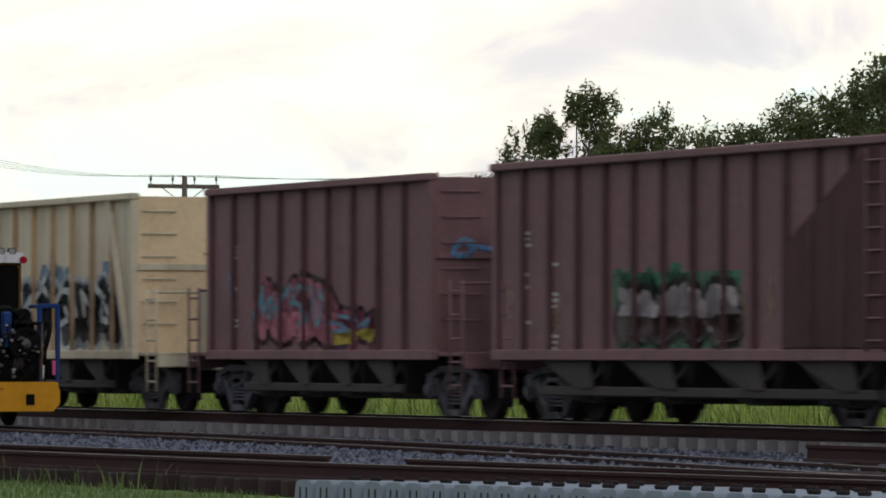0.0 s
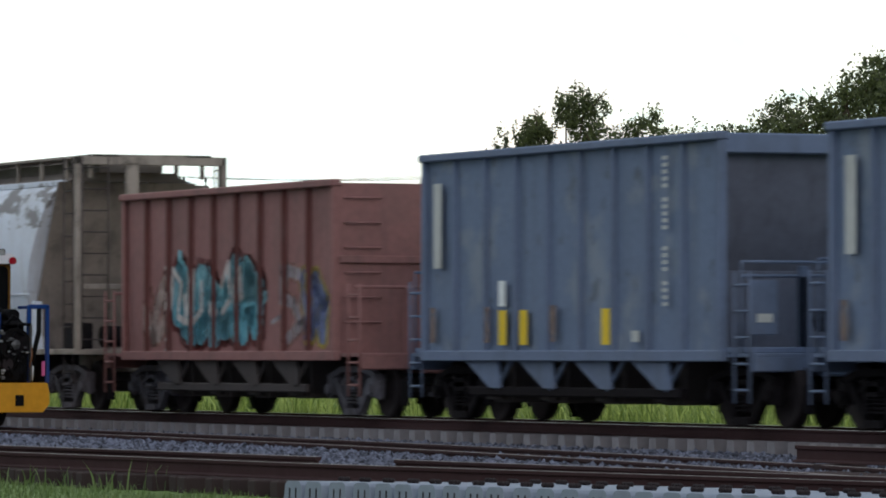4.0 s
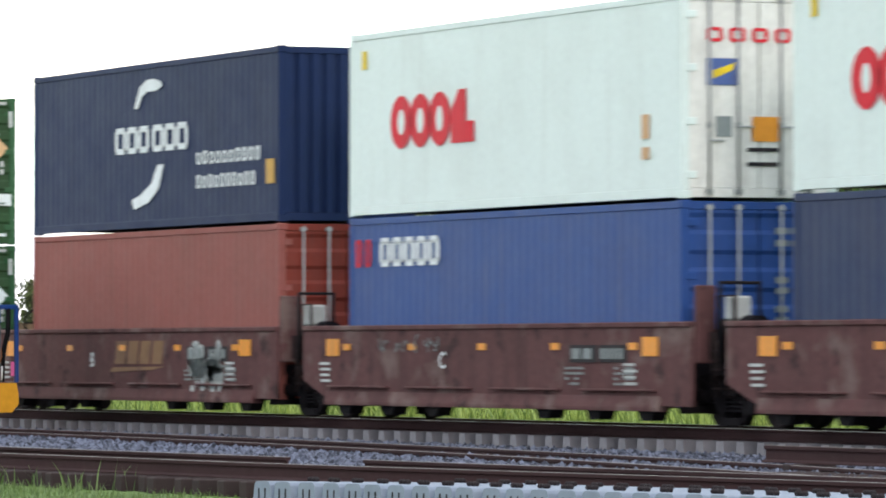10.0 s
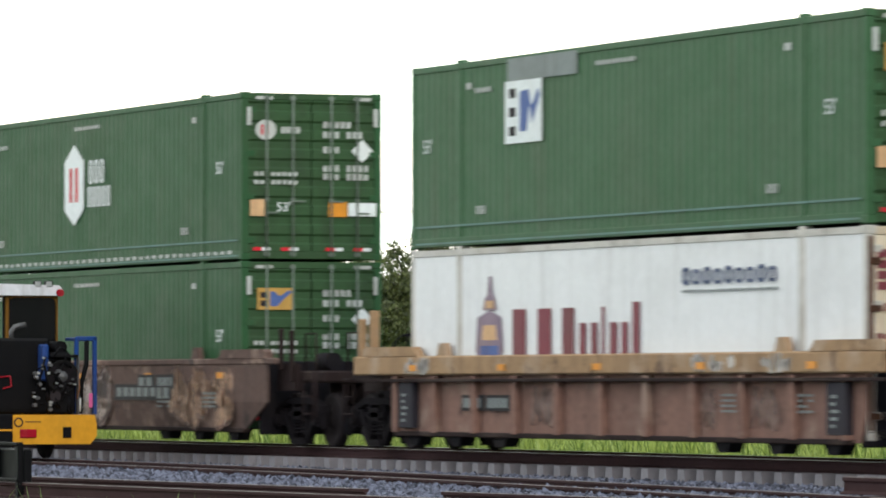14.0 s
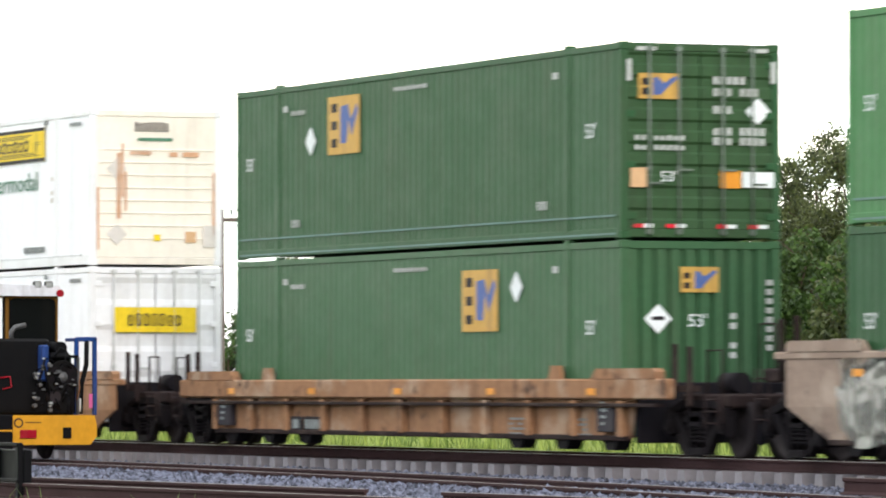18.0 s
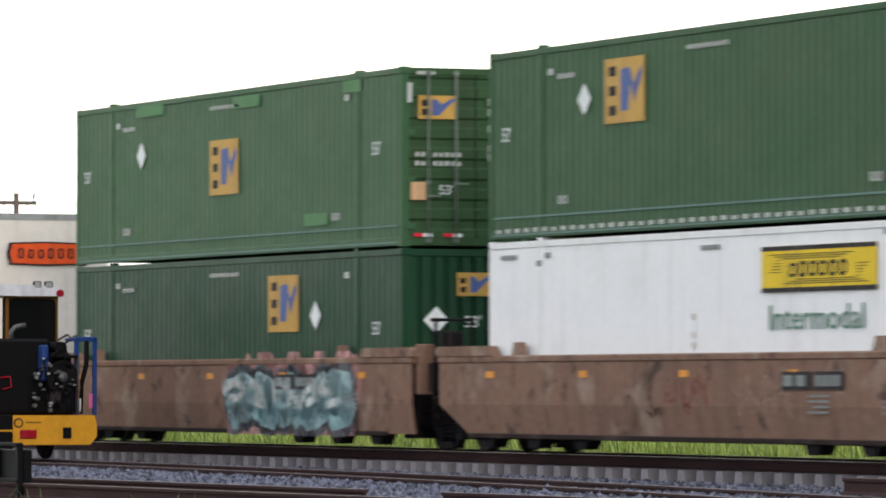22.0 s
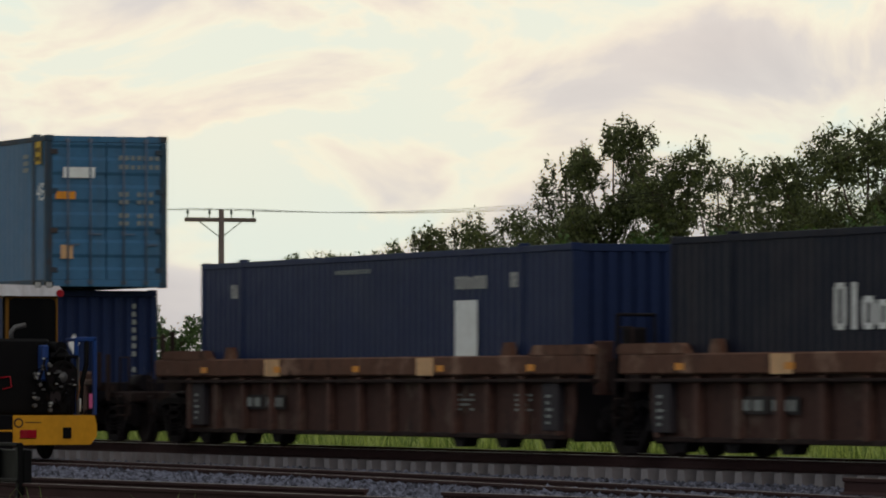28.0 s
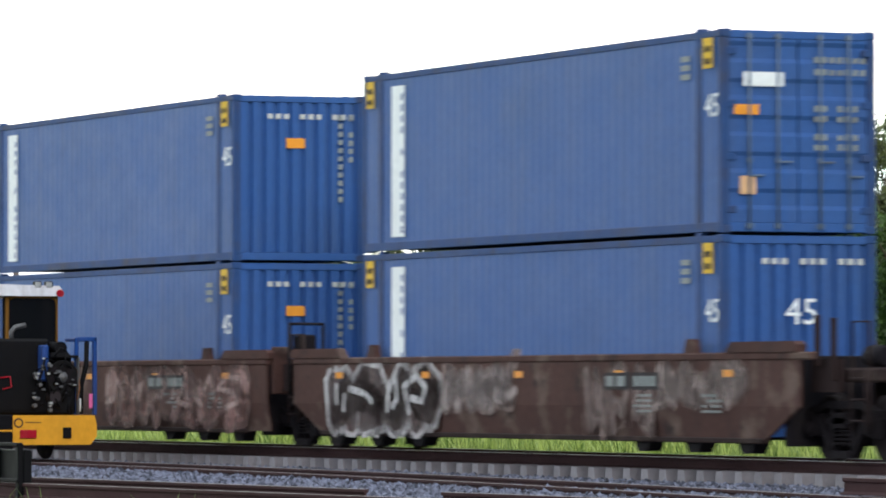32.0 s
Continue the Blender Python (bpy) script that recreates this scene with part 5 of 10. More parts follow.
def crest_box(q, tier, label, end_label=True):
    c = container(q, 16.154, tier, label, "white", "doors", "cream", "plate", 2.591, HC, True, G53, ribs=0, trim="rail_tan", rod_mat="rust_bar")
    poly(c, "crest", "d_crest", [(0.165, 0.44), (0.20, 0.27), (0.232, 0.44), (0.228, 0.62), (0.20, 0.66), (0.169, 0.62)])
    poly(c, "crest", "d_crest", [(0.183, 0.66), (0.216, 0.66), (0.212, 0.72), (0.206, 0.74), (0.203, 0.84), (0.197, 0.84), (0.194, 0.74), (0.187, 0.72)])
    slab(c, "crest", "d_tan", 0.190, 0.210, 0.67, 0.71, t=0.003)
    poly(c, "crest", "d_blue", [(0.178, 0.40), (0.20, 0.30), (0.22, 0.40), (0.22, 0.47), (0.178, 0.47)], t=0.003)
    poly(c, "crest", "d_tan", [(0.18, 0.50), (0.218, 0.50), (0.214, 0.58), (0.184, 0.58)], t=0.003)
    for a, b, top in ((0.255, 0.292, 0.66), (0.315, 0.352, 0.66), (0.372, 0.405, 0.66), (0.412, 0.432, 0.58), (0.438, 0.458, 0.58), (0.462, 0.474, 0.66), (0.480, 0.502, 0.58), (0.506, 0.526, 0.58), (0.530, 0.552, 0.68)):
        slab(c, "emblem", "d_maroon", a, b - 0.006, 0.42, top)
    writing(c, "GLOBAL TRANSPORTATION", "d_grey", 0.262, 0.28, 0.17, "side", 1.4)
    bars(c, "emblem", "d_slate", 0.637, 0.835, 0.755, 0.84, 9)
    bars(c, "stencil", "d_grey", 0.637, 0.835, 0.715, 0.73, 16)
    bars(c, "stencil", "d_grey", 0.74, 0.84, 0.28, 0.325, 9)
    diamond(c, "d_grey", 0.60, 0.26, 0.18)
    for y0 in (0.02, 0.98):
        slab(c, "stain", "well_rust", y0 - 0.015, y0 + 0.015, 0.05, 0.95, "end", t=0.02)
    for u0 in (0.22, 0.5, 0.72):
        slab(c, "rusty_band", "rust_bar", u0 - 0.028, u0 + 0.028, 0.06, 0.96, "end", "rust-stained door bar", t=0.03)
    for v0 in (0.10, 0.35, 0.60, 0.82):
        for u0 in (0.02, 0.13, 0.40, 0.62, 0.90):
            slab(c, "hinge", "rust_bar", u0, u0 + 0.06, v0, v0 + 0.03, "end", t=0.034)
    for k in range(4):
        slab(c, "stencil", "d_maroon", 0.06, 0.19, 0.70 + 0.05 * k, 0.738 + 0.05 * k, "end", t=0.002)
    bars(c, "stencil", "d_maroon", 0.06, 0.5, 0.60, 0.64, 10, "end", t=0.002)
    bars(c, "stencil", "d_maroon", 0.06, 0.48, 0.46, 0.50, 10, "end", t=0.002)
    bars(c, "emblem", "d_grey", 0.05, 0.96, 0.34, 0.39, 9, "end", t=0.002)
    poly(c, "crest", "d_crest", [(0.78, 0.66), (0.85, 0.58), (0.92, 0.66), (0.92, 0.76), (0.89, 0.80), (0.865, 0.79), (0.85, 0.87), (0.835, 0.79), (0.81, 0.80), (0.78, 0.76)], "end", t=0.002)
    slab(c, "crest", "d_maroon", 0.80, 0.90, 0.735, 0.765, "end", t=0.006)
    poly(c, "crest", "d_blue", [(0.79, 0.66), (0.85, 0.60), (0.91, 0.66), (0.91, 0.72), (0.79, 0.72)], "end", t=0.006)
    return c


def sign_box(q, tier, label, logo, end, intermodal, plate_size=(0.24, 0.22)):
    c = container(q, 16.154, tier, label, "cool_white", end, "pale_cream" if end == "flat" else "white", "plate", 2.591, HC, True, G53, ribs=3, trim="white", rod_mat="d_dim")
    u, v = logo
    a, b = plate_size
    slab(c, "sign", "d_yellow", u, u + a, v, v + b)
    for vv in (v, v + b - 0.022):
        slab(c, "sign", "d_dark", u, u + a, vv, vv + 0.022, t=0.003)
    bars(c, "sign", "d_dark", u + a * 0.24, u + a * 0.76, v + b * 0.32, v + b * 0.66, 6, fill=0.8, t=0.003, slant=0.15)
    for k in range(3):
        o = 0.012 * k
        slab(c, "sign", "d_dark", u + a * 0.07 + o, u + a * 0.80 - o, v + b * (0.80 - 0.045 * k), v + b * (0.82 - 0.045 * k), t=0.003)
        slab(c, "sign", "d_dark", u + a * 0.20 + o, u + a * 0.93 - o, v + b * (0.17 + 0.045 * k), v + b * (0.19 + 0.045 * k), t=0.003)
    for k in range(5):
        slab(c, "sign", "d_dark", u + a * 0.07 + 0.004 * k, u + a * 0.17, v + b * (0.42 + 0.065 * k), v + b * (0.44 + 0.065 * k), t=0.003)
        slab(c, "sign", "d_dark", u + a * 0.83, u + a * 0.93 - 0.004 * (4 - k), v + b * (0.30 + 0.065 * k), v + b * (0.32 + 0.065 * k), t=0.003)
    iu, iv = intermodal
    writing(c, "Intermodal", "d_green", iu, iv + 0.01, 0.36, "side", a * 0.93 * 16.154 / 2.45)
    if end == "doors":
        slab(c, "sign", "d_yellow", 0.18, 0.80, 0.58, 0.74, "end", t=0.03)
        bars(c, "sign", "d_dark", 0.28, 0.70, 0.62, 0.70, 7, "end", t=0.034)
        slab(c, "sign", "d_dark", 0.06, 0.26, 0.16, 0.27, "end", t=0.03)
    else:
        bars(c, "emblem", "d_dark", 0.34, 0.60, 0.86, 0.92, 8, "end", t=0.004)
        slab(c, "emblem", "d_green", 0.36, 0.62, 0.80, 0.82, "end", t=0.004)
        for u0, u1, v0, v1 in ((0.20, 0.23, 0.30, 0.72), (0.235, 0.25, 0.44, 0.78), (0.26, 0.275, 0.35, 0.6), (0.05, 0.065, 0.1, 0.5), (0.93, 0.945, 0.2, 0.6), (0.60, 0.66, 0.70, 0.73), (0.30, 0.46, 0.71, 0.735), (0.70, 0.82, 0.70, 0.73)):
            slab(c, "stain", "rust_pale", u0, u1, v0, v1, "end", "rust run", t=0.004)
        diamond(c, "d_pale", 0.20, 0.20, 0.2, "end")
        diamond(c, "d_pale", 0.20, 0.62, 0.2, "end")
        slab(c, "data_plate", "d_tan", 0.72, 0.80, 0.15, 0.22, "end", t=0.004)
        slab(c, "data_plate", "d_pale", 0.86, 0.95, 0.12, 0.26, "end", t=0.004)
        slab(c, "sticker", "d_yellow", 0.48, 0.53, 0.16, 0.20, "end", t=0.004)
    for uu in (0.05, 0.5, 0.95):
        bars(c, "stencil", "d_grey", uu - 0.02, uu + 0.02, 0.90, 0.925, 4)
    bars(c, "stencil", "d_grey", 0.76, 0.84, 0.10, 0.14, 7)
    bars(c, "stencil", "d_grey", 0.12, 0.18, 0.10, 0.14, 5)
    bars(c, "rivet_strip", "d_grey", 0.02, 0.98, 0.062, 0.072, 60, fill=0.35)
    for uu in (0.46, 0.86):
        for v0 in (0.42, 0.47, 0.56):
            slab(c, "lift_mark", "d_pale", uu, uu + 0.008, v0, v0 + 0.03)
    for uu, vv in ((0.115, 0.86), (0.135, 0.9), (0.34, 0.14), (0.37, 0.16), (0.835, 0.93)):
        slab(c, "scuff", "d_grey", uu, uu + 0.012, vv, vv + 0.03)
    return c


def swoosh(c, u, v, k=1.0):
    pts = ((0.0, -0.02), (0.022, -0.03), (0.05, 0.07), (0.085, 0.115), (0.14, 0.11), (0.182, 0.17), (0.175, 0.235), (0.13, 0.29), (0.08, 0.285), (0.035, 0.19))
    poly(c, "emblem", "d_white", [(u + 0.01 + a * k * 0.8, v + 0.04 + (b - 0.42 * max(0.0, b - 0.1) - 0.02) * k * 0.92) for a, b in pts])


def arc_box(q, tier, label, body, L=12.192, end="doors", logo=(0.34, 0.16), width=2.438, end_mat=None, cap=0.2, wide=0.3, h=HC):
    c = container(q, L, tier, label, body, end, end_mat or "navy", "corr", width, h, False, GISO)
    u, v = logo
    bars(c, "emblem", "d_white", u, u + wide * 0.48, v, v + cap, 3, fill=0.92, kinds="o")
    bars(c, "emblem", "d_white", u + wide * 0.51, u + wide, v, v + cap, 3, fill=0.92, kinds="o")
    return c


def iso_end(c):
    """Markings on the doors of a marine container."""
    for v0, n in ((0.84, 7), (0.78, 7), (0.60, 6), (0.55, 6), (0.46, 6), (0.41, 6)):
        bars(c, "stencil", "d_grey", 0.60, 0.60 + 0.05 * n, v0, v0 + 0.03, n, "end", fill=0.6, skip=(2,) if n == 6 else ())


def forty_five(q, tier, label, body, end, marked=True):
    c = container(q, 13.716, tier, label, body, end, body, "corr", 2.438, HC, True, GISO, trim="teal_trim" if body == "teal" else "blue_trim", rod_mat="rod_blue")
    for u in (0.028, 0.972):
        slab(c, "marker", "d_ochre", u - 0.014, u + 0.010, 0.81, 0.96, t=0.012)
        bars(c, "marker", "d_dark", u - 0.010, u + 0.007, 0.83, 0.86, 3, t=0.017)
        bars(c, "marker", "d_dark", u - 0.010, u + 0.007, 0.89, 0.92, 3, t=0.017)
    slab(c, "white_strip", "d_white", 0.092, 0.132, 0.08, 0.92)
    column(c, "d_blue", 0.122, 0.128, 0.10, 0.90, 13, t=0.004)
    column(c, "d_grey", 0.902, 0.924, 0.72, 0.90, 4)
    low = -390 < q < -360
    if end == "doors" and low:
        slab(c, "sticker", "d_ochre", 0.935, 0.955, 0.26, 0.38)
        slab(c, "sticker", "d_ochre", 0.905, 0.920, 0.60, 0.63)
    else:
        writing(c, "45", "d_white", 0.962, 0.57, 0.34)
    if end == "doors":
        slab(c, "sticker", "d_white", 0.14, 0.40, 0.72, 0.79, "end", t=0.004)
        slab(c, "sticker", "d_yellow" if low else "d_amber", 0.08, 0.24, 0.43 if low else 0.58, 0.48 if low else 0.63, "end", t=0.004)
        slab(c, "sticker", "d_tan", 0.12, 0.22, 0.19, 0.28, "end", t=0.004)
        if low:
            slab(c, "sticker", "d_gold", 0.78, 0.92, 0.18, 0.32, "end", t=0.004)
        iso_end(c)
    else:
        if marked:
            writing(c, "45", "d_white", 0.41, 0.56, 0.38, "end")
        bars(c, "stencil", "d_dim", 0.26, 0.94, 0.855, 0.885, 11, "end", fill=0.6, skip=(3, 7))
        if not marked:
            column(c, "d_grey", 0.80, 0.83, 0.36, 0.9, 11, "end")
            column(c, "d_grey", 0.88, 0.91, 0.6, 0.9, 6, "end")
            slab(c, "sticker", "d_amber", 0.40, 0.54, 0.68, 0.74, "end", t=0.004)
    return c


def train_red():
    """Five joined 40-foot wells."""
    t = (93.4, 77.8, 62.2, 46.7, 31.2, 15.4)
    faded_white = paint("faded_white_spray", lin(186, 180, 180), 0.6, dirt=(0.12, 0.08, 0.08), wear=0.6, streak=0.8, blotch=0.7, dust=(0.2, 0.15, 0.15), grain=0.15)
    worn_gold = paint("worn_gold_mark", lin(128, 100, 72), 0.7, dirt=(0.09, 0.05, 0.05), wear=0.6, streak=0.4, blotch=0.6, dust=(0.1, 0.06, 0.06))
    for i, (lt) in enumerate(("A", "E", "D", "C", "B")):
        w = well_unit("red", t[i], t[i + 1], 1.43, "red-brown steel 40-foot well car with amber reflectors", "well_red", "coupler" if i == 0 else "joint", "coupler" if i == 4 else "joint", (i == 0, True), letter=lt)
        for e in (-1, 1):
            part("end_reflector", Geo().box(e * 5.9 - 0.26, e * 5.9 + 0.26, -1.452, -1.442, 1.0, 1.27), P["d_amber"], w)
            for k in range(4):
                part("data_bar", Geo().box(e * 5.9 - (0.55 if e < 0 else 0.9) + 0.02 * k, e * 5.9 - (0.15 if e < 0 else 0.5) + 0.05 * (k % 2), -1.450, -1.444, 0.86 - 0.09 * k, 0.90 - 0.09 * k), P["d_dim"], w)
        if i in (0, 2, 4):
            g = Geo()
            for k in range(4):
                xk = -0.4 + 0.62 * k
                g.prism([(xk, 0.86), (xk + 0.5, 0.86), (xk + 0.62, 1.26), (xk + 0.12, 1.26)], "y", -1.4415, -1.438)
                g.prism([(xk + 0.18, 0.98), (xk + 0.36, 0.98), (xk + 0.42, 1.14), (xk + 0.24, 1.14)], "y", -1.4405, -1.438)
            g.prism([(-0.6, 0.72), (1.5, 0.76), (2.1, 0.82), (-0.5, 0.80)], "y", -1.4415, -1.438)
            tagged(part("worn_mark", g, worn_gold, w, "worn gold emblem"), kind="stuff")
        if i == 1:
            for xk, wk, zk in ((-3.35, 0.34, 0.36), (-2.95, 0.3, 0.42), (-2.6, 0.36, 0.34), (0.3, 0.3, 0.36), (0.72, 0.42, 0.32), (1.25, 0.2, 0.5), (1.5, 0.44, 0.34), (2.05, 0.3, 0.42), (2.42, 0.46, 0.3)):
                part("sprayed_strip", Geo().prism([(xk, zk), (xk + wk * 0.9, zk + 0.05), (xk + wk, 1.30), (xk + wk * 0.4, 1.38), (xk + 0.03, 1.34)], "y", -1.452, -1.446), faded_white, w, "faded white sprayed strip")
        if i == 4:
            graffiti(w, -1.445, 3.4, 4.8, 0.36, 1.3, ["d_dim", "d_grey"], 5, 2)
        if i == 3:
            graffiti(w, -1.445, -4.0, -1.2, 1.0, 1.35, ["d_grey"], 6, 5)
    c = arc_box(79.85, LOW, "faded slate-blue marine container with white lettering blocks", "slate", logo=(0.31, 0.43), end_mat="navy", cap=0.19, wide=0.40)
    swoosh(c, 0.385, 0.67, 0.75)
    c = container(79.85, 12.192, HIGH, "bright orange marine container with a blue emblem and dark lettering", "orange", "corr", None, "corr", 2.438, HC, False, GISO)
    poly(c, "emblem", "d_royal", [(0.16, 0.28), (0.17, 0.20), (0.25, 0.20), (0.25, 0.28), (0.235, 0.34), (0.26, 0.46), (0.28, 0.48), (0.25, 0.52), (0.255, 0.74), (0.18, 0.72), (0.165, 0.60), (0.15, 0.45), (0.14, 0.40)])
    poly(c, "emblem", "orange", [(0.20, 0.24), (0.225, 0.24), (0.215, 0.36), (0.195, 0.36)], t=0.003)
    poly(c, "emblem", "orange", [(0.20, 0.56), (0.235, 0.56), (0.235, 0.66), (0.205, 0.66)], t=0.003)
    bars(c, "emblem", "d_dark", 0.315, 0.36, 0.30, 0.62, 1, fill=0.9, kinds="l")
    bars(c, "emblem", "d_dark", 0.37, 0.60, 0.29, 0.51, 5, fill=0.82, kinds="oopoo")
    bars(c, "emblem", "d_dark", 0.45, 0.49, 0.20, 0.42, 1, fill=0.5)
    slab(c, "emblem", "d_dark", 0.61, 0.65, 0.40, 0.45)
    bars(c, "emblem", "d_dark", 0.66, 0.73, 0.29, 0.66, 2, fill=0.5)
    bars(c, "emblem", "d_dark", 0.74, 0.88, 0.29, 0.51, 3, fill=0.82, kinds="opo")
    slab(c, "emblem", "d_dark", 0.865, 0.88, 0.29, 0.66)
    slab(c, "sticker", "d_white", 0.29, 0.32, 0.09, 0.135)
    slab(c, "sticker", "d_tan", 0.94, 0.965, 0.70, 0.80)
    slab(c, "sticker", "d_yellow", 0.46, 0.52, 0.80, 0.87, "end")
    c = arc_box(64.43, LOW, "navy marine container with white lettering blocks", "navy", logo=(0.355, 0.43), cap=0.16, wide=0.31)
    swoosh(c, 0.423, 0.69, 0.68)
    iso_end(c)
    c = container(64.43, 12.192, HIGH, "steel-blue marine container with small yellow lettering blocks", "steel_blue", "corr", None, "corr", 2.438, HC, False, GISO)
    bars(c, "emblem", "d_yellow", 0.03, 0.15, 0.83, 0.95, 4, fill=0.8)
    column(c, "d_dim", 0.955, 0.967, 0.42, 0.92, 12)
    slab(c, "sticker", "d_yellow", 0.72, 0.86, 0.06, 0.13, "end")
    c = arc_box(48.86, LOW, "navy marine container with white lettering blocks", "navy", logo=(0.366, 0.43), cap=0.17, wide=0.31)
    swoosh(c, 0.423, 0.69, 0.68)
    for q in (48.86, 33.2):
        c = container(q, 12.192, HIGH, "clean white refrigerated container with red lettering blocks", "reefer", "doors", "white_door", "smooth", 2.438, HC, False, GISO, ribs=0, rod_mat="galv")
        u, v = 0.145, 0.33
        poly(c, "emblem", "d_red", [(u + 0.19, v + 0.03), (u + 0.262, v + 0.03), (u + 0.262, v + 0.14), (u + 0.238, v + 0.14), (u + 0.238, v + 0.31), (u + 0.214, v + 0.31), (u + 0.19, v + 0.2)])
        for k in range(3):
            x = u + 0.062 * k
            ring = [(x + 0.030 + 0.035 * math.cos(a) * (1 if abs(math.cos(a)) > 0.5 else 0.9), v + 0.165 + 0.145 * math.sin(a)) for a in [math.pi * 2 * j / 16 for j in range(16)]]
            poly(c, "emblem", "d_red", ring)
            inner = [(x + 0.030 + 0.011 * math.cos(a), v + 0.165 + 0.07 * math.sin(a)) for a in [math.pi * 2 * j / 10 for j in range(10)]]
            poly(c, "emblem", "reefer", inner, t=0.003)
        slab(c, "sticker", "d_tan", 0.895, 0.915, 0.30, 0.42)
        slab(c, "sticker", "d_tan", 0.895, 0.915, 0.20, 0.26)
        slab(c, "sticker", "d_yellow", 0.045, 0.06, 0.80, 0.90)
        bars(c, "emblem", "d_red", 0.16, 0.74, 0.76, 0.83, 4, "end", t=0.002)
        slab(c, "sticker", "d_blue", 0.16, 0.36, 0.55, 0.68, "end", t=0.002)
        poly(c, "sticker", "d_yellow", [(0.2, 0.58), (0.32, 0.62), (0.34, 0.66), (0.2, 0.62)], "end", t=0.006)
        slab(c, "sticker", "d_grey", 0.22, 0.32, 0.30, 0.40, "end", t=0.002)
        slab(c, "sticker", "d_amber", 0.45, 0.62, 0.28, 0.40, "end", t=0.002)
        for v0 in (0.16, 0.23):
            slab(c, "stencil", "d_dark", 0.42, 0.62, v0, v0 + 0.02, "end", t=0.002)
    c = container(33.2, 12.192, LOW, "mid-blue marine container with a white lettering block", "blue", "doors", None, "corr", 2.438, HC, False, GISO)
    bars(c, "emblem", "d_white", 0.104, 0.302, 0.73, 0.885, 5, fill=0.88)
    bars(c, "emblem", "d_red", 0.023, 0.087, 0.73, 0.88, 2, fill=0.6)
    iso_end(c)
    c = container(17.95, 12.192, LOW, "faded salmon-red marine container", "salmon", "doors", "red_door", "corr", 2.438, HC, False, GISO)
    slab(c, "sticker", "d_red", 0.56, 0.80, 0.52, 0.68, "end", t=0.03)
    slab(c, "sticker", "d_white", 0.56, 0.80, 0.55, 0.60, "end", t=0.033)
    c = arc_box(17.95, HIGH, "dark navy marine container with white lettering and arcs", "dark_navy", end="corr", logo=(0.36, 0.46), end_mat="dark_navy", cap=0.16, wide=0.30)
    swoosh(c, 0.43, 0.72, 0.78)
    poly(c, "emblem", "d_white", [(0.44, 0.12), (0.50, 0.16), (0.54, 0.24), (0.56, 0.38), (0.535, 0.38), (0.51, 0.27), (0.46, 0.20), (0.43, 0.18)])
    bars(c, "emblem", "d_white", 0.69, 0.94, 0.36, 0.44, 10)
    bars(c, "emblem", "d_white", 0.69, 0.92, 0.22, 0.30, 10)
    slab(c, "sticker", "d_gold", 0.955, 0.985, 0.22, 0.36)
    for v0 in (0.22, 0.76):
        slab(c, "sticker", "d_gold", 0.90, 0.98, v0, v0 + 0.12, "end")


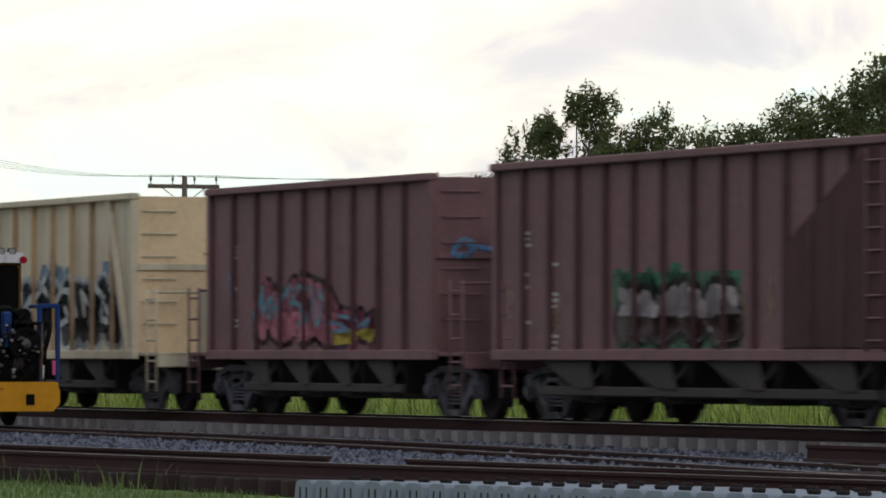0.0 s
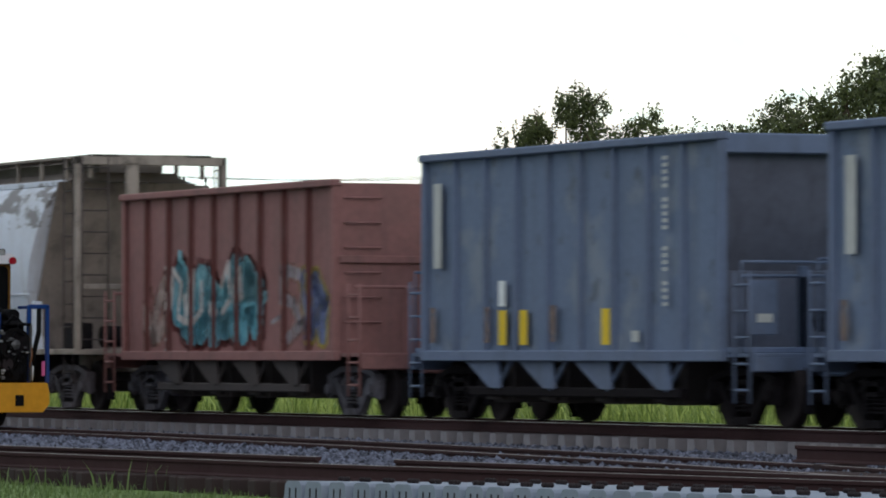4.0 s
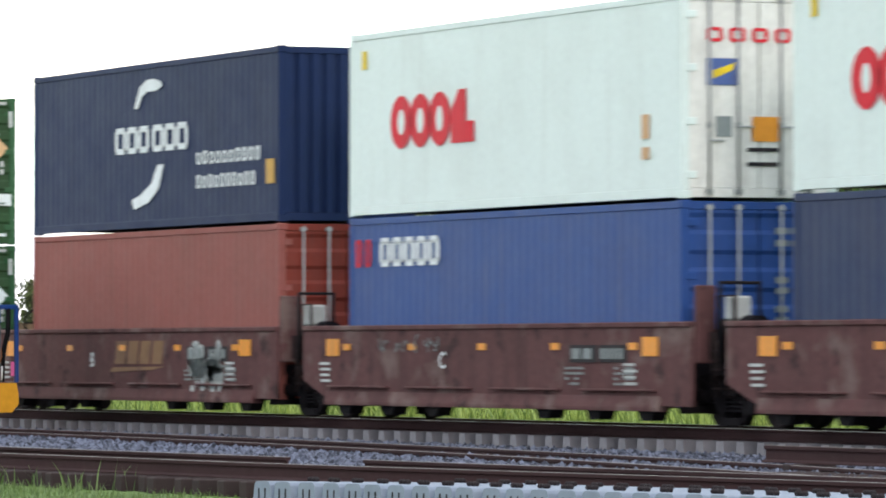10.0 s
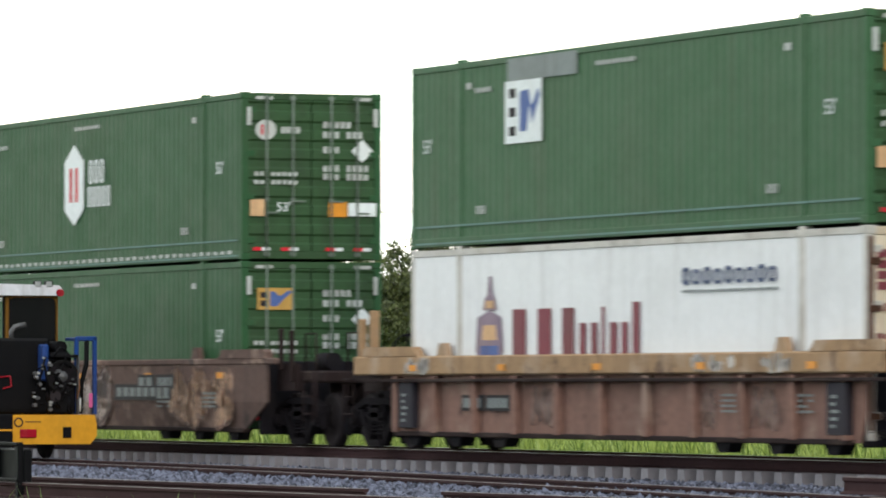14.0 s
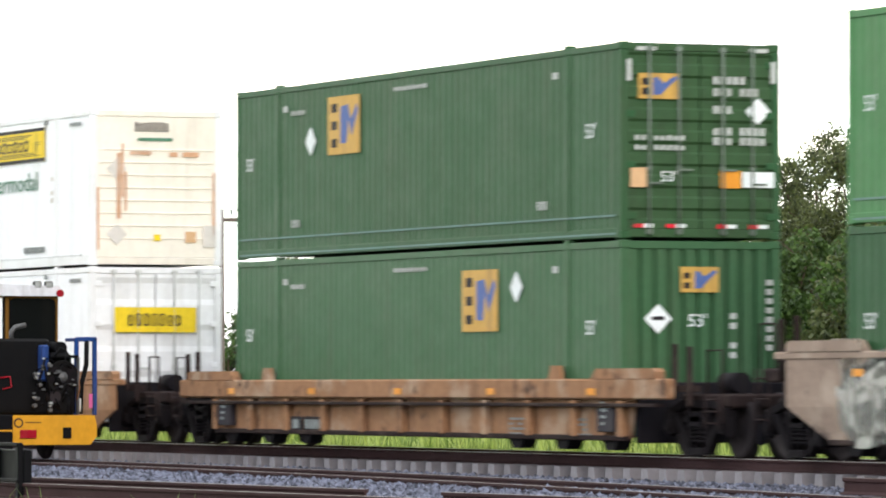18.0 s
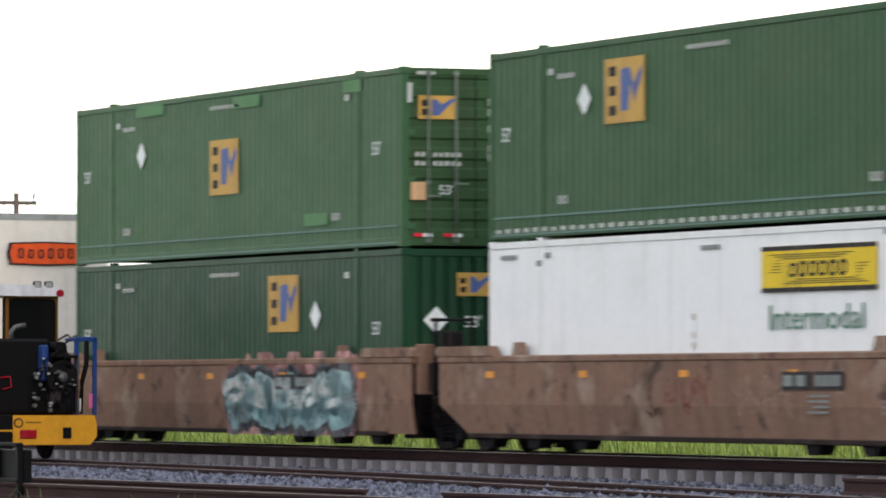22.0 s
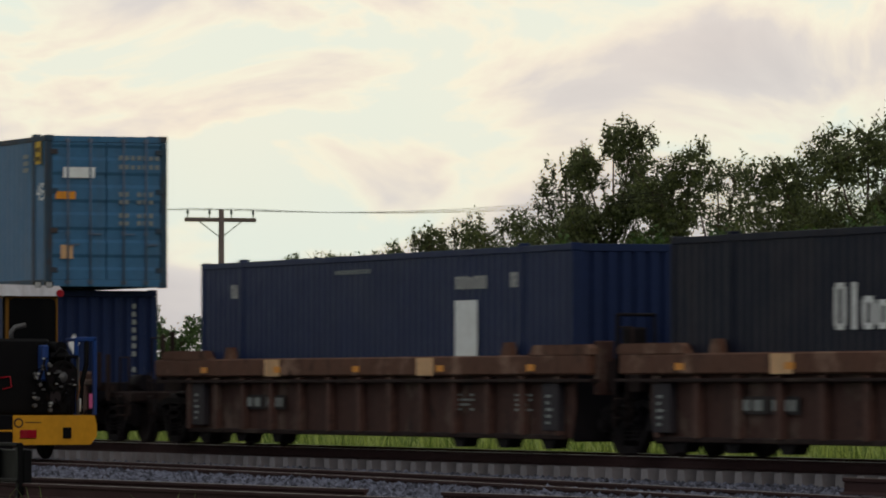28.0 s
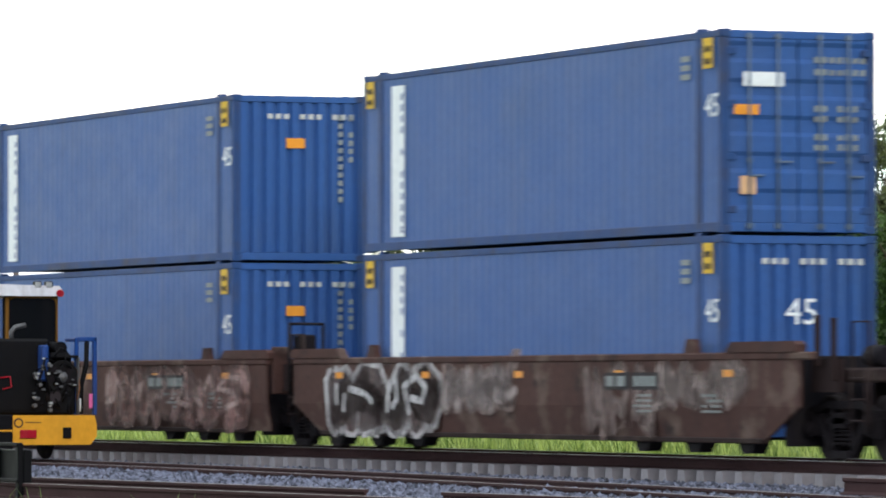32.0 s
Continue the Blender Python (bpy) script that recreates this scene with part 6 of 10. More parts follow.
def train_green():
    """Three joined ribbed 53-foot wells, then three flat-sided ones."""
    t = (12.2, -8.6, -28.4, -48.1)
    for i in range(3):
        w = well_unit("ribbed", t[i], t[i + 1], 1.5, "tan steel 53-foot well car with upright ribs", "well_tan", "coupler" if i == 0 else "joint", "coupler" if i == 2 else "joint", (i == 0, True), chord_mat="well_sand", guides=("rear", "front", "")[i])
        rnd = random.Random(40 + i)
        for x0, x1 in ((-7.4, -6.4), (1.9 + 0.6 * i, 4.6), (5.6, 6.5)):
            g = Geo()
            for _ in range(9):
                xk = rnd.uniform(x0, x1)
                g.prism(capsule((xk, rnd.uniform(1.28, 1.4)), (xk + rnd.uniform(-0.3, 0.3), rnd.uniform(1.28, 1.42)), rnd.uniform(0.05, 0.1)), "y", -1.508, -1.503)
            tagged(part("paint_patch", g, spray((206, 200, 194)), w, "worn whitewash patch"), kind="stuff")
        for x0, x1 in ((-2.7, -1.9), (3.1, 3.8), (5.0, 5.8)):
            piece(w, x0, x1, 0.4, 1.0, 2, spray((152, 128, 118)), spray((120, 92, 84)), None, None, None, 44 + i, y=-1.362, weight=0.1)
    c = plate_box(-6.5, HIGH, "green_mid", "green 53-foot container with a gold emblem plate", (0.257, 0.58), spots=((0.215, 0.65),), placards=True)
    poly(c, "sticker", "d_yellow", [(0.723, 0.86), (0.741, 0.86), (0.732, 0.95)])
    poly(c, "sticker", "d_white", [(0.708, 0.78), (0.755, 0.78), (0.751, 0.86), (0.713, 0.86)])
    c = hexagon_box(-6.5, LOW, "dark green 53-foot container with a white emblem", (0.448, 0.55))
    plate_box(-26.45, HIGH, "green_mid", "green 53-foot container with a gold emblem plate", (0.443, 0.39), spots=((0.222, 0.65),))
    c = plate_box(-26.45, LOW, "green_faded", "faded green 53-foot container with a painted-over patch", logo_mat=None, spots=((0.226, 0.62),))
    slab(c, "painted_patch", "d_patch", 0.407, 0.588, 0.30, 0.80)
    c = plate_box(-46.0, HIGH, "green_mid", "green 53-foot container with a white emblem plate", (0.237, 0.53), logo_mat="d_white")
    slab(c, "painted_patch", "d_grey", 0.243, 0.407, 0.86, 0.98)
    crest_box(-46.0, LOW, "white 53-foot insulated container with a crest and maroon lettering blocks")
    t = (-51.6, -71.9, -91.4, -111.0)
    for i in range(3):
        w = well_unit("flat", t[i], t[i + 1], 1.5, "dusty flat-sided 53-foot well car with faded graffiti", "well_pale" if i == 2 else "well_dust", "coupler" if i == 0 else "joint", "coupler" if i == 2 else "joint", (i == 0, True))
        if i == 0:
            piece(w, -7.6, -2.4, 0.25, 1.4, 5, spray((206, 204, 212)), spray((142, 132, 142)), spray((172, 164, 166)), None, spray((96, 88, 104)), 11, weight=0.3)
            piece(w, -2.2, 1.6, 0.3, 1.4, 3, spray((164, 150, 146)), spray((132, 112, 104)), None, spray((178, 160, 150)), None, 12, weight=0.22)
            piece(w, 4.9, 8.0, 0.3, 1.35, 3, spray((178, 146, 122)), spray((138, 112, 100)), None, None, None, 13, weight=0.14)
            part("name_board", Geo().box(1.9, 5.0, -1.486, -1.480, 0.78, 1.06), P["d_dark"], w, "dark board with worn figures")
            for k in range(8):
                part("board_bar", Geo().box(2.05 + 0.36 * k, 2.3 + 0.36 * k, -1.492, -1.487, 0.84, 1.0), P["d_grey"], w)
        elif i == 1:
            piece(w, -1.5, 5.2, 0.22, 1.42, 6, spray((96, 78, 104)), spray((56, 46, 62)), spray((150, 130, 140)), spray((74, 58, 78)), spray((190, 176, 180)), 15, weight=0.28)
            piece(w, 5.6, 8.6, 0.3, 1.4, 3, spray((172, 152, 140)), spray((122, 100, 92)), None, None, None, 18, weight=0.2)
            part("painted_panel", Geo().box(-3.9, -1.7, -1.484, -1.478, 0.45, 1.2), spray((190, 146, 88)), w, "ochre painted panel with dark red bars")
            for k in range(3):
                part("panel_bar", Geo().box(-3.7 + 0.65 * k, -3.45 + 0.65 * k, -1.490, -1.486, 0.55, 1.1), spray((110, 44, 40)), w)
                part("panel_bar", Geo().box(-3.85 + 0.65 * k, -3.3 + 0.65 * k, -1.495, -1.491, 0.98, 1.1), spray((110, 44, 40)), w)
            graffiti(w, -1.475, -8.6, -4.4, 0.3, 1.4, [spray((186, 150, 96)), spray((196, 190, 186))], 16, 5)
        else:
            piece(w, -7.4, -1.5, 0.25, 1.42, 5, spray((184, 184, 176)), spray((124, 128, 122)), spray((166, 156, 142)), None, spray((206, 204, 196)), 17, weight=0.28)
            piece(w, -1.2, 4.6, 0.25, 1.4, 5, spray((150, 162, 148)), spray((190, 164, 112)), None, spray((176, 170, 158)), None, 19, weight=0.2)
    hexagon_box(-69.9, HIGH, "dark green 53-foot container with a white emblem and lettering", (0.448, 0.55))
    plate_box(-69.9, LOW, "green_deep", "green 53-foot container with a gold emblem plate", (0.27, 0.545), spots=((0.226, 0.74),))
    hexagon_box(-89.4, HIGH, "dark green 53-foot container with a white emblem and lettering", (0.448, 0.55))
    plate_box(-89.4, LOW, "green_deep", "green 53-foot container with a gold emblem plate", (0.53, 0.38))
    plate_box(-109.0, HIGH, "green_bright", "bright green 53-foot container with a gold emblem plate", (0.302, 0.55), spots=((0.226, 0.64),))
    plate_box(-109.0, LOW, "green_deep", "green 53-foot container with a gold emblem plate", (0.302, 0.51), spots=((0.226, 0.66),))


def train_mixed():
    w = well_unit("ribbed", -114.3, -135.0, 1.14, "ochre steel 53-foot well car with upright ribs", "well_ochre", "coupler", "coupler")
    plate_box(-132.6, HIGH, "green_deep", "green 53-foot container with a gold emblem plate", (0.27, 0.57), spots=((0.221, 0.66),))
    plate_box(-132.6, LOW, "green_mid", "brighter green 53-foot container with a gold emblem plate", (0.627, 0.55), end="corr", spots=((0.76, 0.78),))
    w = well_unit("flat", -138.0, -158.6, 1.16, "ochre flat-sided 53-foot well car with black graffiti", "well_ochre", "coupler", "coupler")
    graffiti(w, -1.475, -2.8, 1.2, 0.3, 1.1, [spray((48, 38, 34))], 21, 6, weight=0.085)
    graffiti(w, -1.475, 2.6, 3.8, 0.35, 1.1, [spray((168, 122, 98))], 22, 2)
    graffiti(w, -1.475, 5.6, 6.4, 0.7, 1.1, [spray((110, 120, 150))], 23, 1)
    sign_box(-156.5, HIGH + 0.07, "white plate-sided 53-foot container with a yellow sign", (0.598, 0.70), "flat", (0.613, 0.50))
    sign_box(-156.5, LOW + 0.07, "white plate-sided 53-foot container with a yellow sign", (0.171, 0.475), "doors", (0.199, 0.29), (0.22, 0.37))
    t = (-161.8, -182.5, -202.0, -221.6)
    for i in range(3):
        w = well_unit("flat", t[i], t[i + 1], 1.5, "tan-brown flat-sided 53-foot well car, sparsely tagged", "well_tan" if i == 0 else "well_clay", "coupler" if i == 0 else "joint", "coupler" if i == 2 else "joint", (i == 0, True))
        if i == 1:
            graffiti(w, -1.475, -0.6, 0.9, 0.6, 1.25, [spray((140, 70, 66))], 31, 4)
            graffiti(w, -1.475, -2.0, -1.0, 0.3, 1.2, [spray((112, 84, 72))], 32, 2)
            graffiti(w, -1.475, 1.4, 3.6, 0.5, 1.3, [spray((172, 142, 124))], 33, 5)
        if i == 2:
            piece(w, 1.1, 6.6, 0.22, 1.36, 5, spray((176, 202, 206)), spray((92, 98, 106)), spray((198, 150, 148)), spray((150, 184, 190)), spray((216, 222, 222)), 34, weight=0.27, box=True)
        if i == 0:
            graffiti(w, -1.475, -6.2, -5.4, 0.5, 1.0, [spray((150, 168, 184))], 35, 1)
            graffiti(w, -1.475, -3.6, -2.4, 0.5, 1.1, [spray((178, 158, 140))], 36, 3)
    crest_box(-180.2, HIGH + 0.07, "white 53-foot insulated container with a crest, rusty cream doors")
    plate_box(-180.2, LOW + 0.07, "green_dark", "dark green 53-foot container with a gold emblem plate", (0.454, 0.37), spots=((0.226, 0.62),))
    plate_box(-199.8, HIGH + 0.07, "green_deep", "green 53-foot container with a gold emblem plate", (0.272, 0.56), rail=True, spots=((0.226, 0.70),))
    sign_box(-199.8, LOW + 0.07, "white plate-sided 53-foot container with a yellow sign", (0.603, 0.68), "flat", (0.618, 0.49), (0.22, 0.22))
    c = plate_box(-219.55, HIGH + 0.07, "green_mid", "green 53-foot container with a gold emblem plate", (0.448, 0.375), spots=((0.226, 0.66),))
    for u0, v0, a in ((0.21, 0.95, 0.09), (0.52, 0.93, 0.08), (0.73, 0.2, 0.07), (0.84, 0.94, 0.05)):
        slab(c, "repainted_patch", "green_bright", u0, u0 + a, v0 - 0.05, v0 + 0.02)
    plate_box(-219.55, LOW + 0.07, "green_dark", "dark green 53-foot container with a gold emblem plate", (0.627, 0.55), end="corr", spots=((0.764, 0.64),))


def train_marine():
    t = (-272.3, -292.3, -312.0, -331.7)
    for i in range(3):
        w = well_unit("ribbed", t[i], t[i + 1], 1.5, "rust-brown steel 53-foot well car with upright ribs", "well_brown", "coupler" if i == 0 else "joint", "coupler" if i == 2 else "joint", (i == 0, True), chord_mat="well_rust")
        for x0 in (-4.2, 2.6):
            part("painted_band", Geo().box(x0, x0 + 0.7, -1.512, -1.502, 1.2, 1.48), P["d_tan"], w)
    c = container(-290.5, 16.154, HIGH, "charcoal 53-foot container with white lettering blocks", "black_box", "corr", "rust_black", "corr", 2.591, HC, True, G53)
    bars(c, "emblem", "d_white", 0.329, 0.514, 0.49, 0.72, 7, fill=0.84, kinds="olxxlxx")
    bars(c, "emblem", "d_white", 0.524, 0.637, 0.49, 0.70, 4, fill=0.84, kinds="oxxl")
    bars(c, "emblem", "d_white", 0.651, 0.792, 0.49, 0.71, 5, fill=0.84, kinds="oxxxl")
    poly(c, "emblem", "d_white", [(0.742, 0.82), (0.757, 0.76), (0.772, 0.82), (0.767, 0.90), (0.757, 0.95), (0.747, 0.90)])
    bars(c, "emblem", "d_white", 0.01, 0.095, 0.70, 0.79, 5)
    bars(c, "stencil", "d_grey", 0.42, 0.51, 0.93, 0.955, 9, fill=0.55)
    bars(c, "stencil", "d_grey", 0.19, 0.25, 0.90, 0.94, 6, fill=0.5)
    bars(c, "stencil", "d_grey", 0.75, 0.83, 0.15, 0.20, 7, fill=0.5)
    bars(c, "stencil", "d_grey", 0.125, 0.19, 0.15, 0.20, 6, fill=0.5)
    for u in (0.05, 0.92):
        writing(c, "53'", "d_dim", u - 0.02, 0.25, 0.2)
    diamond(c, "d_white", 0.20, 0.78, 0.25, "end")
    bars(c, "emblem", "d_white", 0.38, 0.82, 0.81, 0.86, 10, "end", fill=0.62)
    bars(c, "emblem", "d_white", 0.30, 0.66, 0.60, 0.67, 7, "end")
    bars(c, "emblem", "d_white", 0.30, 0.86, 0.51, 0.58, 9, "end")
    bars(c, "stencil", "d_dim", 0.36, 0.85, 0.37, 0.43, 10, "end", skip=(4,))
    slab(c, "sticker", "d_dim", 0.38, 0.58, 0.20, 0.30, "end")
    c = container(-290.5, 16.154, LOW, "silver-white 53-foot container with slanted blue lettering blocks", "silver", "corr", None, "corr", 2.591, HC, True, G53)
    for a, b in ((0.365, 0.425), (0.435, 0.50), (0.508, 0.53), (0.538, 0.58), (0.59, 0.615)):
        bars(c, "emblem", "d_blue", a, b, 0.49, 0.74, 1, fill=0.86, slant=0.22)
        bars(c, "emblem", "d_tan", a - 0.006, b - 0.012, 0.47, 0.50, 1, fill=0.86)
    bars(c, "emblem", "d_blue", 0.26, 0.72, 0.84, 0.92, 5, "end")
    column(c, "d_dark", 0.39, 0.425, 0.34, 0.66, 4, "end")
    column(c, "d_grey", 0.79, 0.82, 0.30, 0.70, 7, "end")
    slab(c, "placard_frame", "d_grey", 0.56, 0.66, 0.60, 0.93, "end")
    slab(c, "placard", "d_white", 0.575, 0.645, 0.615, 0.915, "end", t=0.004)
    diamond(c, "d_grey", 0.16, 0.40, 0.2, "end")
    c = container(-310.1, 16.154, LOW, "charcoal 53-foot container with white lettering blocks", "black_box", "corr", "rust_black", "corr", 2.591, HC, True, G53)
    bars(c, "emblem", "d_white", 0.329, 0.514, 0.52, 0.74, 7, fill=0.84, kinds="olxxlxx")
    bars(c, "emblem", "d_white", 0.524, 0.637, 0.52, 0.72, 4, fill=0.84, kinds="oxxl")
    bars(c, "emblem", "d_white", 0.651, 0.792, 0.52, 0.73, 5, fill=0.84, kinds="oxxxl")
    poly(c, "emblem", "d_white", [(0.725, 0.75), (0.74, 0.69), (0.755, 0.75), (0.75, 0.83), (0.74, 0.88), (0.73, 0.83)])
    diamond(c, "d_white", 0.36, 0.62, 0.25, "end")
    bars(c, "emblem", "d_white", 0.66, 0.96, 0.70, 0.77, 6, "end")
    bars(c, "emblem", "d_white", 0.60, 0.90, 0.42, 0.50, 6, "end")
    c = container(-329.75, 16.154, LOW, "dark navy 53-foot container with a white panel", "dark_navy", "corr", None, "corr", 2.591, HC, True, G53)
    slab(c, "white_panel", "d_white", 0.718, 0.774, 0.2, 0.72)
    bars(c, "stencil", "d_grey", 0.40, 0.50, 0.89, 0.915, 10, fill=0.55)
    bars(c, "stencil", "d_dim", 0.72, 0.80, 0.78, 0.85, 7)
    for u in (0.106, 0.865):
        bars(c, "stencil", "d_dim", u - 0.010, u + 0.010, 0.78, 0.86, 2)
    w = well_unit("flat", -335.0, -355.4, 1.16, "dark flat-sided well car with grey graffiti", "well_brown", "coupler", "coupler")
    piece(w, -2.3, -0.4, 0.2, 1.1, 2, spray((168, 152, 130)), spray((92, 80, 74)), None, None, None, 51, weight=0.2)
    piece(w, -0.6, 1.6, 0.2, 1.05, 2, spray((66, 60, 62)), spray((104, 96, 92)), None, None, None, 54, weight=0.26)
    g = Geo()
    rnd = random.Random(52)
    for _ in range(26):
        xk, zk = rnd.uniform(2.2, 4.7), rnd.uniform(0.4, 0.95)
        g.prism(capsule((xk, zk), (xk + rnd.uniform(-0.4, 0.4), zk + rnd.uniform(-0.12, 0.12)), rnd.uniform(0.12, 0.22)), "y", -1.484, -1.479)
    tagged(part("paint_patch", g, spray((168, 164, 168)), w, "pale grey rolled-over paint patch"), kind="stuff")
    piece(w, 5.9, 6.7, 0.6, 1.1, 1, spray((178, 164, 70)), spray((110, 96, 60)), None, None, None, 53)
    c = forty_five(-352.25, 2.905, "weathered teal-blue 45-foot container with a white strip", "teal", "doors")
    c = container(-351.25, 6.058, LOW, "mid-blue 20-foot container with a white strip", "blue45", "corr", None, "corr", 2.438, 2.591, False, GISO)
    slab(c, "white_strip", "d_white", 0.09, 0.17, 0.06, 0.92)
    column(c, "d_blue", 0.155, 0.165, 0.08, 0.90, 12, t=0.004)
    column(c, "d_grey", 0.80, 0.825, 0.72, 0.92, 4)
    column(c, "d_grey", 0.86, 0.90, 0.72, 0.92, 4)
    slab(c, "sticker", "d_ochre", 0.86, 0.90, 0.50, 0.55)
    c = arc_box(-345.15, LOW, "navy 20-foot container with white lettering and arc", "dark_navy", 6.058, "corr", (0.26, 0.40), end_mat="dark_navy", cap=0.2, wide=0.62, h=2.591)
    swoosh(c, 0.38, 0.69, 0.95)
    column(c, "d_grey", 0.79, 0.82, 0.10, 0.92, 14, "end")
    poly(c, "sticker", "d_white", [(0.26, 0.60), (0.31, 0.52), (0.35, 0.60), (0.31, 0.68)], "end")
    w = well_unit("ribbed", -358.7, -379.1, 1.46, "brown steel 53-foot well car with upright ribs", "well_brown", "coupler", "coupler", chord_mat="well_rust")
    forty_five(-376.1, HIGH, "blue 45-foot container with a white strip and yellow corner marks", "blue45", "doors")
    forty_five(-376.1, LOW, "blue 45-foot container, its end marked 45", "blue45", "corr")
    t = (-382.4, -402.7, -422.4)
    for i in range(2):
        w = well_unit("flat", t[i], t[i + 1], 1.5, "brown flat-sided well car covered in grey graffiti", "well_brown", "coupler" if i == 0 else "joint", "joint", (i == 0, True))
        if i == 0:
            piece(w, -7.9, -3.2, 0.22, 1.42, 4, spray((74, 60, 60)), spray((198, 194, 196)), None, None, spray((210, 208, 210)), 61, weight=0.22)
            piece(w, -3.0, -0.4, 0.6, 1.35, 3, spray((158, 146, 144)), spray((134, 118, 114)), spray((126, 108, 104)), None, None, 62, weight=0.2)
            piece(w, 2.4, 5.0, 0.3, 1.4, 3, spray((128, 112, 108)), spray((104, 86, 82)), None, None, None, 63, weight=0.1)
            piece(w, 5.0, 8.0, 0.7, 1.4, 4, spray((148, 134, 130)), spray((110, 92, 88)), None, None, None, 65, weight=0.18)
        else:
            piece(w, 1.0, 8.2, 0.3, 1.4, 6, spray((146, 118, 114)), spray((112, 88, 84)), None, spray((128, 98, 94)), spray((170, 148, 144)), 64, weight=0.2)
    forty_five(-399.6, HIGH, "blue 45-foot container with a white strip and yellow corner marks", "blue45", "doors")
    forty_five(-399.6, LOW, "blue 45-foot container, its end marked 45", "blue45", "corr")
    forty_five(-419.4, HIGH, "blue 45-foot container with a ribbed end", "blue45", "corr", False)
    forty_five(-419.4, LOW, "blue 45-foot container with a ribbed end", "blue45", "corr", False)


train_red()
train_green()
train_mixed()
train_marine()
# ---- hopper cars ----
P.update({
    "hop_brown": paint("brown_hopper", lin(122, 93, 97), 0.7, dirt=(0.09, 0.065, 0.065), wear=0.45, streak=0.5, grain=0.12, blotch=0.25, dust=(0.15, 0.1, 0.1)),
    "hop_rose": paint("rose_brown_hopper", lin(138, 100, 98), 0.7, dirt=(0.11, 0.075, 0.075), wear=0.4, streak=0.45, grain=0.1, blotch=0.25, dust=(0.2, 0.12, 0.11)),
    "hop_red": paint("red_hopper", lin(112, 40, 44), 0.65, dirt=(0.05, 0.025, 0.025), wear=0.4, streak=0.45, grain=0.12),
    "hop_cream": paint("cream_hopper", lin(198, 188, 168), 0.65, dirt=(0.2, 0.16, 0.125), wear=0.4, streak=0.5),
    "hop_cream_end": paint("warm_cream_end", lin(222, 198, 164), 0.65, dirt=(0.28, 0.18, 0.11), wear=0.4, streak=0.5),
    "hop_cream_rib": paint("dark_cream_rib", lin(172, 148, 118), 0.7, dirt=(0.12, 0.08, 0.05), wear=0.5, streak=0.6, blotch=0.5, dust=(0.2, 0.13, 0.08)),
    "hop_grey": paint("blue_grey_hopper", lin(104, 116, 142), 0.65, dirt=(0.08, 0.09, 0.11), wear=0.45, streak=0.45),
    "hop_grey_wall": paint("chalky_blue_hopper_side", lin(108, 121, 146), 0.7, dirt=(0.09, 0.1, 0.12), wear=0.4, streak=0.45, blotch=0.7, dust=(0.24, 0.27, 0.32)),
    "cov_pale": paint("pale_grey_hopper", lin(184, 190, 198), 0.6, dirt=(0.24, 0.23, 0.21), wear=0.35, streak=0.4),
    "cov_end": paint("dusty_hopper_end", lin(156, 147, 139), 0.8, dirt=(0.05, 0.043, 0.04), wear=0.6, streak=0.6, blotch=0.7, dust=(0.13, 0.115, 0.1), spec=0.1),
    "cov_end_pale": paint("pale_hopper_end", lin(162, 162, 156), 0.7, dirt=(0.16, 0.15, 0.13), wear=0.45, streak=0.45, blotch=0.4, dust=(0.3, 0.28, 0.25)),
    "cov_slope": paint("dirty_slope_sheet", lin(142, 132, 126), 0.85, dirt=(0.06, 0.052, 0.048), wear=0.6, streak=0.6, blotch=0.5, dust=(0.17, 0.145, 0.13), spec=0.08),
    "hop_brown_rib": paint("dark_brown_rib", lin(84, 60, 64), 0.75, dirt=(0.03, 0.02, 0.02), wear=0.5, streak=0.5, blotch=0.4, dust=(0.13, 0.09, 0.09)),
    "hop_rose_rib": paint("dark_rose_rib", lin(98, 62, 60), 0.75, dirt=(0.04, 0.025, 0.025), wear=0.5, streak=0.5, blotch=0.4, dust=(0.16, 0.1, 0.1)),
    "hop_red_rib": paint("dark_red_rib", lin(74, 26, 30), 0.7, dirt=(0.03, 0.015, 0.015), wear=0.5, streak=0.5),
    # darker hopper brown, painted shade for the open end bay
    "bay_shade": paint("painted_bay_shade", lin(84, 62, 65), 0.85, dirt=(0.02, 0.016, 0.016), wear=0.5, streak=0.4, spec=0.1),
    "funnel": paint("dusty_funnel_steel", lin(68, 63, 64), 0.8, dirt=(0.08, 0.065, 0.06), wear=0.5, streak=0.4),
})
P["cov_roof"] = paint("sooty_hopper_roof", lin(112, 104, 99), 0.75, dirt=(0.08, 0.075, 0.07), wear=0.5, streak=0.4, blotch=0.5, dust=(0.28, 0.27, 0.26))
P["cov_funnel"] = paint("brown_outlet_steel", lin(52, 44, 40), 0.8, dirt=(0.04, 0.03, 0.026), wear=0.5, streak=0.4, blotch=0.5, spec=0.1)
P["slope_dark"] = paint("dark_slope_sheet", lin(106, 110, 126), 0.8, dirt=(0.03, 0.03, 0.032), wear=0.5, streak=0.4, spec=0.1)
P["rust_run"] = paint("rust_run", lin(178, 146, 118), 0.8, dirt=(0.2, 0.12, 0.08), wear=0.4)


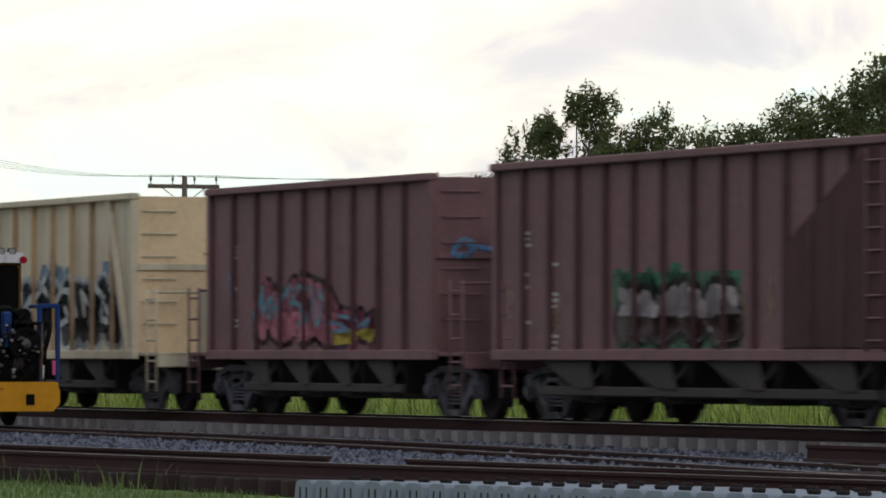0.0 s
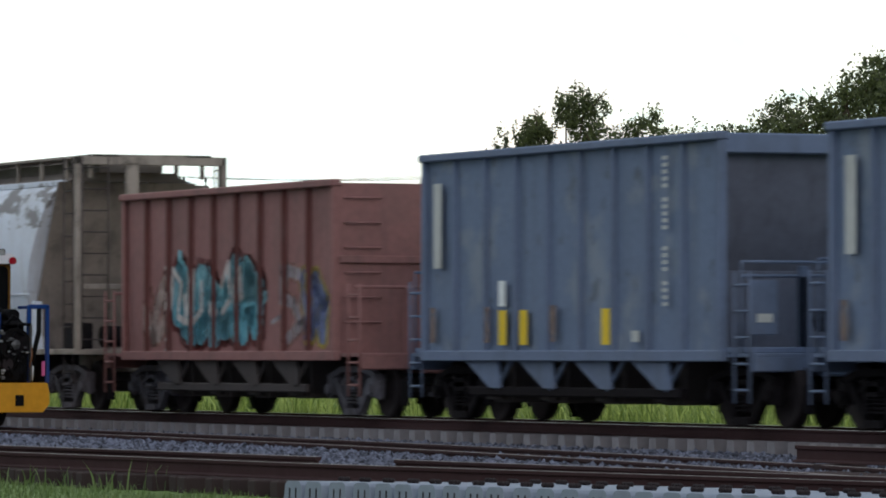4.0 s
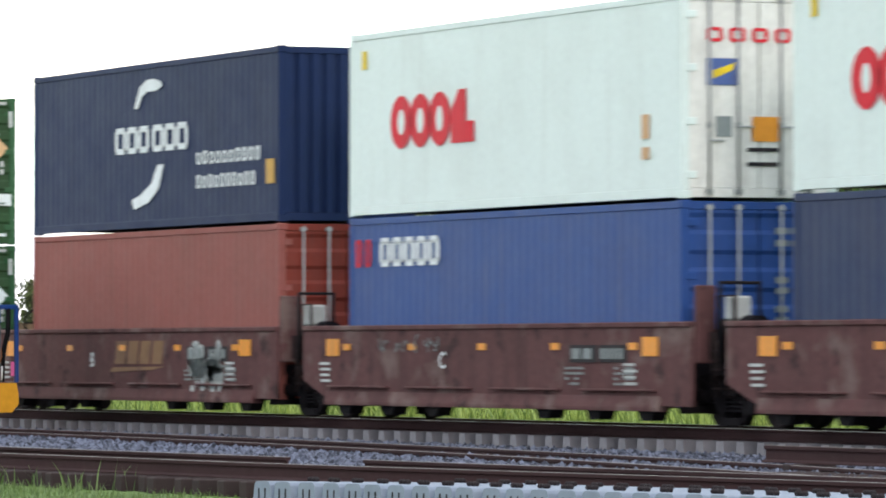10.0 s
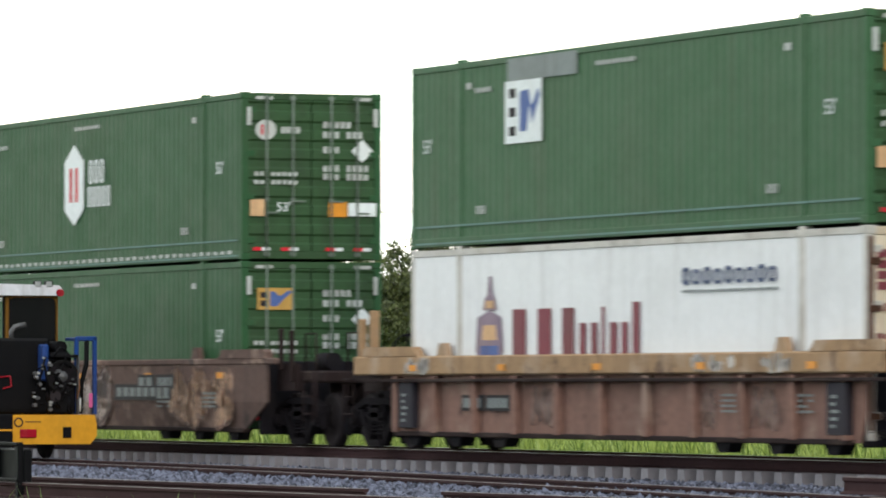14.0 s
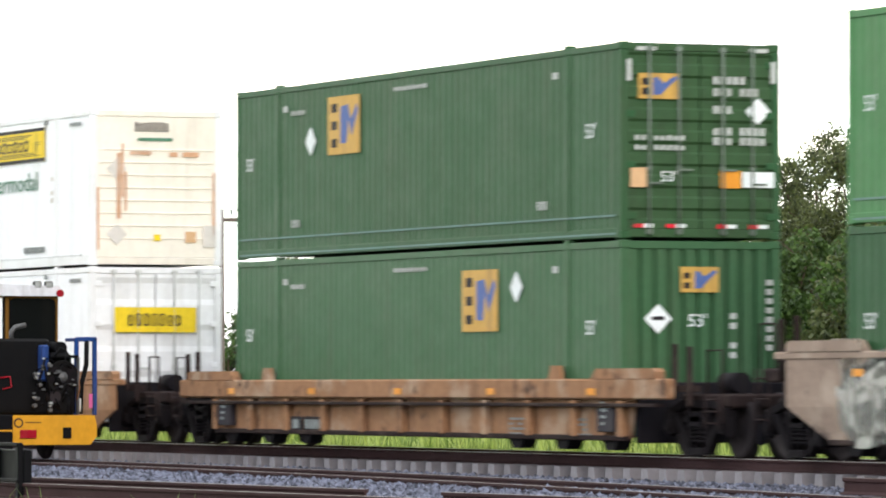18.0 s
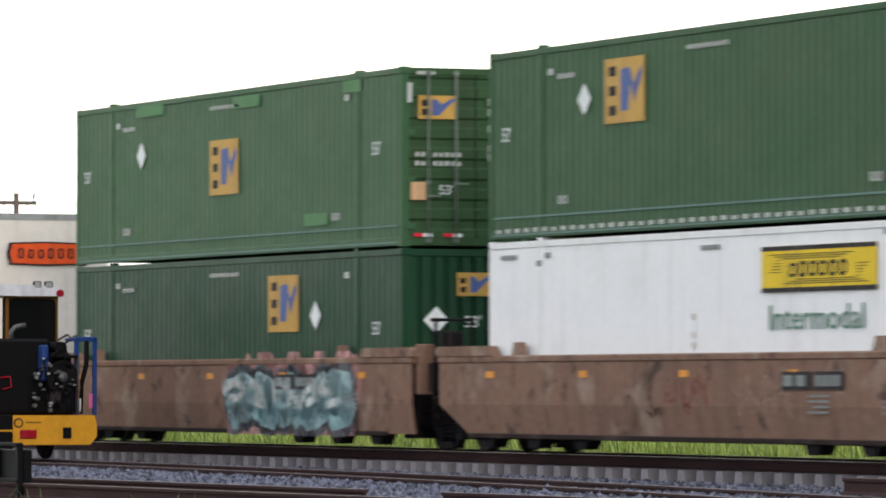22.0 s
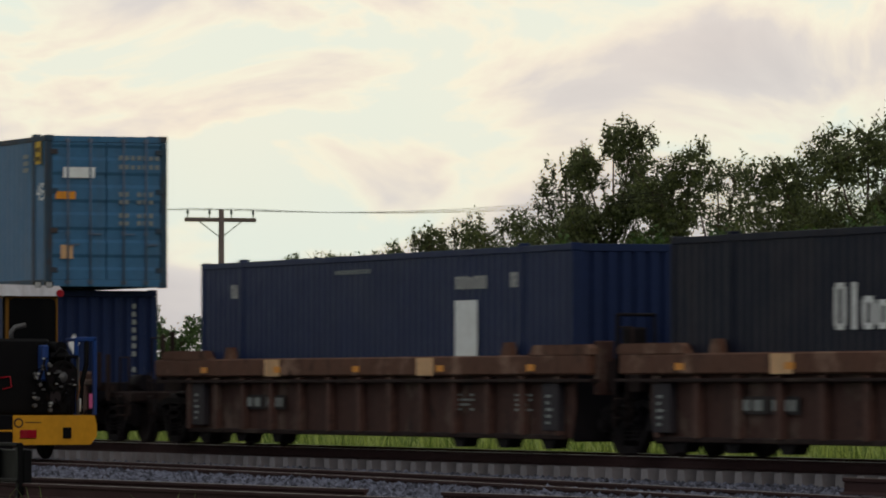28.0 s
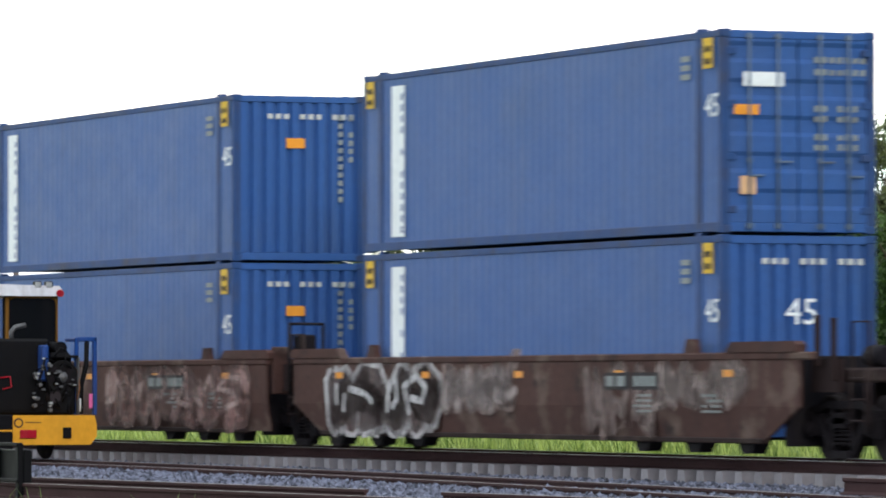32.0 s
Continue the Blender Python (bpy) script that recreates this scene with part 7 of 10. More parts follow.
def peeling(name, pale, bare):
    """White paint that has flaked to grey in ragged patches, mostly along the eaves and the foot of the shell."""
    m = paint(name, pale, 0.6, dirt=(0.25, 0.23, 0.22), wear=0.35, streak=0.3, grain=0.04, bump=0.05)
    nt = m.node_tree
    n, l = nt.nodes.new, nt.links.new
    b = nt.nodes["Principled BSDF"]
    src = b.inputs["Base Color"].links[0].from_socket
    co, sep = n("ShaderNodeTexCoord"), n("ShaderNodeSeparateXYZ")
    l(co.outputs["Object"], sep.inputs[0])
    mp, t1, inf = n("ShaderNodeMapping"), n("ShaderNodeTexNoise"), n("ShaderNodeObjectInfo")
    com0, mul0, add0 = n("ShaderNodeCombineXYZ"), n("ShaderNodeMath"), n("ShaderNodeVectorMath")
    mul0.operation, mul0.inputs[1].default_value = "MULTIPLY", 31.0
    l(inf.outputs["Random"], mul0.inputs[0]), l(mul0.outputs[0], com0.inputs[0]), l(co.outputs["Object"], add0.inputs[0]), l(com0.outputs[0], add0.inputs[1])
    mp.inputs["Rotation"].default_value = (0, 0.6, 0)
    mp.inputs["Scale"].default_value = (0.8, 1.0, 1.5)
    t1.inputs["Scale"].default_value, t1.inputs["Detail"].default_value, t1.inputs["Roughness"].default_value = 1.45, 7.0, 0.62
    l(add0.outputs[0], mp.inputs[0]), l(mp.outputs[0], t1.inputs["Vector"])
    band = n("ShaderNodeValToRGB")
    e = band.color_ramp.elements
    e[0].position, e[0].color = 0.0, (0.10, 0.10, 0.10, 1)
    e[1].position, e[1].color = 1.0, (0.13, 0.13, 0.13, 1)
    for pos, v in ((0.09, 0.10), (0.2, 0.05), (0.32, 0.0), (0.60, 0.02), (0.72, 0.13), (0.92, 0.22)):
        k = e.new(pos)
        k.color = (v, v, v, 1)
    zr = n("ShaderNodeMapRange")
    zr.inputs["From Min"].default_value, zr.inputs["From Max"].default_value = 1.36, 4.2
    l(sep.outputs["Z"], zr.inputs["Value"]), l(zr.outputs[0], band.inputs["Fac"])
    add, cut, mx = n("ShaderNodeMath"), n("ShaderNodeMapRange"), n("ShaderNodeMix")
    l(t1.outputs["Fac"], add.inputs[0]), l(band.outputs["Color"], add.inputs[1])
    cut.inputs["From Min"].default_value, cut.inputs["From Max"].default_value, cut.inputs["To Max"].default_value = 0.665, 0.725, 0.9
    l(add.outputs[0], cut.inputs["Value"])
    mx.data_type = "RGBA"
    mx.inputs["B"].default_value = (*bare, 1)
    l(cut.outputs[0], mx.inputs["Factor"]), l(src, mx.inputs["A"]), l(mx.outputs["Result"], b.inputs["Base Color"])
    return m


P["cov"] = peeling("flaked_hopper_paint", lin(206, 212, 226), lin(116, 112, 113))
HOP = "hopper cars of the train"


def funnel_geo(x, w, z0, z1, slot=0.35):
    """An outlet hopper that narrows downwards."""
    g = Geo()
    for s in (-1, 1):
        top = [(x - w / 2, s * 0.15, z1), (x + w / 2, s * 0.15, z1), (x + w / 2, s * 1.42, z1), (x - w / 2, s * 1.42, z1)]
        bot = [(x - w * slot / 2, s * 0.35, z0), (x + w * slot / 2, s * 0.35, z0), (x + w * slot / 2, s * 1.15, z0), (x - w * slot / 2, s * 1.15, z0)]
        g.add(top + bot, [(0, 1, 2, 3), (7, 6, 5, 4), (0, 4, 5, 1), (1, 5, 6, 2), (2, 6, 7, 3), (3, 7, 4, 0)])
    return g


def open_hopper(ql, qr, tf, tr, top, mat, label, ribs=9, style="plain", diag=False, half=6.85, half_front=None):
    """An open-top ribbed hopper car; body from ql to qr, truck centres tf and tr."""
    qc = (tf + tr) / 2
    car = thing("hopper_car", label, "hopper car", HOP)
    on_train(car, qc)
    m = P[mat]
    x0, x1 = ql - qc, qr - qc
    zb = 1.04
    hw = 1.56
    for s in (-1, 1):
        part("side_wall", Geo().box(x0 + 0.03, x1 - 0.03, *sorted((s * (hw - 0.12), s * (hw - 0.08))), zb, top - 0.05), P["hop_grey_wall"] if mat == "hop_grey" else m, car)
        part("top_chord", Geo().cbox(x0 - 0.04, x1 + 0.04, *sorted((s * (hw - 0.14), s * (hw + 0.05))), top - 0.12, top, 0.02), m, car)
        part("side_sill", Geo().cbox(x0 - 0.05, x1 + 0.05, *sorted((s * (hw - 0.12), s * (hw + 0.01))), zb - 0.12, zb + 0.04, 0.015), m, car)
        rg = shared(("hopper_rib", s, top, style), lambda: Geo().prism([(-0.05, s * (hw - 0.085)), (0.05, s * (hw - 0.085)), (0.036, s * hw), (-0.036, s * hw)], "z", zb, top - 0.1))
        for i in range(ribs + 1):
            xr = x0 + 0.08 + (x1 - x0 - 0.16) * i / ribs
            # where a rib colour is listed, ribs are darker than the panels
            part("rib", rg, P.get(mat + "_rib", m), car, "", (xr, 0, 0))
        if diag:
            for e, xa in ((-1, x0), (1, x1)):
                part("brace", Geo().prism([(xa - e * 0.2, zb), (xa - e * 0.35, zb), (xa - e * 1.35, top - 0.1), (xa - e * 1.2, top - 0.1)], "y", *sorted((s * (hw - 0.07), s * (hw + 0.02)))), m, car)
    car["rib_x"] = [x0 + 0.08 + (x1 - x0 - 0.16) * i / ribs for i in range(ribs + 1)]
    car["y_panel"], car["y_rib"] = -hw + 0.08, -hw
    for e, xa in ((-1, x0), (1, x1)):
        if style == "plain":
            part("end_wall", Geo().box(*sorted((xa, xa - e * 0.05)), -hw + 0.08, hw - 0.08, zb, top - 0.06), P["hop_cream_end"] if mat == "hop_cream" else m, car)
            for k in range(6):
                z = zb + 0.5 + k * 0.4
                part("grab_iron", Geo().path([(xa + e * 0.01, -1.35, z), (xa + e * 0.07, -1.35, z), (xa + e * 0.07, -0.75, z), (xa + e * 0.01, -0.75, z)], 0.016), m, car)
            part("end_rib", Geo().cbox(*sorted((xa, xa + e * 0.06)), -hw + 0.1, hw - 0.1, zb + 1.45, zb + 1.57, 0.01), m, car)
        else:
            part("slope_sheet", Geo().prism([(xa - e * 0.16, top - 0.2), (xa - e * 0.22, top - 0.2), (xa - e * 0.95, zb + 1.1), (xa - e * 0.88, zb + 1.1)], "y", -hw + 0.15, hw - 0.15), P["slope_dark"], car)
            part("equipment_shelf", Geo().cbox(*sorted((xa - e * 0.95, xa + e * 0.55)), -hw + 0.1, hw - 0.1, zb + 0.0, zb + 0.08, 0.01), m, car)
            part("valve_gear", Geo().rod((xa + e * 0.3, -0.2, zb + 0.45), (xa + e * 0.3, 0.7, zb + 0.45), 0.16, 10), P["truck"], car)
            part("sign_plate", Geo().cbox(*sorted((xa + e * 0.46, xa + e * 0.49)), -1.3, -0.9, zb + 0.25, zb + 1.0, 0.01), m, car)
            part("number_bar", Geo().box(*sorted((xa + e * 0.492, xa + e * 0.498)), -1.22, -0.98, zb + 0.42, zb + 0.54), P["d_dim"], car)
            part("brace_post", Geo().cbox(*sorted((xa + e * 0.4, xa + e * 0.5)), -0.55, -0.42, zb, zb + 1.2, 0.01), m, car)
            part("end_beam", Geo().cbox(*sorted((xa, xa - e * 0.14)), -hw + 0.06, hw - 0.06, top - 0.30, top - 0.02, 0.02), m, car)
            part("end_screen", Geo().cbox(*sorted((xa - e * 0.80, xa - e * 0.88)), -hw + 0.1, hw - 0.1, zb, zb + 1.15, 0.015), P["slope_dark"], car)
            part("end_rail", Geo().path([(xa + e * 0.5, -hw + 0.1, zb), (xa + e * 0.5, -hw + 0.1, zb + 1.25), (xa + e * 0.5, hw - 0.1, zb + 1.25), (xa + e * 0.5, hw - 0.1, zb)], 0.025), m, car)
        xe = e * (half_front if e > 0 and half_front else half)
        part("end_sill", Geo().cbox(*sorted((xa - e * 0.5, xe - e * 0.75)), -0.4, 0.4, 0.72, 1.02, 0.03).cbox(*sorted((xe - e * 0.9, xe - e * 0.75)), -1.45, 1.45, 0.78, 1.0, 0.02), m, car)
        part("end_floor", Geo().cbox(*sorted((xa, xe - e * 0.75)), -1.45, 1.45, 0.98, 1.04, 0.01), m, car)
        part("coupler", coupler_geo(xe - e * 0.8, e), P["truck"], car)
        for s in (-1, 1):
            part("end_ladder", ladder_geo(xe - e * 1.3, xe - e * 0.82, s * 1.47, 0.35, 2.15, 5, 0.022), m, car)
        part("end_post", Geo().cbox(*sorted((xe - e * 1.25, xe - e * 1.1)), -0.55, -0.42, 1.0, 2.1, 0.01).rod((xe - e * 1.18, -1.4, 2.1), (xe - e * 1.18, 1.4, 2.1), 0.025), m, car)
        part("corner_angle", Geo().cbox(*sorted((xa + e * 0.02, xa - e * 0.12)), -hw - 0.005, -hw + 0.12, zb, top - 0.04, 0.012), m, car)
    n = 4
    span = (x1 - x0) - 2.6
    for i in range(n):
        part("outlet_hopper", funnel_geo(x0 + 1.3 + span * (i + 0.5) / n, span / n, 0.36, zb), P["funnel"], car)
        xc, wf = x0 + 1.3 + span * (i + 0.5) / n, span / n
        part("outlet_gate", Geo().cbox(-0.34, 0.34, -1.2, 1.2, 0.30, 0.40, 0.02).rod((-0.3, -1.3, 0.38), (0.3, -1.3, 0.38), 0.04), P["funnel"], car, "", (xc, 0, 0))
        fm = P["funnel"] if style == "plain" else m
        part("funnel_plate", Geo().prism([(xc - wf * 0.46, zb - 0.06), (xc + wf * 0.22, zb - 0.06), (xc + wf * 0.26, 0.52), (xc + wf * 0.06, 0.52)], "y", -1.47, -1.43), fm, car)
        part("funnel_brace", Geo().rod((xc + wf * 0.44, -1.42, zb - 0.08), (xc + wf * 0.16, -1.42, 0.5), 0.035, 6), fm, car)
    part("lower_sill", Geo().cbox(x0 + 1.5, x1 - 1.5, -1.44, -1.34, 0.40, 0.54, 0.02), P["funnel"] if style == "plain" else P["truck"], car)
    part("centre_sill", Geo().cbox(x0 - 0.5, x1 + 0.5, -0.24, 0.24, 0.66, 1.0, 0.02), P["black"], car)
    part("load", Geo().prism([(x0 + 1.3, zb + 1.2), (x1 - 1.3, zb + 1.2), (x1 - 1.6, top - 0.5), (x0 + 1.6, top - 0.5)], "y", -hw + 0.14, hw - 0.14), P["funnel"], car)
    for q in (tf, tr):
        truck(car, q - qc, "truck_dusty" if style == "plain" else "truck")
    car["x0"], car["x1"], car["zb"], car["top"] = x0, x1, zb, top
    g = Geo()
    rnd = random.Random(int(ql))
    for xx in ((x0 + 1.0, x0 + 2.0) if style == "plain" else (x0 + 0.5,)):
        for r in range(3):
            if style == "plain":
                z = zb + 1.75 - 0.62 * r - 0.3 * (xx > x0 + 1.5)
                for j in range(3):
                    if rnd.random() < 0.7:
                        g.box(xx, xx + 0.16 + 0.12 * rnd.random(), -hw + 0.068, -hw + 0.076, z - 0.09 * j, z - 0.09 * j + 0.05)
    tagged(part("stencil", g if g.v else Geo().box(x0 + 0.5, x0 + 0.8, -hw - 0.012, -hw - 0.004, zb + 1.3, zb + 2.6), P["d_dim"], car), kind="stuff")
    return car


def covered_hopper(tf, tr, label, mat="cov", stains=True, seed=0):
    """A covered hopper with bowed sides, roof walk and open ends."""
    qc = (tf + tr) / 2
    car = thing("covered_hopper_car", label, "hopper car", HOP)
    on_train(car, qc)
    m, me = P[mat], P["cov_end" if stains else "cov_end_pale"]
    half = 6.42
    zs = [1.36, 1.75, 2.2, 2.7, 3.2, 3.7, 4.0, 4.2]
    ys = [1.16, 1.40, 1.55, 1.59, 1.565, 1.49, 1.36, 1.16]
    xs = [3.55, 3.72, 3.92, 4.16, 4.44, 4.74, 4.9, 5.0]

    def shell():
        g = Geo()
        n = 14
        for s in (-1, 1):
            vs, fs = [], []
            for z, y, x in zip(zs, ys, xs):
                for i in range(n + 1):
                    vs.append((-x + 2 * x * i / n, s * y, z))
            for r in range(len(zs) - 1):
                for i in range(n):
                    a = r * (n + 1) + i
                    fs.append((a, a + 1, a + n + 2, a + n + 1))
            g.add(vs, fs, True)
        k = len(zs)
        for e in (-1, 1):
            vs = [(e * x, -y, z) for z, y, x in zip(zs, ys, xs)] + [(e * x, y, z) for z, y, x in zip(zs, ys, xs)]
            g.add(vs, [(i, i + 1, k + i + 1, k + i) for i in range(k - 1)])
        return g
    part("body_shell", shared(("body_shell",), shell), m, car)
    part("roof", shared(("hopper_roof",), lambda: Geo().prism([(-1.17, 4.19), (1.17, 4.19), (0.9, 4.36), (-0.9, 4.36)], "x", -5.15, 5.15)), P["cov_roof"], car)
    part("roof_walk", shared(("roof_walk",), lambda: Geo().cbox(-half, half, -1.16, -0.62, 4.60, 4.65, 0.008).cbox(-half, half, 0.62, 1.16, 4.60, 4.65, 0.008).cbox(-half, -half + 0.6, -1.16, 1.16, 4.60, 4.65, 0.008).cbox(half - 0.6, half, -1.16, 1.16, 4.60, 4.65, 0.008)), me, car)
    for i in range(10):
        for s in (-1, 1):
            part("walk_bracket", shared(("walk_bracket", s), lambda: Geo().cbox(-0.05, 0.05, s * 1.08 - 0.03, s * 1.08 + 0.03, 4.22, 4.60, 0.006)), me, car, "", (-half + 0.3 + (2 * half - 0.6) * i / 9, 0, 0))
    part("hatch_coaming", shared(("hatch_coaming",), lambda: Geo().cbox(-5.3, 5.3, -0.62, 0.62, 4.34, 4.585, 0.02)), P["cov_roof"], car)
    for i in range(4):
        part("hatch", shared(("hatch",), lambda: Geo().cbox(-0.95, 0.95, -0.45, 0.45, 4.585, 4.66, 0.03)), P["cov_roof"], car, "", (-3.6 + 2.4 * i, 0, 0))
    for s in (-1, 1):
        part("side_sill", shared(("cov_sill", s), lambda: Geo().cbox(-4.35, 4.35, *sorted((s * 1.36, s * 1.53)), 1.06, 1.36, 0.02)), m, car)
        part("eave", shared(("eave", s), lambda: Geo().cbox(-5.05, 5.05, *sorted((s * 1.18, s * 1.26)), 4.12, 4.22, 0.01)), m, car)
        part("seam", shared(("seam", s), lambda: Geo().cbox(-4.05, 4.05, *sorted((s * 1.53, s * 1.548)), 2.12, 2.15, 0.003)), m, car)
    for e in (-1, 1):
        part("slope_sheet", shared(("cov_slope", e), lambda: Geo().prism([(e * 5.02, 4.18), (e * 5.12, 4.18), (e * 4.98, 3.95), (e * 4.24, 2.65), (e * 3.66, 1.36), (e * 3.58, 1.12), (e * 3.4, 1.12)], "y", -1.33, 1.33)), P["cov_slope" if stains else "cov_end_pale"], car)
        part("end_frame", shared(("cov_frame", e), lambda: Geo().cbox(*sorted((e * half, e * (half - 0.24))), -1.45, -1.36, 1.1, 4.62, 0.01).cbox(*sorted((e * half, e * (half - 0.24))), 1.36, 1.45, 1.1, 4.62, 0.01).cbox(*sorted((e * half, e * (half - 0.08))), -0.5, -0.25, 1.1, 4.5, 0.01).cbox(*sorted((e * half, e * (half - 0.1))), -1.45, 1.45, 4.46, 4.62, 0.01).cbox(*sorted((e * half, e * (half - 0.08))), -1.4, 1.4, 2.2, 2.3, 0.01)), me, car)
        for s in (-1, 1):
            part("side_post", shared(("cov_post", e, s), lambda: Geo().cbox(*sorted((e * 4.22, e * 4.38)), *sorted((s * 1.40, s * 1.55)), 1.06, 2.0, 0.015)), m, car)
            part("end_ladder", shared(("cov_ladder", e, s), lambda: ladder_geo(e * 5.75, e * 6.25, s * 1.46, 0.5, 4.6, 10, 0.014)), P["funnel"], car)
        part("end_ladder", shared(("cov_end_ladder", e), lambda: ladder_geo(-1.35, -0.85, e * (half + 0.02), 1.1, 4.6, 9, 0.014, "y")), P["funnel"], car)
        part("end_platform", shared(("cov_platform", e), lambda: Geo().cbox(*sorted((e * 3.6, e * half)), -1.5, 1.5, 1.02, 1.12, 0.01).cbox(*sorted((e * 3.4, e * (half + 0.1))), -0.35, 0.35, 0.7, 1.02, 0.03)), me, car)
        part("brake_gear", shared(("cov_gear", e), lambda: Geo().rod((e * 5.4, -0.6, 1.35), (e * 5.4, 0.6, 1.35), 0.2, 12).cbox(*sorted((e * 5.0, e * 5.5)), -1.2, -0.8, 1.12, 1.6, 0.03)), P["black"], car)
        part("coupler", shared(("cov_coupler", e), lambda: coupler_geo(e * (half - 0.05), e)), P["truck"], car)
    for i, x in enumerate((-1.9, 0.55)):
        part("outlet_hopper", funnel_geo(x + 0.65, 2.5, 0.42, 1.36, 0.3), P["cov_funnel"], car)
        part("outlet_gate", Geo().cbox(x + 0.2, x + 1.1, -0.8, 0.8, 0.30, 0.42, 0.03).rod((x + 0.3, -0.95, 0.36), (x + 1.0, -0.95, 0.36), 0.05), P["well_rust"], car)
    part("centre_sill", shared(("cov_centre",), lambda: Geo().cbox(-5.2, 5.2, -0.24, 0.24, 0.7, 1.02, 0.02)), P["black"], car)
    for q in (tf, tr):
        truck(car, q - qc, "truck_grime")
    rnd = random.Random(seed)

    def ysurf(z):
        return -float(np.interp(z, zs, ys)) - 0.006
    for k in range(5 if stains else 0):
        xx = -3.3 + 1.35 * k + 0.3 * rnd.random()
        g = Geo()
        vs = [(xx - 0.07 * i + (0.13 if j else 0.0), ysurf(1.5 + 0.09 * i) - 0.003, 1.5 + 0.09 * i) for i in range(6) for j in (0, 1)]
        g.add(vs, [(2 * i, 2 * i + 1, 2 * i + 3, 2 * i + 2) for i in range(5)])
        part("rust_run", g, P["rust_run"], car)
    if not stains:
        graffiti(car, -1.60, -1.5, 1.1, 1.55, 2.25, [spray((62, 58, 62))], 77, 6, weight=0.075)
    g = Geo()
    for xx, z, w in ((-3.3, 2.95, 0.45), (-3.3, 2.55, 0.45), (-2.2, 2.7, 0.2), (-2.2, 2.6, 0.2)):
        y = ysurf(z) - 0.004
        for j in range(3):
            g.box(xx + j * w / 3, xx + j * w / 3 + w * 0.25, y - 0.004, y + 0.003, z, z + 0.16)
    tagged(part("stencil", g, P["d_grey"], car), kind="stuff")
    return car


def train_hoppers():
    c = open_hopper(235.4, 249.3, 246.5, 236.6, 3.88, "hop_brown", "brown ribbed open hopper car with a green-edged tag", 14, half_front=8.6)
    piece(c, -1.6, 2.1, 1.1, 2.05, 4, spray((206, 196, 202)), spray((38, 28, 32)), spray((58, 120, 92)), spray((70, 46, 44)), None, 71, box=True)
    # the open end bay: its shade drawn as a flat dark sheet, behind a ladder
    part("end_bay", Geo().prism([(3.75, 2.45), (6.3, 3.74), (7.55, 3.74), (7.55, 1.1), (3.75, 1.1)], "y", -1.574, -1.562), P["bay_shade"], c, "flat dark sheet drawn as the shade in the open end bay")
    part("bay_ladder", ladder_geo(6.3, 6.8, -1.60, 1.04, 3.7, 9, 0.018), P["hop_brown"], c)
    for x in (4.6, 5.6):
        part("bay_post", Geo().cbox(x - 0.05, x + 0.05, -1.60, -1.575, 1.1, 2.8, 0.01), P["hop_brown_rib"], c)
    for u, v in ((0.4, 1.5), (0.9, 1.6), (2.1, 1.35), (8.4, 1.3), (9.3, 1.5)):
        part("faded_patch", Geo().box(c["x0"] + u, c["x0"] + u + 0.2, -1.488, -1.483, v, v + 0.55), spray((150, 122, 112)), c)
    c = open_hopper(223.1, 232.95, 232.7, 223.3, 3.82, "hop_brown", "brown ribbed open hopper car with pink graffiti", 9)
    piece(c, -2.5, 0.75, 1.1, 2.3, 4, spray((190, 116, 138)), spray((52, 36, 40)), None, spray((206, 132, 150)), spray((110, 168, 186)), 72)
    piece(c, 0.6, 2.6, 1.1, 1.75, 2, spray((150, 74, 98)), spray((70, 44, 70)), None, spray((188, 170, 70)), spray((112, 150, 184)), 78)
    part("faded_patch", Geo().box(c["x0"] + 0.85, c["x0"] + 1.2, -1.488, -1.483, 2.0, 2.4), spray((104, 140, 176)), c)
    g, xa = Geo(), c["x1"] + 0.07
    for a, b in (((-1.0, 2.72), (0.9, 2.36)), ((-0.15, 3.42), (0.1, 3.1)), ((0.1, 3.1), (0.75, 3.0)), ((0.75, 3.0), (0.45, 2.72)), ((0.45, 2.72), (1.1, 2.62)), ((-0.2, 3.2), (0.35, 2.9)), ((0.3, 3.2), (0.95, 2.8)),
                 ((-1.2, 2.62), (-1.05, 2.80)), ((-1.05, 2.80), (-0.85, 2.74)), ((-0.85, 2.74), (-0.9, 2.56)), ((-0.9, 2.56), (-1.15, 2.52)), ((-1.15, 2.52), (-1.2, 2.62)), ((0.9, 2.36), (1.2, 2.2))):
        g.rod((xa, a[0], a[1]), (xa, b[0], b[1]), 0.05, 6)
    g.v = [(xa + (x - xa) * 0.06, y, z) for x, y, z in g.v]
    tagged(part("graffiti", g, spray((110, 160, 206)), c, "pale blue sprayed tag"), kind="stuff")
    c = open_hopper(209.4, 219.3, 219.0, 209.6, 3.86, "hop_cream", "cream ribbed open hopper car with black and white graffiti", 9, diag=True)
    piece(c, -2.4, 4.1, 1.08, 2.42, 6, spray((40, 42, 54)), spray((206, 212, 218)), spray((104, 136, 170)), None, spray((214, 218, 222)), 73, weight=0.25)
    piece(c, -4.3, -2.6, 1.2, 2.0, 2, spray((150, 158, 170)), spray((176, 170, 158)), None, None, None, 79, weight=0.08)
    g, xa = Geo(), c["x1"] + 0.01
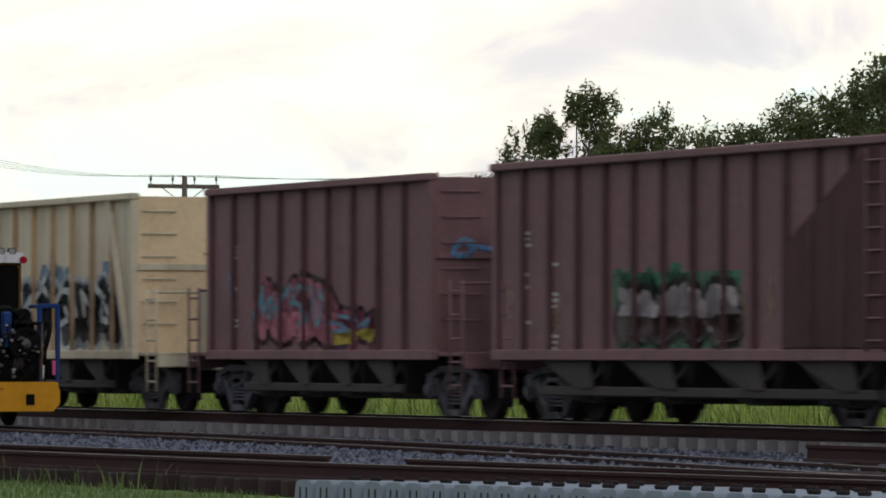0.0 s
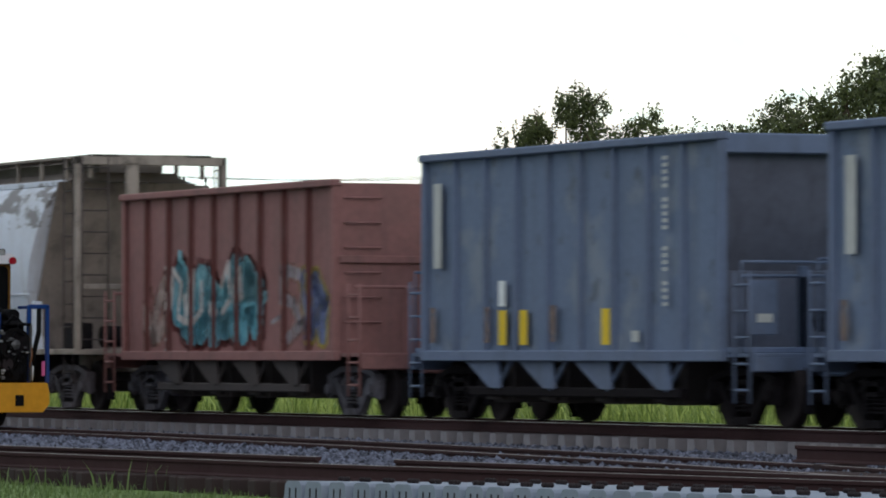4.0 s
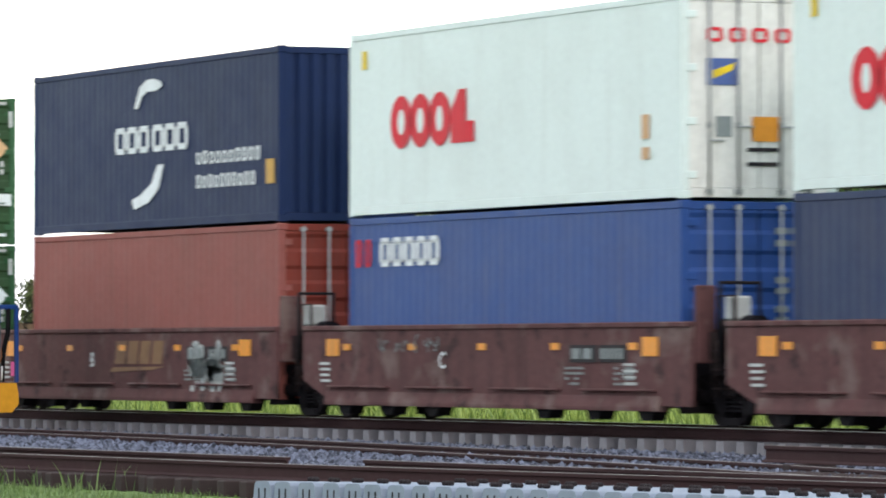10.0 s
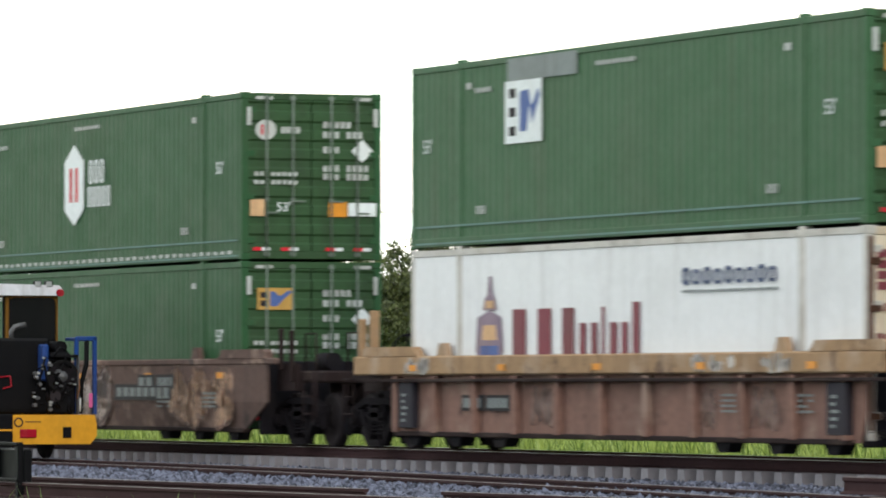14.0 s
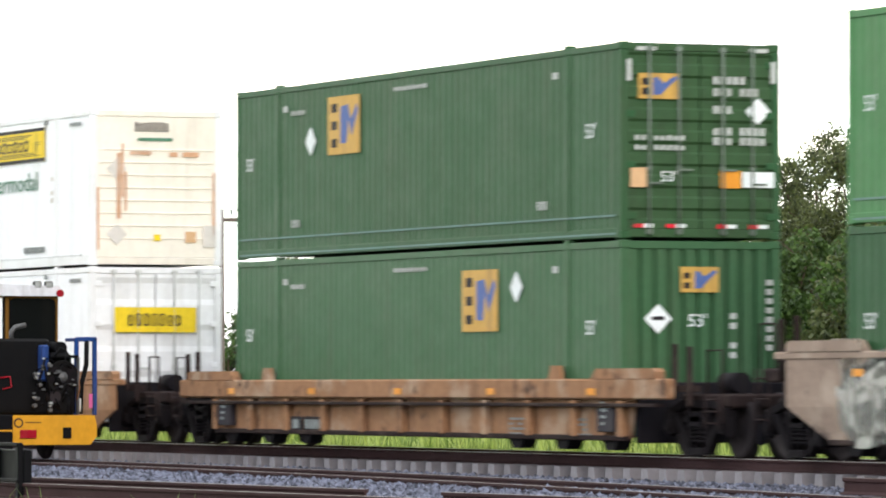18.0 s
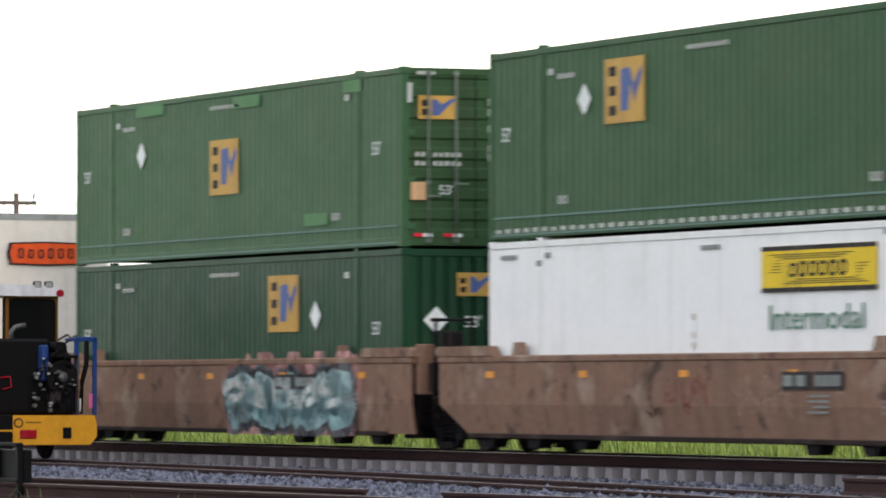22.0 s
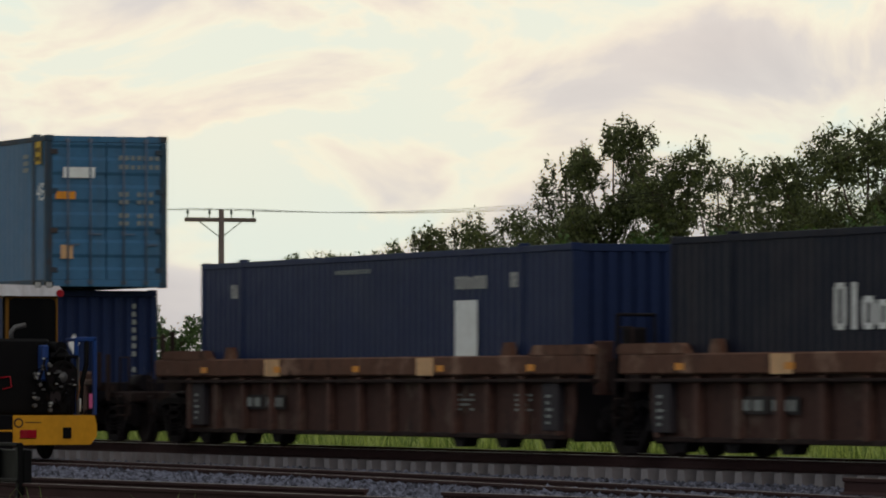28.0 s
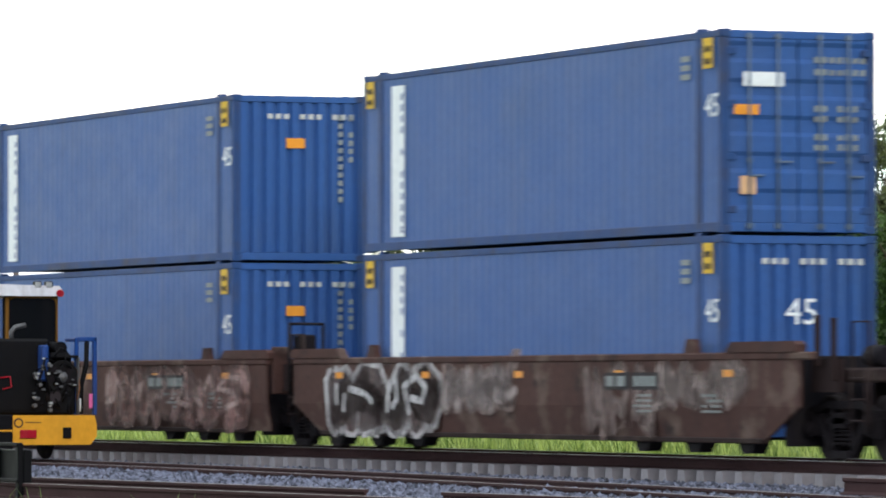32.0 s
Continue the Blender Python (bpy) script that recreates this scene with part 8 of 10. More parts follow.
    for a, b in (((-0.15, 3.3), (0.1, 3.0)), ((0.1, 3.0), (0.3, 2.9)), ((0.5, 3.3), (0.62, 3.05)), ((0.62, 3.05), (0.9, 2.95)), ((-0.2, 2.8), (0.1, 2.68)), ((0.45, 2.7), (0.8, 2.75)), ((0.15, 2.35), (0.55, 2.35)), ((0.3, 2.42), (0.45, 2.42)), ((0.7, 2.55), (0.9, 2.4)), ((0.4, 3.6), (0.55, 3.75))):
        g.rod((xa, a[0], a[1]), (xa, b[0], b[1]), 0.018, 5)
    g.v = [(xa + (x - xa) * 0.1, y, z) for x, y, z in g.v]
    tagged(part("scrawl", g, spray((120, 96, 72)), c, "thin brown scrawl"), kind="stuff")
    c = open_hopper(195.9, 205.8, 205.5, 196.1, 3.82, "hop_red", "dark red ribbed open hopper car with blue graffiti", 9)
    piece(c, -2.6, 2.2, 1.08, 2.35, 5, spray((104, 178, 204)), spray((44, 60, 76)), spray((150, 84, 84)), spray((92, 160, 196)), spray((180, 206, 214)), 74, weight=0.26)
    piece(c, 3.0, 4.6, 1.15, 2.25, 2, spray((170, 150, 148)), spray((122, 62, 62)), None, None, None, 75, weight=0.07)
    piece(c, -4.5, -4.0, 1.3, 1.9, 1, spray((70, 130, 120)), spray((80, 50, 50)), None, None, None, 80)
    for i, (ql, tf, tr) in enumerate(((181.7, 191.9, 182.0), (167.95, 178.2, 168.3), (154.0, 164.3, 154.4))):
        c = open_hopper(ql, ql + 10.6, tf, tr, 4.1, "hop_grey", "blue-grey ribbed open hopper car with yellow panels", 9, "slope")
        x0 = c["x0"]
        for xx in (3.0, 3.78, 6.72):
            part("yellow_panel", Geo().box(x0 + xx, x0 + xx + 0.27, -1.572, -1.562, 1.16, 1.68), P["d_yellow"], c)
        for xx in (0.35, 2.45, 4.9):
            part("rust_patch", Geo().box(x0 + xx, x0 + xx + 0.2, -1.572, -1.562, 1.2, 1.74), spray((126, 108, 98)), c)
        part("white_panel", Geo().box(x0 + 3.0, x0 + 3.24, -1.572, -1.562, 1.74, 2.12), P["d_white"], c)
        part("white_panel", Geo().box(x0 + 7.75, x0 + 7.98, -1.572, -1.562, 1.2, 1.36), P["d_dim"], c)
        g = Geo()
        for j in range(22):
            if j not in (4, 9, 10, 16):
                g.box(x0 + 8.79, x0 + 8.93, -1.572, -1.562, 1.7 + j * 0.098, 1.755 + j * 0.098)
        tagged(part("stencil", g, P["d_dim"], c), kind="stuff")
    c = open_hopper(140.3, 150.3, 149.9, 140.5, 3.84, "hop_rose", "rose-brown ribbed open hopper car with pale blue graffiti", 9)
    piece(c, -2.35, 1.75, 1.08, 2.75, 4, spray((134, 190, 204)), spray((104, 44, 44)), None, spray((112, 172, 190)), spray((216, 208, 206)), 76, weight=0.27)
    piece(c, -3.9, -2.6, 1.1, 2.5, 1, spray((186, 164, 158)), spray((150, 108, 100)), None, None, None, 81, weight=0.1)
    piece(c, 2.6, 3.6, 1.1, 2.5, 1, spray((160, 150, 156)), spray((150, 108, 100)), None, None, None, 82, weight=0.1)
    piece(c, 3.6, 4.6, 1.1, 2.5, 1, spray((110, 120, 160)), spray((180, 160, 70)), None, None, None, 83, weight=0.16)
    covered_hopper(136.0, 126.3, "grey-white covered hopper car, peeling, with dusty ends", "cov", True, 1)
    covered_hopper(121.9, 112.1, "grey-white covered hopper car, peeling, with dusty ends", "cov", True, 2)
    covered_hopper(107.8, 98.0, "pale grey covered hopper car with a small black tag", "cov_pale", False, 3)


train_hoppers()
# ---- trailers riding in wells ----
P["trailer"] = paint("trailer_white", lin(222, 229, 237), 0.4, dirt=(0.35, 0.33, 0.31), wear=0.2, streak=0.3, grain=0.04, bump=0.05)
P["trailer_skin"] = paint("trailer_skin", lin(190, 200, 212), 0.5, dirt=(0.3, 0.29, 0.28), wear=0.25, streak=0.35, grain=0.05, bump=0.05)
P["trailer_end"] = paint("trailer_end_white", lin(226, 218, 210), 0.5, dirt=(0.35, 0.3, 0.26), wear=0.25, streak=0.35, grain=0.05, bump=0.06)
P["tarp"] = paint("black_tarpaulin", lin(30, 30, 34), 0.8, dirt=(0.05, 0.045, 0.042), wear=0.35, streak=0.4, bump=0.6)
P["tarp_green"] = paint("green_tarpaulin", lin(19, 48, 46), 0.8, dirt=(0.05, 0.06, 0.06), wear=0.35, streak=0.4, bump=0.6)
P["strap"] = paint("dull_strap", lin(84, 88, 94), 0.8, wear=0.4)
P["deck_rust"] = paint("rusty_deck_edge", lin(120, 82, 54), 0.75, dirt=(0.12, 0.07, 0.05), wear=0.4)


def rounded_sign(c, u0, u1, v0, v1, face):
    """An orange badge with bowed edges and a dark border."""
    def ring(k):
        um, vm, a, b = (u0 + u1) / 2, (v0 + v1) / 2, (u1 - u0) / 2 * k, (v1 - v0) / 2 * (k if k == 1 else k - 0.06)
        return [(um - a * 0.94, vm - b * 0.9), (um, vm - b), (um + a * 0.94, vm - b * 0.9), (um + a, vm), (um + a * 0.94, vm + b * 0.9), (um, vm + b), (um - a * 0.94, vm + b * 0.9), (um - a, vm)]
    t = 0.02 if face == "side" else 0.035
    poly(c, "badge_border", "d_dark", ring(1.0), face, t=t)
    poly(c, "badge", "d_orange", ring(0.92), face, "orange badge", t=t + 0.003)
    bars(c, "badge_lettering", "d_dark", u0 + (u1 - u0) * 0.14, u1 - (u1 - u0) * 0.12, v0 + (v1 - v0) * 0.3, v0 + (v1 - v0) * 0.72, 6, face, 0.6, t=t + 0.007)


def pup_trailer(q_left, L, label, nose):
    c = thing("semi_trailer", label, "trailer", "trailers on the train")
    on_train(c, q_left + L / 2, 1.42)
    w, h = 2.59, 2.98
    x0, x1, hw = -L / 2, L / 2, w / 2
    m = P["trailer"]
    for s in (-1, 1):
        part("side_panel", Geo().box(x0 + 0.04, x1 - 0.22, *sorted((s * (hw - 0.03), s * (hw - 0.06))), 0.16, h - 0.1), P["trailer_skin"], c)
        g = shared(("trailer_post", s), lambda: Geo().prism([(-0.1, s * (hw - 0.032)), (0.1, s * (hw - 0.032)), (0.06, s * (hw - 0.010)), (-0.06, s * (hw - 0.010))], "z", 0.17, h - 0.11))
        for i in range(20):
            part("side_post", g, P["trailer"], c, "", (x0 + 0.25 + (L - 0.7) * i / 19, 0, 0))
        for u in (0.16, 0.45):
            part("vent_plate", Geo().box(x0 + L * u, x0 + L * u + 0.24, *sorted((s * hw, s * (hw + 0.006))), h - 0.42, h - 0.32), P["d_grey"], c)
        part("bottom_rail", Geo().cbox(x0, x1 - 0.2, *sorted((s * hw, s * (hw - 0.06))), 0.0, 0.19, 0.01), P["galv"], c)
        part("top_rail", Geo().cbox(x0, x1 - 0.2, *sorted((s * hw, s * (hw - 0.06))), h - 0.08, h, 0.012), P["galv"], c)
    for i in range(18):
        part("reflector", shared(("dot_reflector", i % 3), lambda: Geo().box(-0.09, 0.09, -hw - 0.012, -hw - 0.002, 0.10, 0.16)), P["d_red"], c, "", (x0 + 0.3 + (L - 0.9) * i / 17, 0, 0))
    part("roof", Geo().cbox(x0, x1 - 0.2, -hw + 0.05, hw - 0.05, h - 0.03, h + 0.01, 0.01), m, c)
    part("floor", Geo().box(x0, x1 - 0.2, -hw + 0.06, hw - 0.06, 0.02, 0.16), P["black"], c)
    if nose:
        pts = [(x1 - 0.22, -hw)] + [(x1 - 0.22 + 0.22 * math.sin(a), -hw + 0.22 - 0.22 * math.cos(a)) for a in (0.3, 0.7, 1.1, 1.57)]
        pts = pts + [(px, -py) for px, py in reversed(pts)]
        part("nose_panel", Geo().prism(pts, "z", 0.05, h - 0.02), P["trailer_end"], c)
        part("nose_cap", Geo().prism([(px + 0.01 if px > x1 - 0.2 else px, py * 1.004) for px, py in pts], "z", h - 0.12, h + 0.01), P["galv"], c)
        part("hose_box", Geo().cbox(x1 - 0.01, x1 + 0.12, 0.75, 1.15, 0.35, 0.75, 0.03), P["black"], c)
        for k in range(3):
            part("air_hose", Geo().path([(x1 + 0.1, 0.5 + 0.15 * k, 0.5), (x1 + 0.25, 0.3 + 0.2 * k, 0.62), (x1 + 0.2, -0.1 + 0.3 * k, 0.4)], 0.02), P["black"], c)
    else:
        part("door_frame", Geo().cbox(x1 - 0.2, x1, -hw, -hw + 0.1, 0.0, h, 0.01).cbox(x1 - 0.2, x1, hw - 0.1, hw, 0.0, h, 0.01).cbox(x1 - 0.2, x1, -hw + 0.1, hw - 0.1, h - 0.16, h, 0.01), P["d_grey"], c)
        for s in (-1, 1):
            part("door", Geo().box(x1 - 0.1, x1 - 0.04, *sorted((s * 0.01, s * (hw - 0.1))), 0.12, h - 0.16), P["trailer_end"], c)
            part("lock_rod", Geo().rod((x1 - 0.02, s * 0.4, 0.1), (x1 - 0.02, s * 0.4, h - 0.2), 0.02), P["galv"], c)
        part("bumper", Geo().cbox(x1 - 0.2, x1, -hw, hw, -0.06, 0.1, 0.02), P["d_grey"], c)
        for i in range(7):
            part("tape", Geo().box(x1 + 0.002, x1 + 0.006, -hw + 0.1 + i * 0.35, -hw + 0.3 + i * 0.35, 0.0, 0.06), P["d_red"], c)
    part("underframe", Geo().cbox(x0 + 0.4, x1 - 0.5, -0.5, 0.5, -0.35, 0.02, 0.03), P["black"], c)
    for y in (-0.95, 0.95):
        part("landing_leg", Geo().cbox((x1 if nose else x0) * 0.5 - 0.07, (x1 if nose else x0) * 0.5 + 0.07, y - 0.07, y + 0.07, -1.0, 0.02, 0.01), P["black"], c)
        part("tyre", Geo().lathe([(0.25, -0.15), (0.46, -0.15), (0.5, -0.08), (0.5, 0.08), (0.46, 0.15), (0.25, 0.15)], ((x0 if nose else x1) * 0.8, y, -0.62), 20), P["rubber"], c)
    part("pale_skid", Geo().cbox(-L * 0.05, L * 0.16, -hw + 0.1, -hw + 0.2, -0.24, -0.02, 0.01), P["trailer"], c)
    part("hitch_block", Geo().cbox(-L * 0.15, L * 0.05, -1.0, 1.0, -0.5, -0.3, 0.03), P["black"], c)
    c["dims"] = (L, w, h)
    return c


def train_trailers():
    w = well_unit("flat", -224.9, -245.2, 1.2, "dark navy flat-sided well car with white tags", "well_navy", "coupler", "coupler", stencils=False)
    graffiti(w, -1.475, -7.8, -6.2, 0.35, 0.8, [spray((84, 90, 104))], 81, 4, weight=0.09)
    graffiti(w, -1.475, -5.8, -3.4, 0.3, 0.75, [spray((120, 124, 134))], 86, 9, weight=0.1)
    graffiti(w, -1.475, -2.7, -1.6, 0.78, 1.15, [spray((190, 194, 200))], 82, 3, weight=0.12)
    graffiti(w, -1.475, -2.4, -1.2, 0.3, 0.72, [spray((150, 154, 162))], 83, 4, weight=0.1)
    graffiti(w, -1.475, 7.4, 8.4, 0.4, 0.85, [spray((92, 98, 112))], 87, 3, weight=0.09)
    rnd = random.Random(88)
    for x0, x1, z in ((-7.6, -6.6, 0.98), (-5.7, -4.4, 0.95), (5.2, 6.0, 0.95), (7.6, 8.6, 0.98)):
        g = Geo()
        for r in range(3):
            xk = x0
            while xk < x1:
                d = rnd.uniform(0.06, 0.16)
                if rnd.random() < 0.75:
                    g.box(xk, xk + d, -1.484, -1.479, z - 0.08 * r, z - 0.08 * r + 0.045)
                xk += d + 0.05
        tagged(part("stencil", g, P["d_grey"], w), kind="stuff")
    for j in range(17):
        h = 0.12 if j in (0, 4, 11) else 0.09
        part("lettering_bar", Geo().box(2.9 + j * 0.19, 3.02 + j * 0.19, -1.484, -1.478, 0.60, 0.60 + h), P["d_grey"], w)
    for e in (-1, 1):
        part("hitch_stand", Geo().prism([(e * 5.5 - 1.3, 1.2), (e * 5.5 + 1.3, 1.2), (e * 5.5 + 1.1, 1.38), (e * 5.5 - 1.1, 1.38)], "y", -1.45, -1.3), P["black"], w)
    c = pup_trailer(-233.4, 8.4, "white ribbed semi-trailer with rounded nose and orange badge", True)
    rounded_sign(c, 0.60, 0.93, 0.56, 0.89, "side")
    rounded_sign(c, 0.16, 0.80, 0.66, 0.82, "end")
    c = pup_trailer(-245.1, 8.2, "white ribbed semi-trailer with rear doors and orange badge", False)
    rounded_sign(c, 0.06, 0.36, 0.56, 0.84, "side")
    rounded_sign(c, 0.30, 0.92, 0.68, 0.84, "end")
    slab(c, "worn_patch", "d_grey", 0.30, 0.92, 0.52, 0.67, "end", t=0.01)
    slab(c, "sticker", "d_blue", 0.52, 0.90, 0.36, 0.41, "end", t=0.01)
    for v in (0.32, 0.28, 0.24, 0.46):
        bars(c, "stencil", "d_grey", 0.56, 0.88, v, v + 0.025, 6, "end", t=0.01)
    bars(c, "stencil", "d_dark", 0.08, 0.24, 0.18, 0.22, 4, "end", t=0.01)

    w = well_unit("flat", -248.4, -268.7, 1.2, "dull olive-brown flat-sided well car with pale graffiti", "well_olive", "coupler", "coupler", stencils=False)
    g = Geo()
    rnd = random.Random(84)
    for _ in range(34):
        zk = rnd.uniform(0.42, 0.98)
        xk = rnd.uniform(-8.1, -5.9) + 0.5 * (0.95 - zk)
        g.prism(capsule((xk, zk), (xk + rnd.uniform(-0.3, 0.3), zk + rnd.uniform(-0.1, 0.1)), rnd.uniform(0.09, 0.16)), "y", -1.484, -1.479)
    tagged(part("paint_patch", g, spray((138, 122, 116)), w, "greyish pink rolled-over paint patch"), kind="stuff")
    graffiti(w, -1.486, -7.9, -5.7, 0.38, 0.98, [spray((112, 66, 58))], 84, 4, weight=0.12)
    graffiti(w, -1.475, -1.4, 0.4, 0.3, 0.9, [spray((84, 76, 88))], 85, 4, weight=0.14)
    graffiti(w, -1.475, 1.4, 2.8, 0.3, 0.9, [spray((88, 82, 90))], 89, 4, weight=0.14)

    # a flat trailer, tipped up at its front, with a strapped load
    tip = pose(0, 0, 0, 0, -1.7, 0)
    c = thing("flatbed_trailer", "rusty flatbed trailer with a strapped tarpaulin load", "trailer", "trailers on the train")
    on_train(c, -254.2, 1.55)
    L = 15.6
    for s in (-1, 1):
        part("deck_edge", Geo().cbox(-L / 2, L / 2, *sorted((s * 1.22, s * 1.30)), -0.12, 0.04, 0.012), P["deck_rust"], c, "", tip)
    part("deck", Geo().box(-L / 2, L / 2, -1.22, 1.22, -0.06, 0.0), P["well_brown"], c, "", tip)
    for y in (-0.5, 0.5):
        part("frame_rail", Geo().cbox(-L / 2 + 0.3, L / 2 - 0.3, y - 0.08, y + 0.08, -0.42, -0.06, 0.015), P["black"], c, "", tip)
    for i in range(18):
        part("edge_tape", Geo().box(-0.16, 0.16, -1.306, -1.301, -0.07, -0.025), P["d_maroon"] if i % 2 else P["d_dim"], c, "", tip @ pose(-L / 2 + 0.6 + i * 0.85, 0, 0))
    for x in (-5.2, -3.9):
        for y in (-0.95, 0.95):
            part("tyre", Geo().lathe([(0.25, -0.14), (0.46, -0.14), (0.5, -0.08), (0.5, 0.08), (0.46, 0.14), (0.25, 0.14)], (x, y, -0.72), 20), P["rubber"], c)
    hwid, hgt = 1.24, 2.06
    x0, x1 = -6.1, 3.0
    rnd = random.Random(9)
    lashes = [x0 + 0.35 + i * 0.93 + rnd.uniform(-0.12, 0.12) for i in range(10)]

    def crest(x):
        """The height of the slumped load at x, tight under each strap and fuller between them."""
        near = min(abs(x - k) for k in lashes)
        return hgt - 0.24 * ((x1 - x) / (x1 - x0)) ** 1.4 - 0.05 * math.exp(-(near / 0.12) ** 2) + 0.025 * math.sin(x * 1.7)

    def bulge(x, f):
        near = min(abs(x - k) for k in lashes)
        return 0.07 * (1 - math.exp(-(near / 0.2) ** 2)) * math.sin(math.pi * min(1, 0.15 + f * 0.85)) + 0.018 * math.sin(x * 9 + f * 4) + 0.012 * math.sin(x * 23 + f * 11)

    def cover(f0, f1, out, ragged=0.0):
        """A hanging sheet on both sides, from the share f0 of the load's height up to f1."""
        g, n, rows = Geo(), 110, 7
        for s in (-1, 1):
            vs, fs = [], []
            for r in range(rows):
                for i in range(n + 1):
                    xx = x0 + (x1 - x0) * i / n
                    f = f0 + (f1 - f0) * r / (rows - 1)
                    if ragged and r == rows - 1:
                        f += ragged * math.sin(i * 0.31) + ragged * 0.6 * math.sin(i * 1.13)
                    lean = 0.10 * max(0, f - 0.86) / 0.14
                    vs.append((xx, s * (hwid + out + bulge(xx, f) - lean), max(0.0, f * crest(xx))))
            for r in range(rows - 1):
                for i in range(n):
                    a = r * (n + 1) + i
                    fs.append((a, a + 1, a + n + 2, a + n + 1))
            g.add(vs, fs, True)
        return g

    def top_sheet():
        g, n = Geo(), 110
        vs, fs = [], []
        for i in range(n + 1):
            xx = x0 + (x1 - x0) * i / n
            for y, d in ((-hwid - 0.02, -0.04), (-hwid + 0.12, 0.03), (0, 0.06), (hwid - 0.12, 0.03), (hwid + 0.02, -0.04)):
                vs.append((xx, y, crest(xx) + d))
        for i in range(n):
            for k in range(4):
                a = i * 5 + k
                fs.append((a, a + 5, a + 6, a + 1))
        return g.add(vs, fs, True)

    part("load_core", Geo().prism([(x0 + 0.05, 0.0), (x1 - 0.05, 0.0), (x1 - 0.05, hgt - 0.12), (x0 + 0.05, hgt - 0.40)], "y", -hwid + 0.1, hwid - 0.1), P["tarp"], c, "", tip)
    part("tarpaulin_top", top_sheet(), P["tarp"], c, "black tarpaulin", tip)
    part("tarpaulin_side", cover(0.40, 1.0, 0.0), P["tarp"], c, "black tarpaulin", tip)
    part("tarpaulin_skirt", cover(0.0, 0.53, 0.035, 0.012), P["tarp_green"], c, "dark green tarpaulin", tip)
    part("tarpaulin_end", Geo().cbox(x1, x1 + 0.05, -hwid, hwid, 0.0, hgt - 0.06, 0.04), P["tarp"], c, "black tarpaulin", tip)
    for k in range(4):
        g = Geo().path([(x1 + 0.04, -hwid + 0.62 * i, 0.35 + 0.42 * k + rnd.uniform(-0.1, 0.1)) for i in range(5)], 0.035)
        part("fold", g, P["tarp"], c, "", tip)
    for xx in lashes:
        t0 = crest(xx)
        line = [(xx + rnd.uniform(-0.03, 0.03), -hwid - 0.075 - bulge(xx, f), f * t0) for f in (0.0, 0.25, 0.5, 0.75)] + [(xx, -hwid - 0.02, t0 - 0.01), (xx, -hwid + 0.12, t0 + 0.05), (xx, 0, t0 + 0.08), (xx, hwid, t0 + 0.02)]
        part("strap", Geo().path(line, 0.022), P["strap"], c, "", tip)
    rest = x0 + 9.02
    part("strap", Geo().path([(rest, -hwid - 0.09, 0.0), (rest - 0.25, -hwid - 0.11, 0.7), (rest - 0.1, -hwid - 0.10, 1.3), (rest + 0.03, -hwid - 0.05, hgt - 0.1)], 0.02), P["strap"], c, "", tip)
    for j, z in enumerate((1.02, 1.05, 1.03, 1.06, 1.04, 1.06)):
        if j != 3:
            part("faded_lettering", Geo().box(x0 + 5.0 + j * 0.36, x0 + 5.2 + j * 0.36, -hwid - 0.108, -hwid - 0.100, z, z + 0.24), P["strap"], c, "", tip)
    for j in range(5):
        part("faded_lettering", Geo().box(x0 + 5.3 + j * 0.2, x0 + 5.43 + j * 0.2, -hwid - 0.128, -hwid - 0.120, 0.72, 0.82), P["strap"], c, "", tip)
    for j in range(3):
        xk, zk = x0 + 0.95 + j * 0.34, 1.0 - 0.22 * (j % 2)
        part("faded_lettering", Geo().box(xk, xk + 0.08, -hwid - 0.118, -hwid - 0.110, 0.78, 1.08).box(xk + 0.08, xk + 0.25, -hwid - 0.118, -hwid - 0.110, zk, zk + 0.08), P["d_grey"], c, "", tip)

    b = thing("steel_box", "white ribbed steel box with black number 428", "box")
    on_train(b, -248.2, 1.81)
    b["dims"] = (1.1, 2.4, 1.24)
    part("panel", Geo().box(-0.5, 0.5, -1.16, 1.16, 0.06, 1.18), P["trailer"], b)
    for z in (0.0, 0.58, 1.14):
        part("frame_bar", Geo().cbox(-0.55, 0.55, -1.2, 1.2, z, z + 0.09, 0.01), P["trailer"], b)
    for y in (-1.2, -0.75, -0.30, 0.15, 0.60, 1.12):
        part("frame_post", Geo().cbox(0.45, 0.552, y, y + 0.08, 0.0, 1.22, 0.008), P["trailer"], b)
    for y in (-1.2, 1.12):
        part("frame_post", Geo().cbox(-0.552, -0.42, y, y + 0.08, 0.0, 1.22, 0.008), P["trailer"], b)
    for k, y in enumerate((-1.10, -0.65, -0.20)):
        part("lettering", text_geo("428"[k], 0.26).mesh("lettering"), P["d_dark"], b, "", pose(0.52, y + 0.03, 0.26, 0, 0, 90))
        part("lettering", text_geo("CYP"[k], 0.32).mesh("lettering"), P["d_dark"], b, "", pose(0.52, y - 0.03, 0.77, 0, 0, 90))
    part("foot", Geo().cbox(-0.55, 0.62, -1.25, 1.25, -0.2, 0.0, 0.02), P["well_ochre"], b, "ochre timber foot")


train_trailers()
# ---- ground and tracks ----
M_EARTH = paint("dry_earth", lin(112, 104, 84), 0.95, dirt=lin(70, 66, 48), wear=0.6, streak=0.0, bump=0.5, size=2.0)
M_GRASS_BASE = paint("grass_ground", lin(94, 116, 60), 0.95, dirt=lin(80, 98, 48), wear=0.6, streak=0.0, bump=0.5, size=2.0)
M_BALLAST_BED = paint("ballast_bed", lin(54, 54, 66), 0.95, dirt=lin(42, 40, 40), wear=0.5, streak=0.0, bump=0.8, size=0.3)
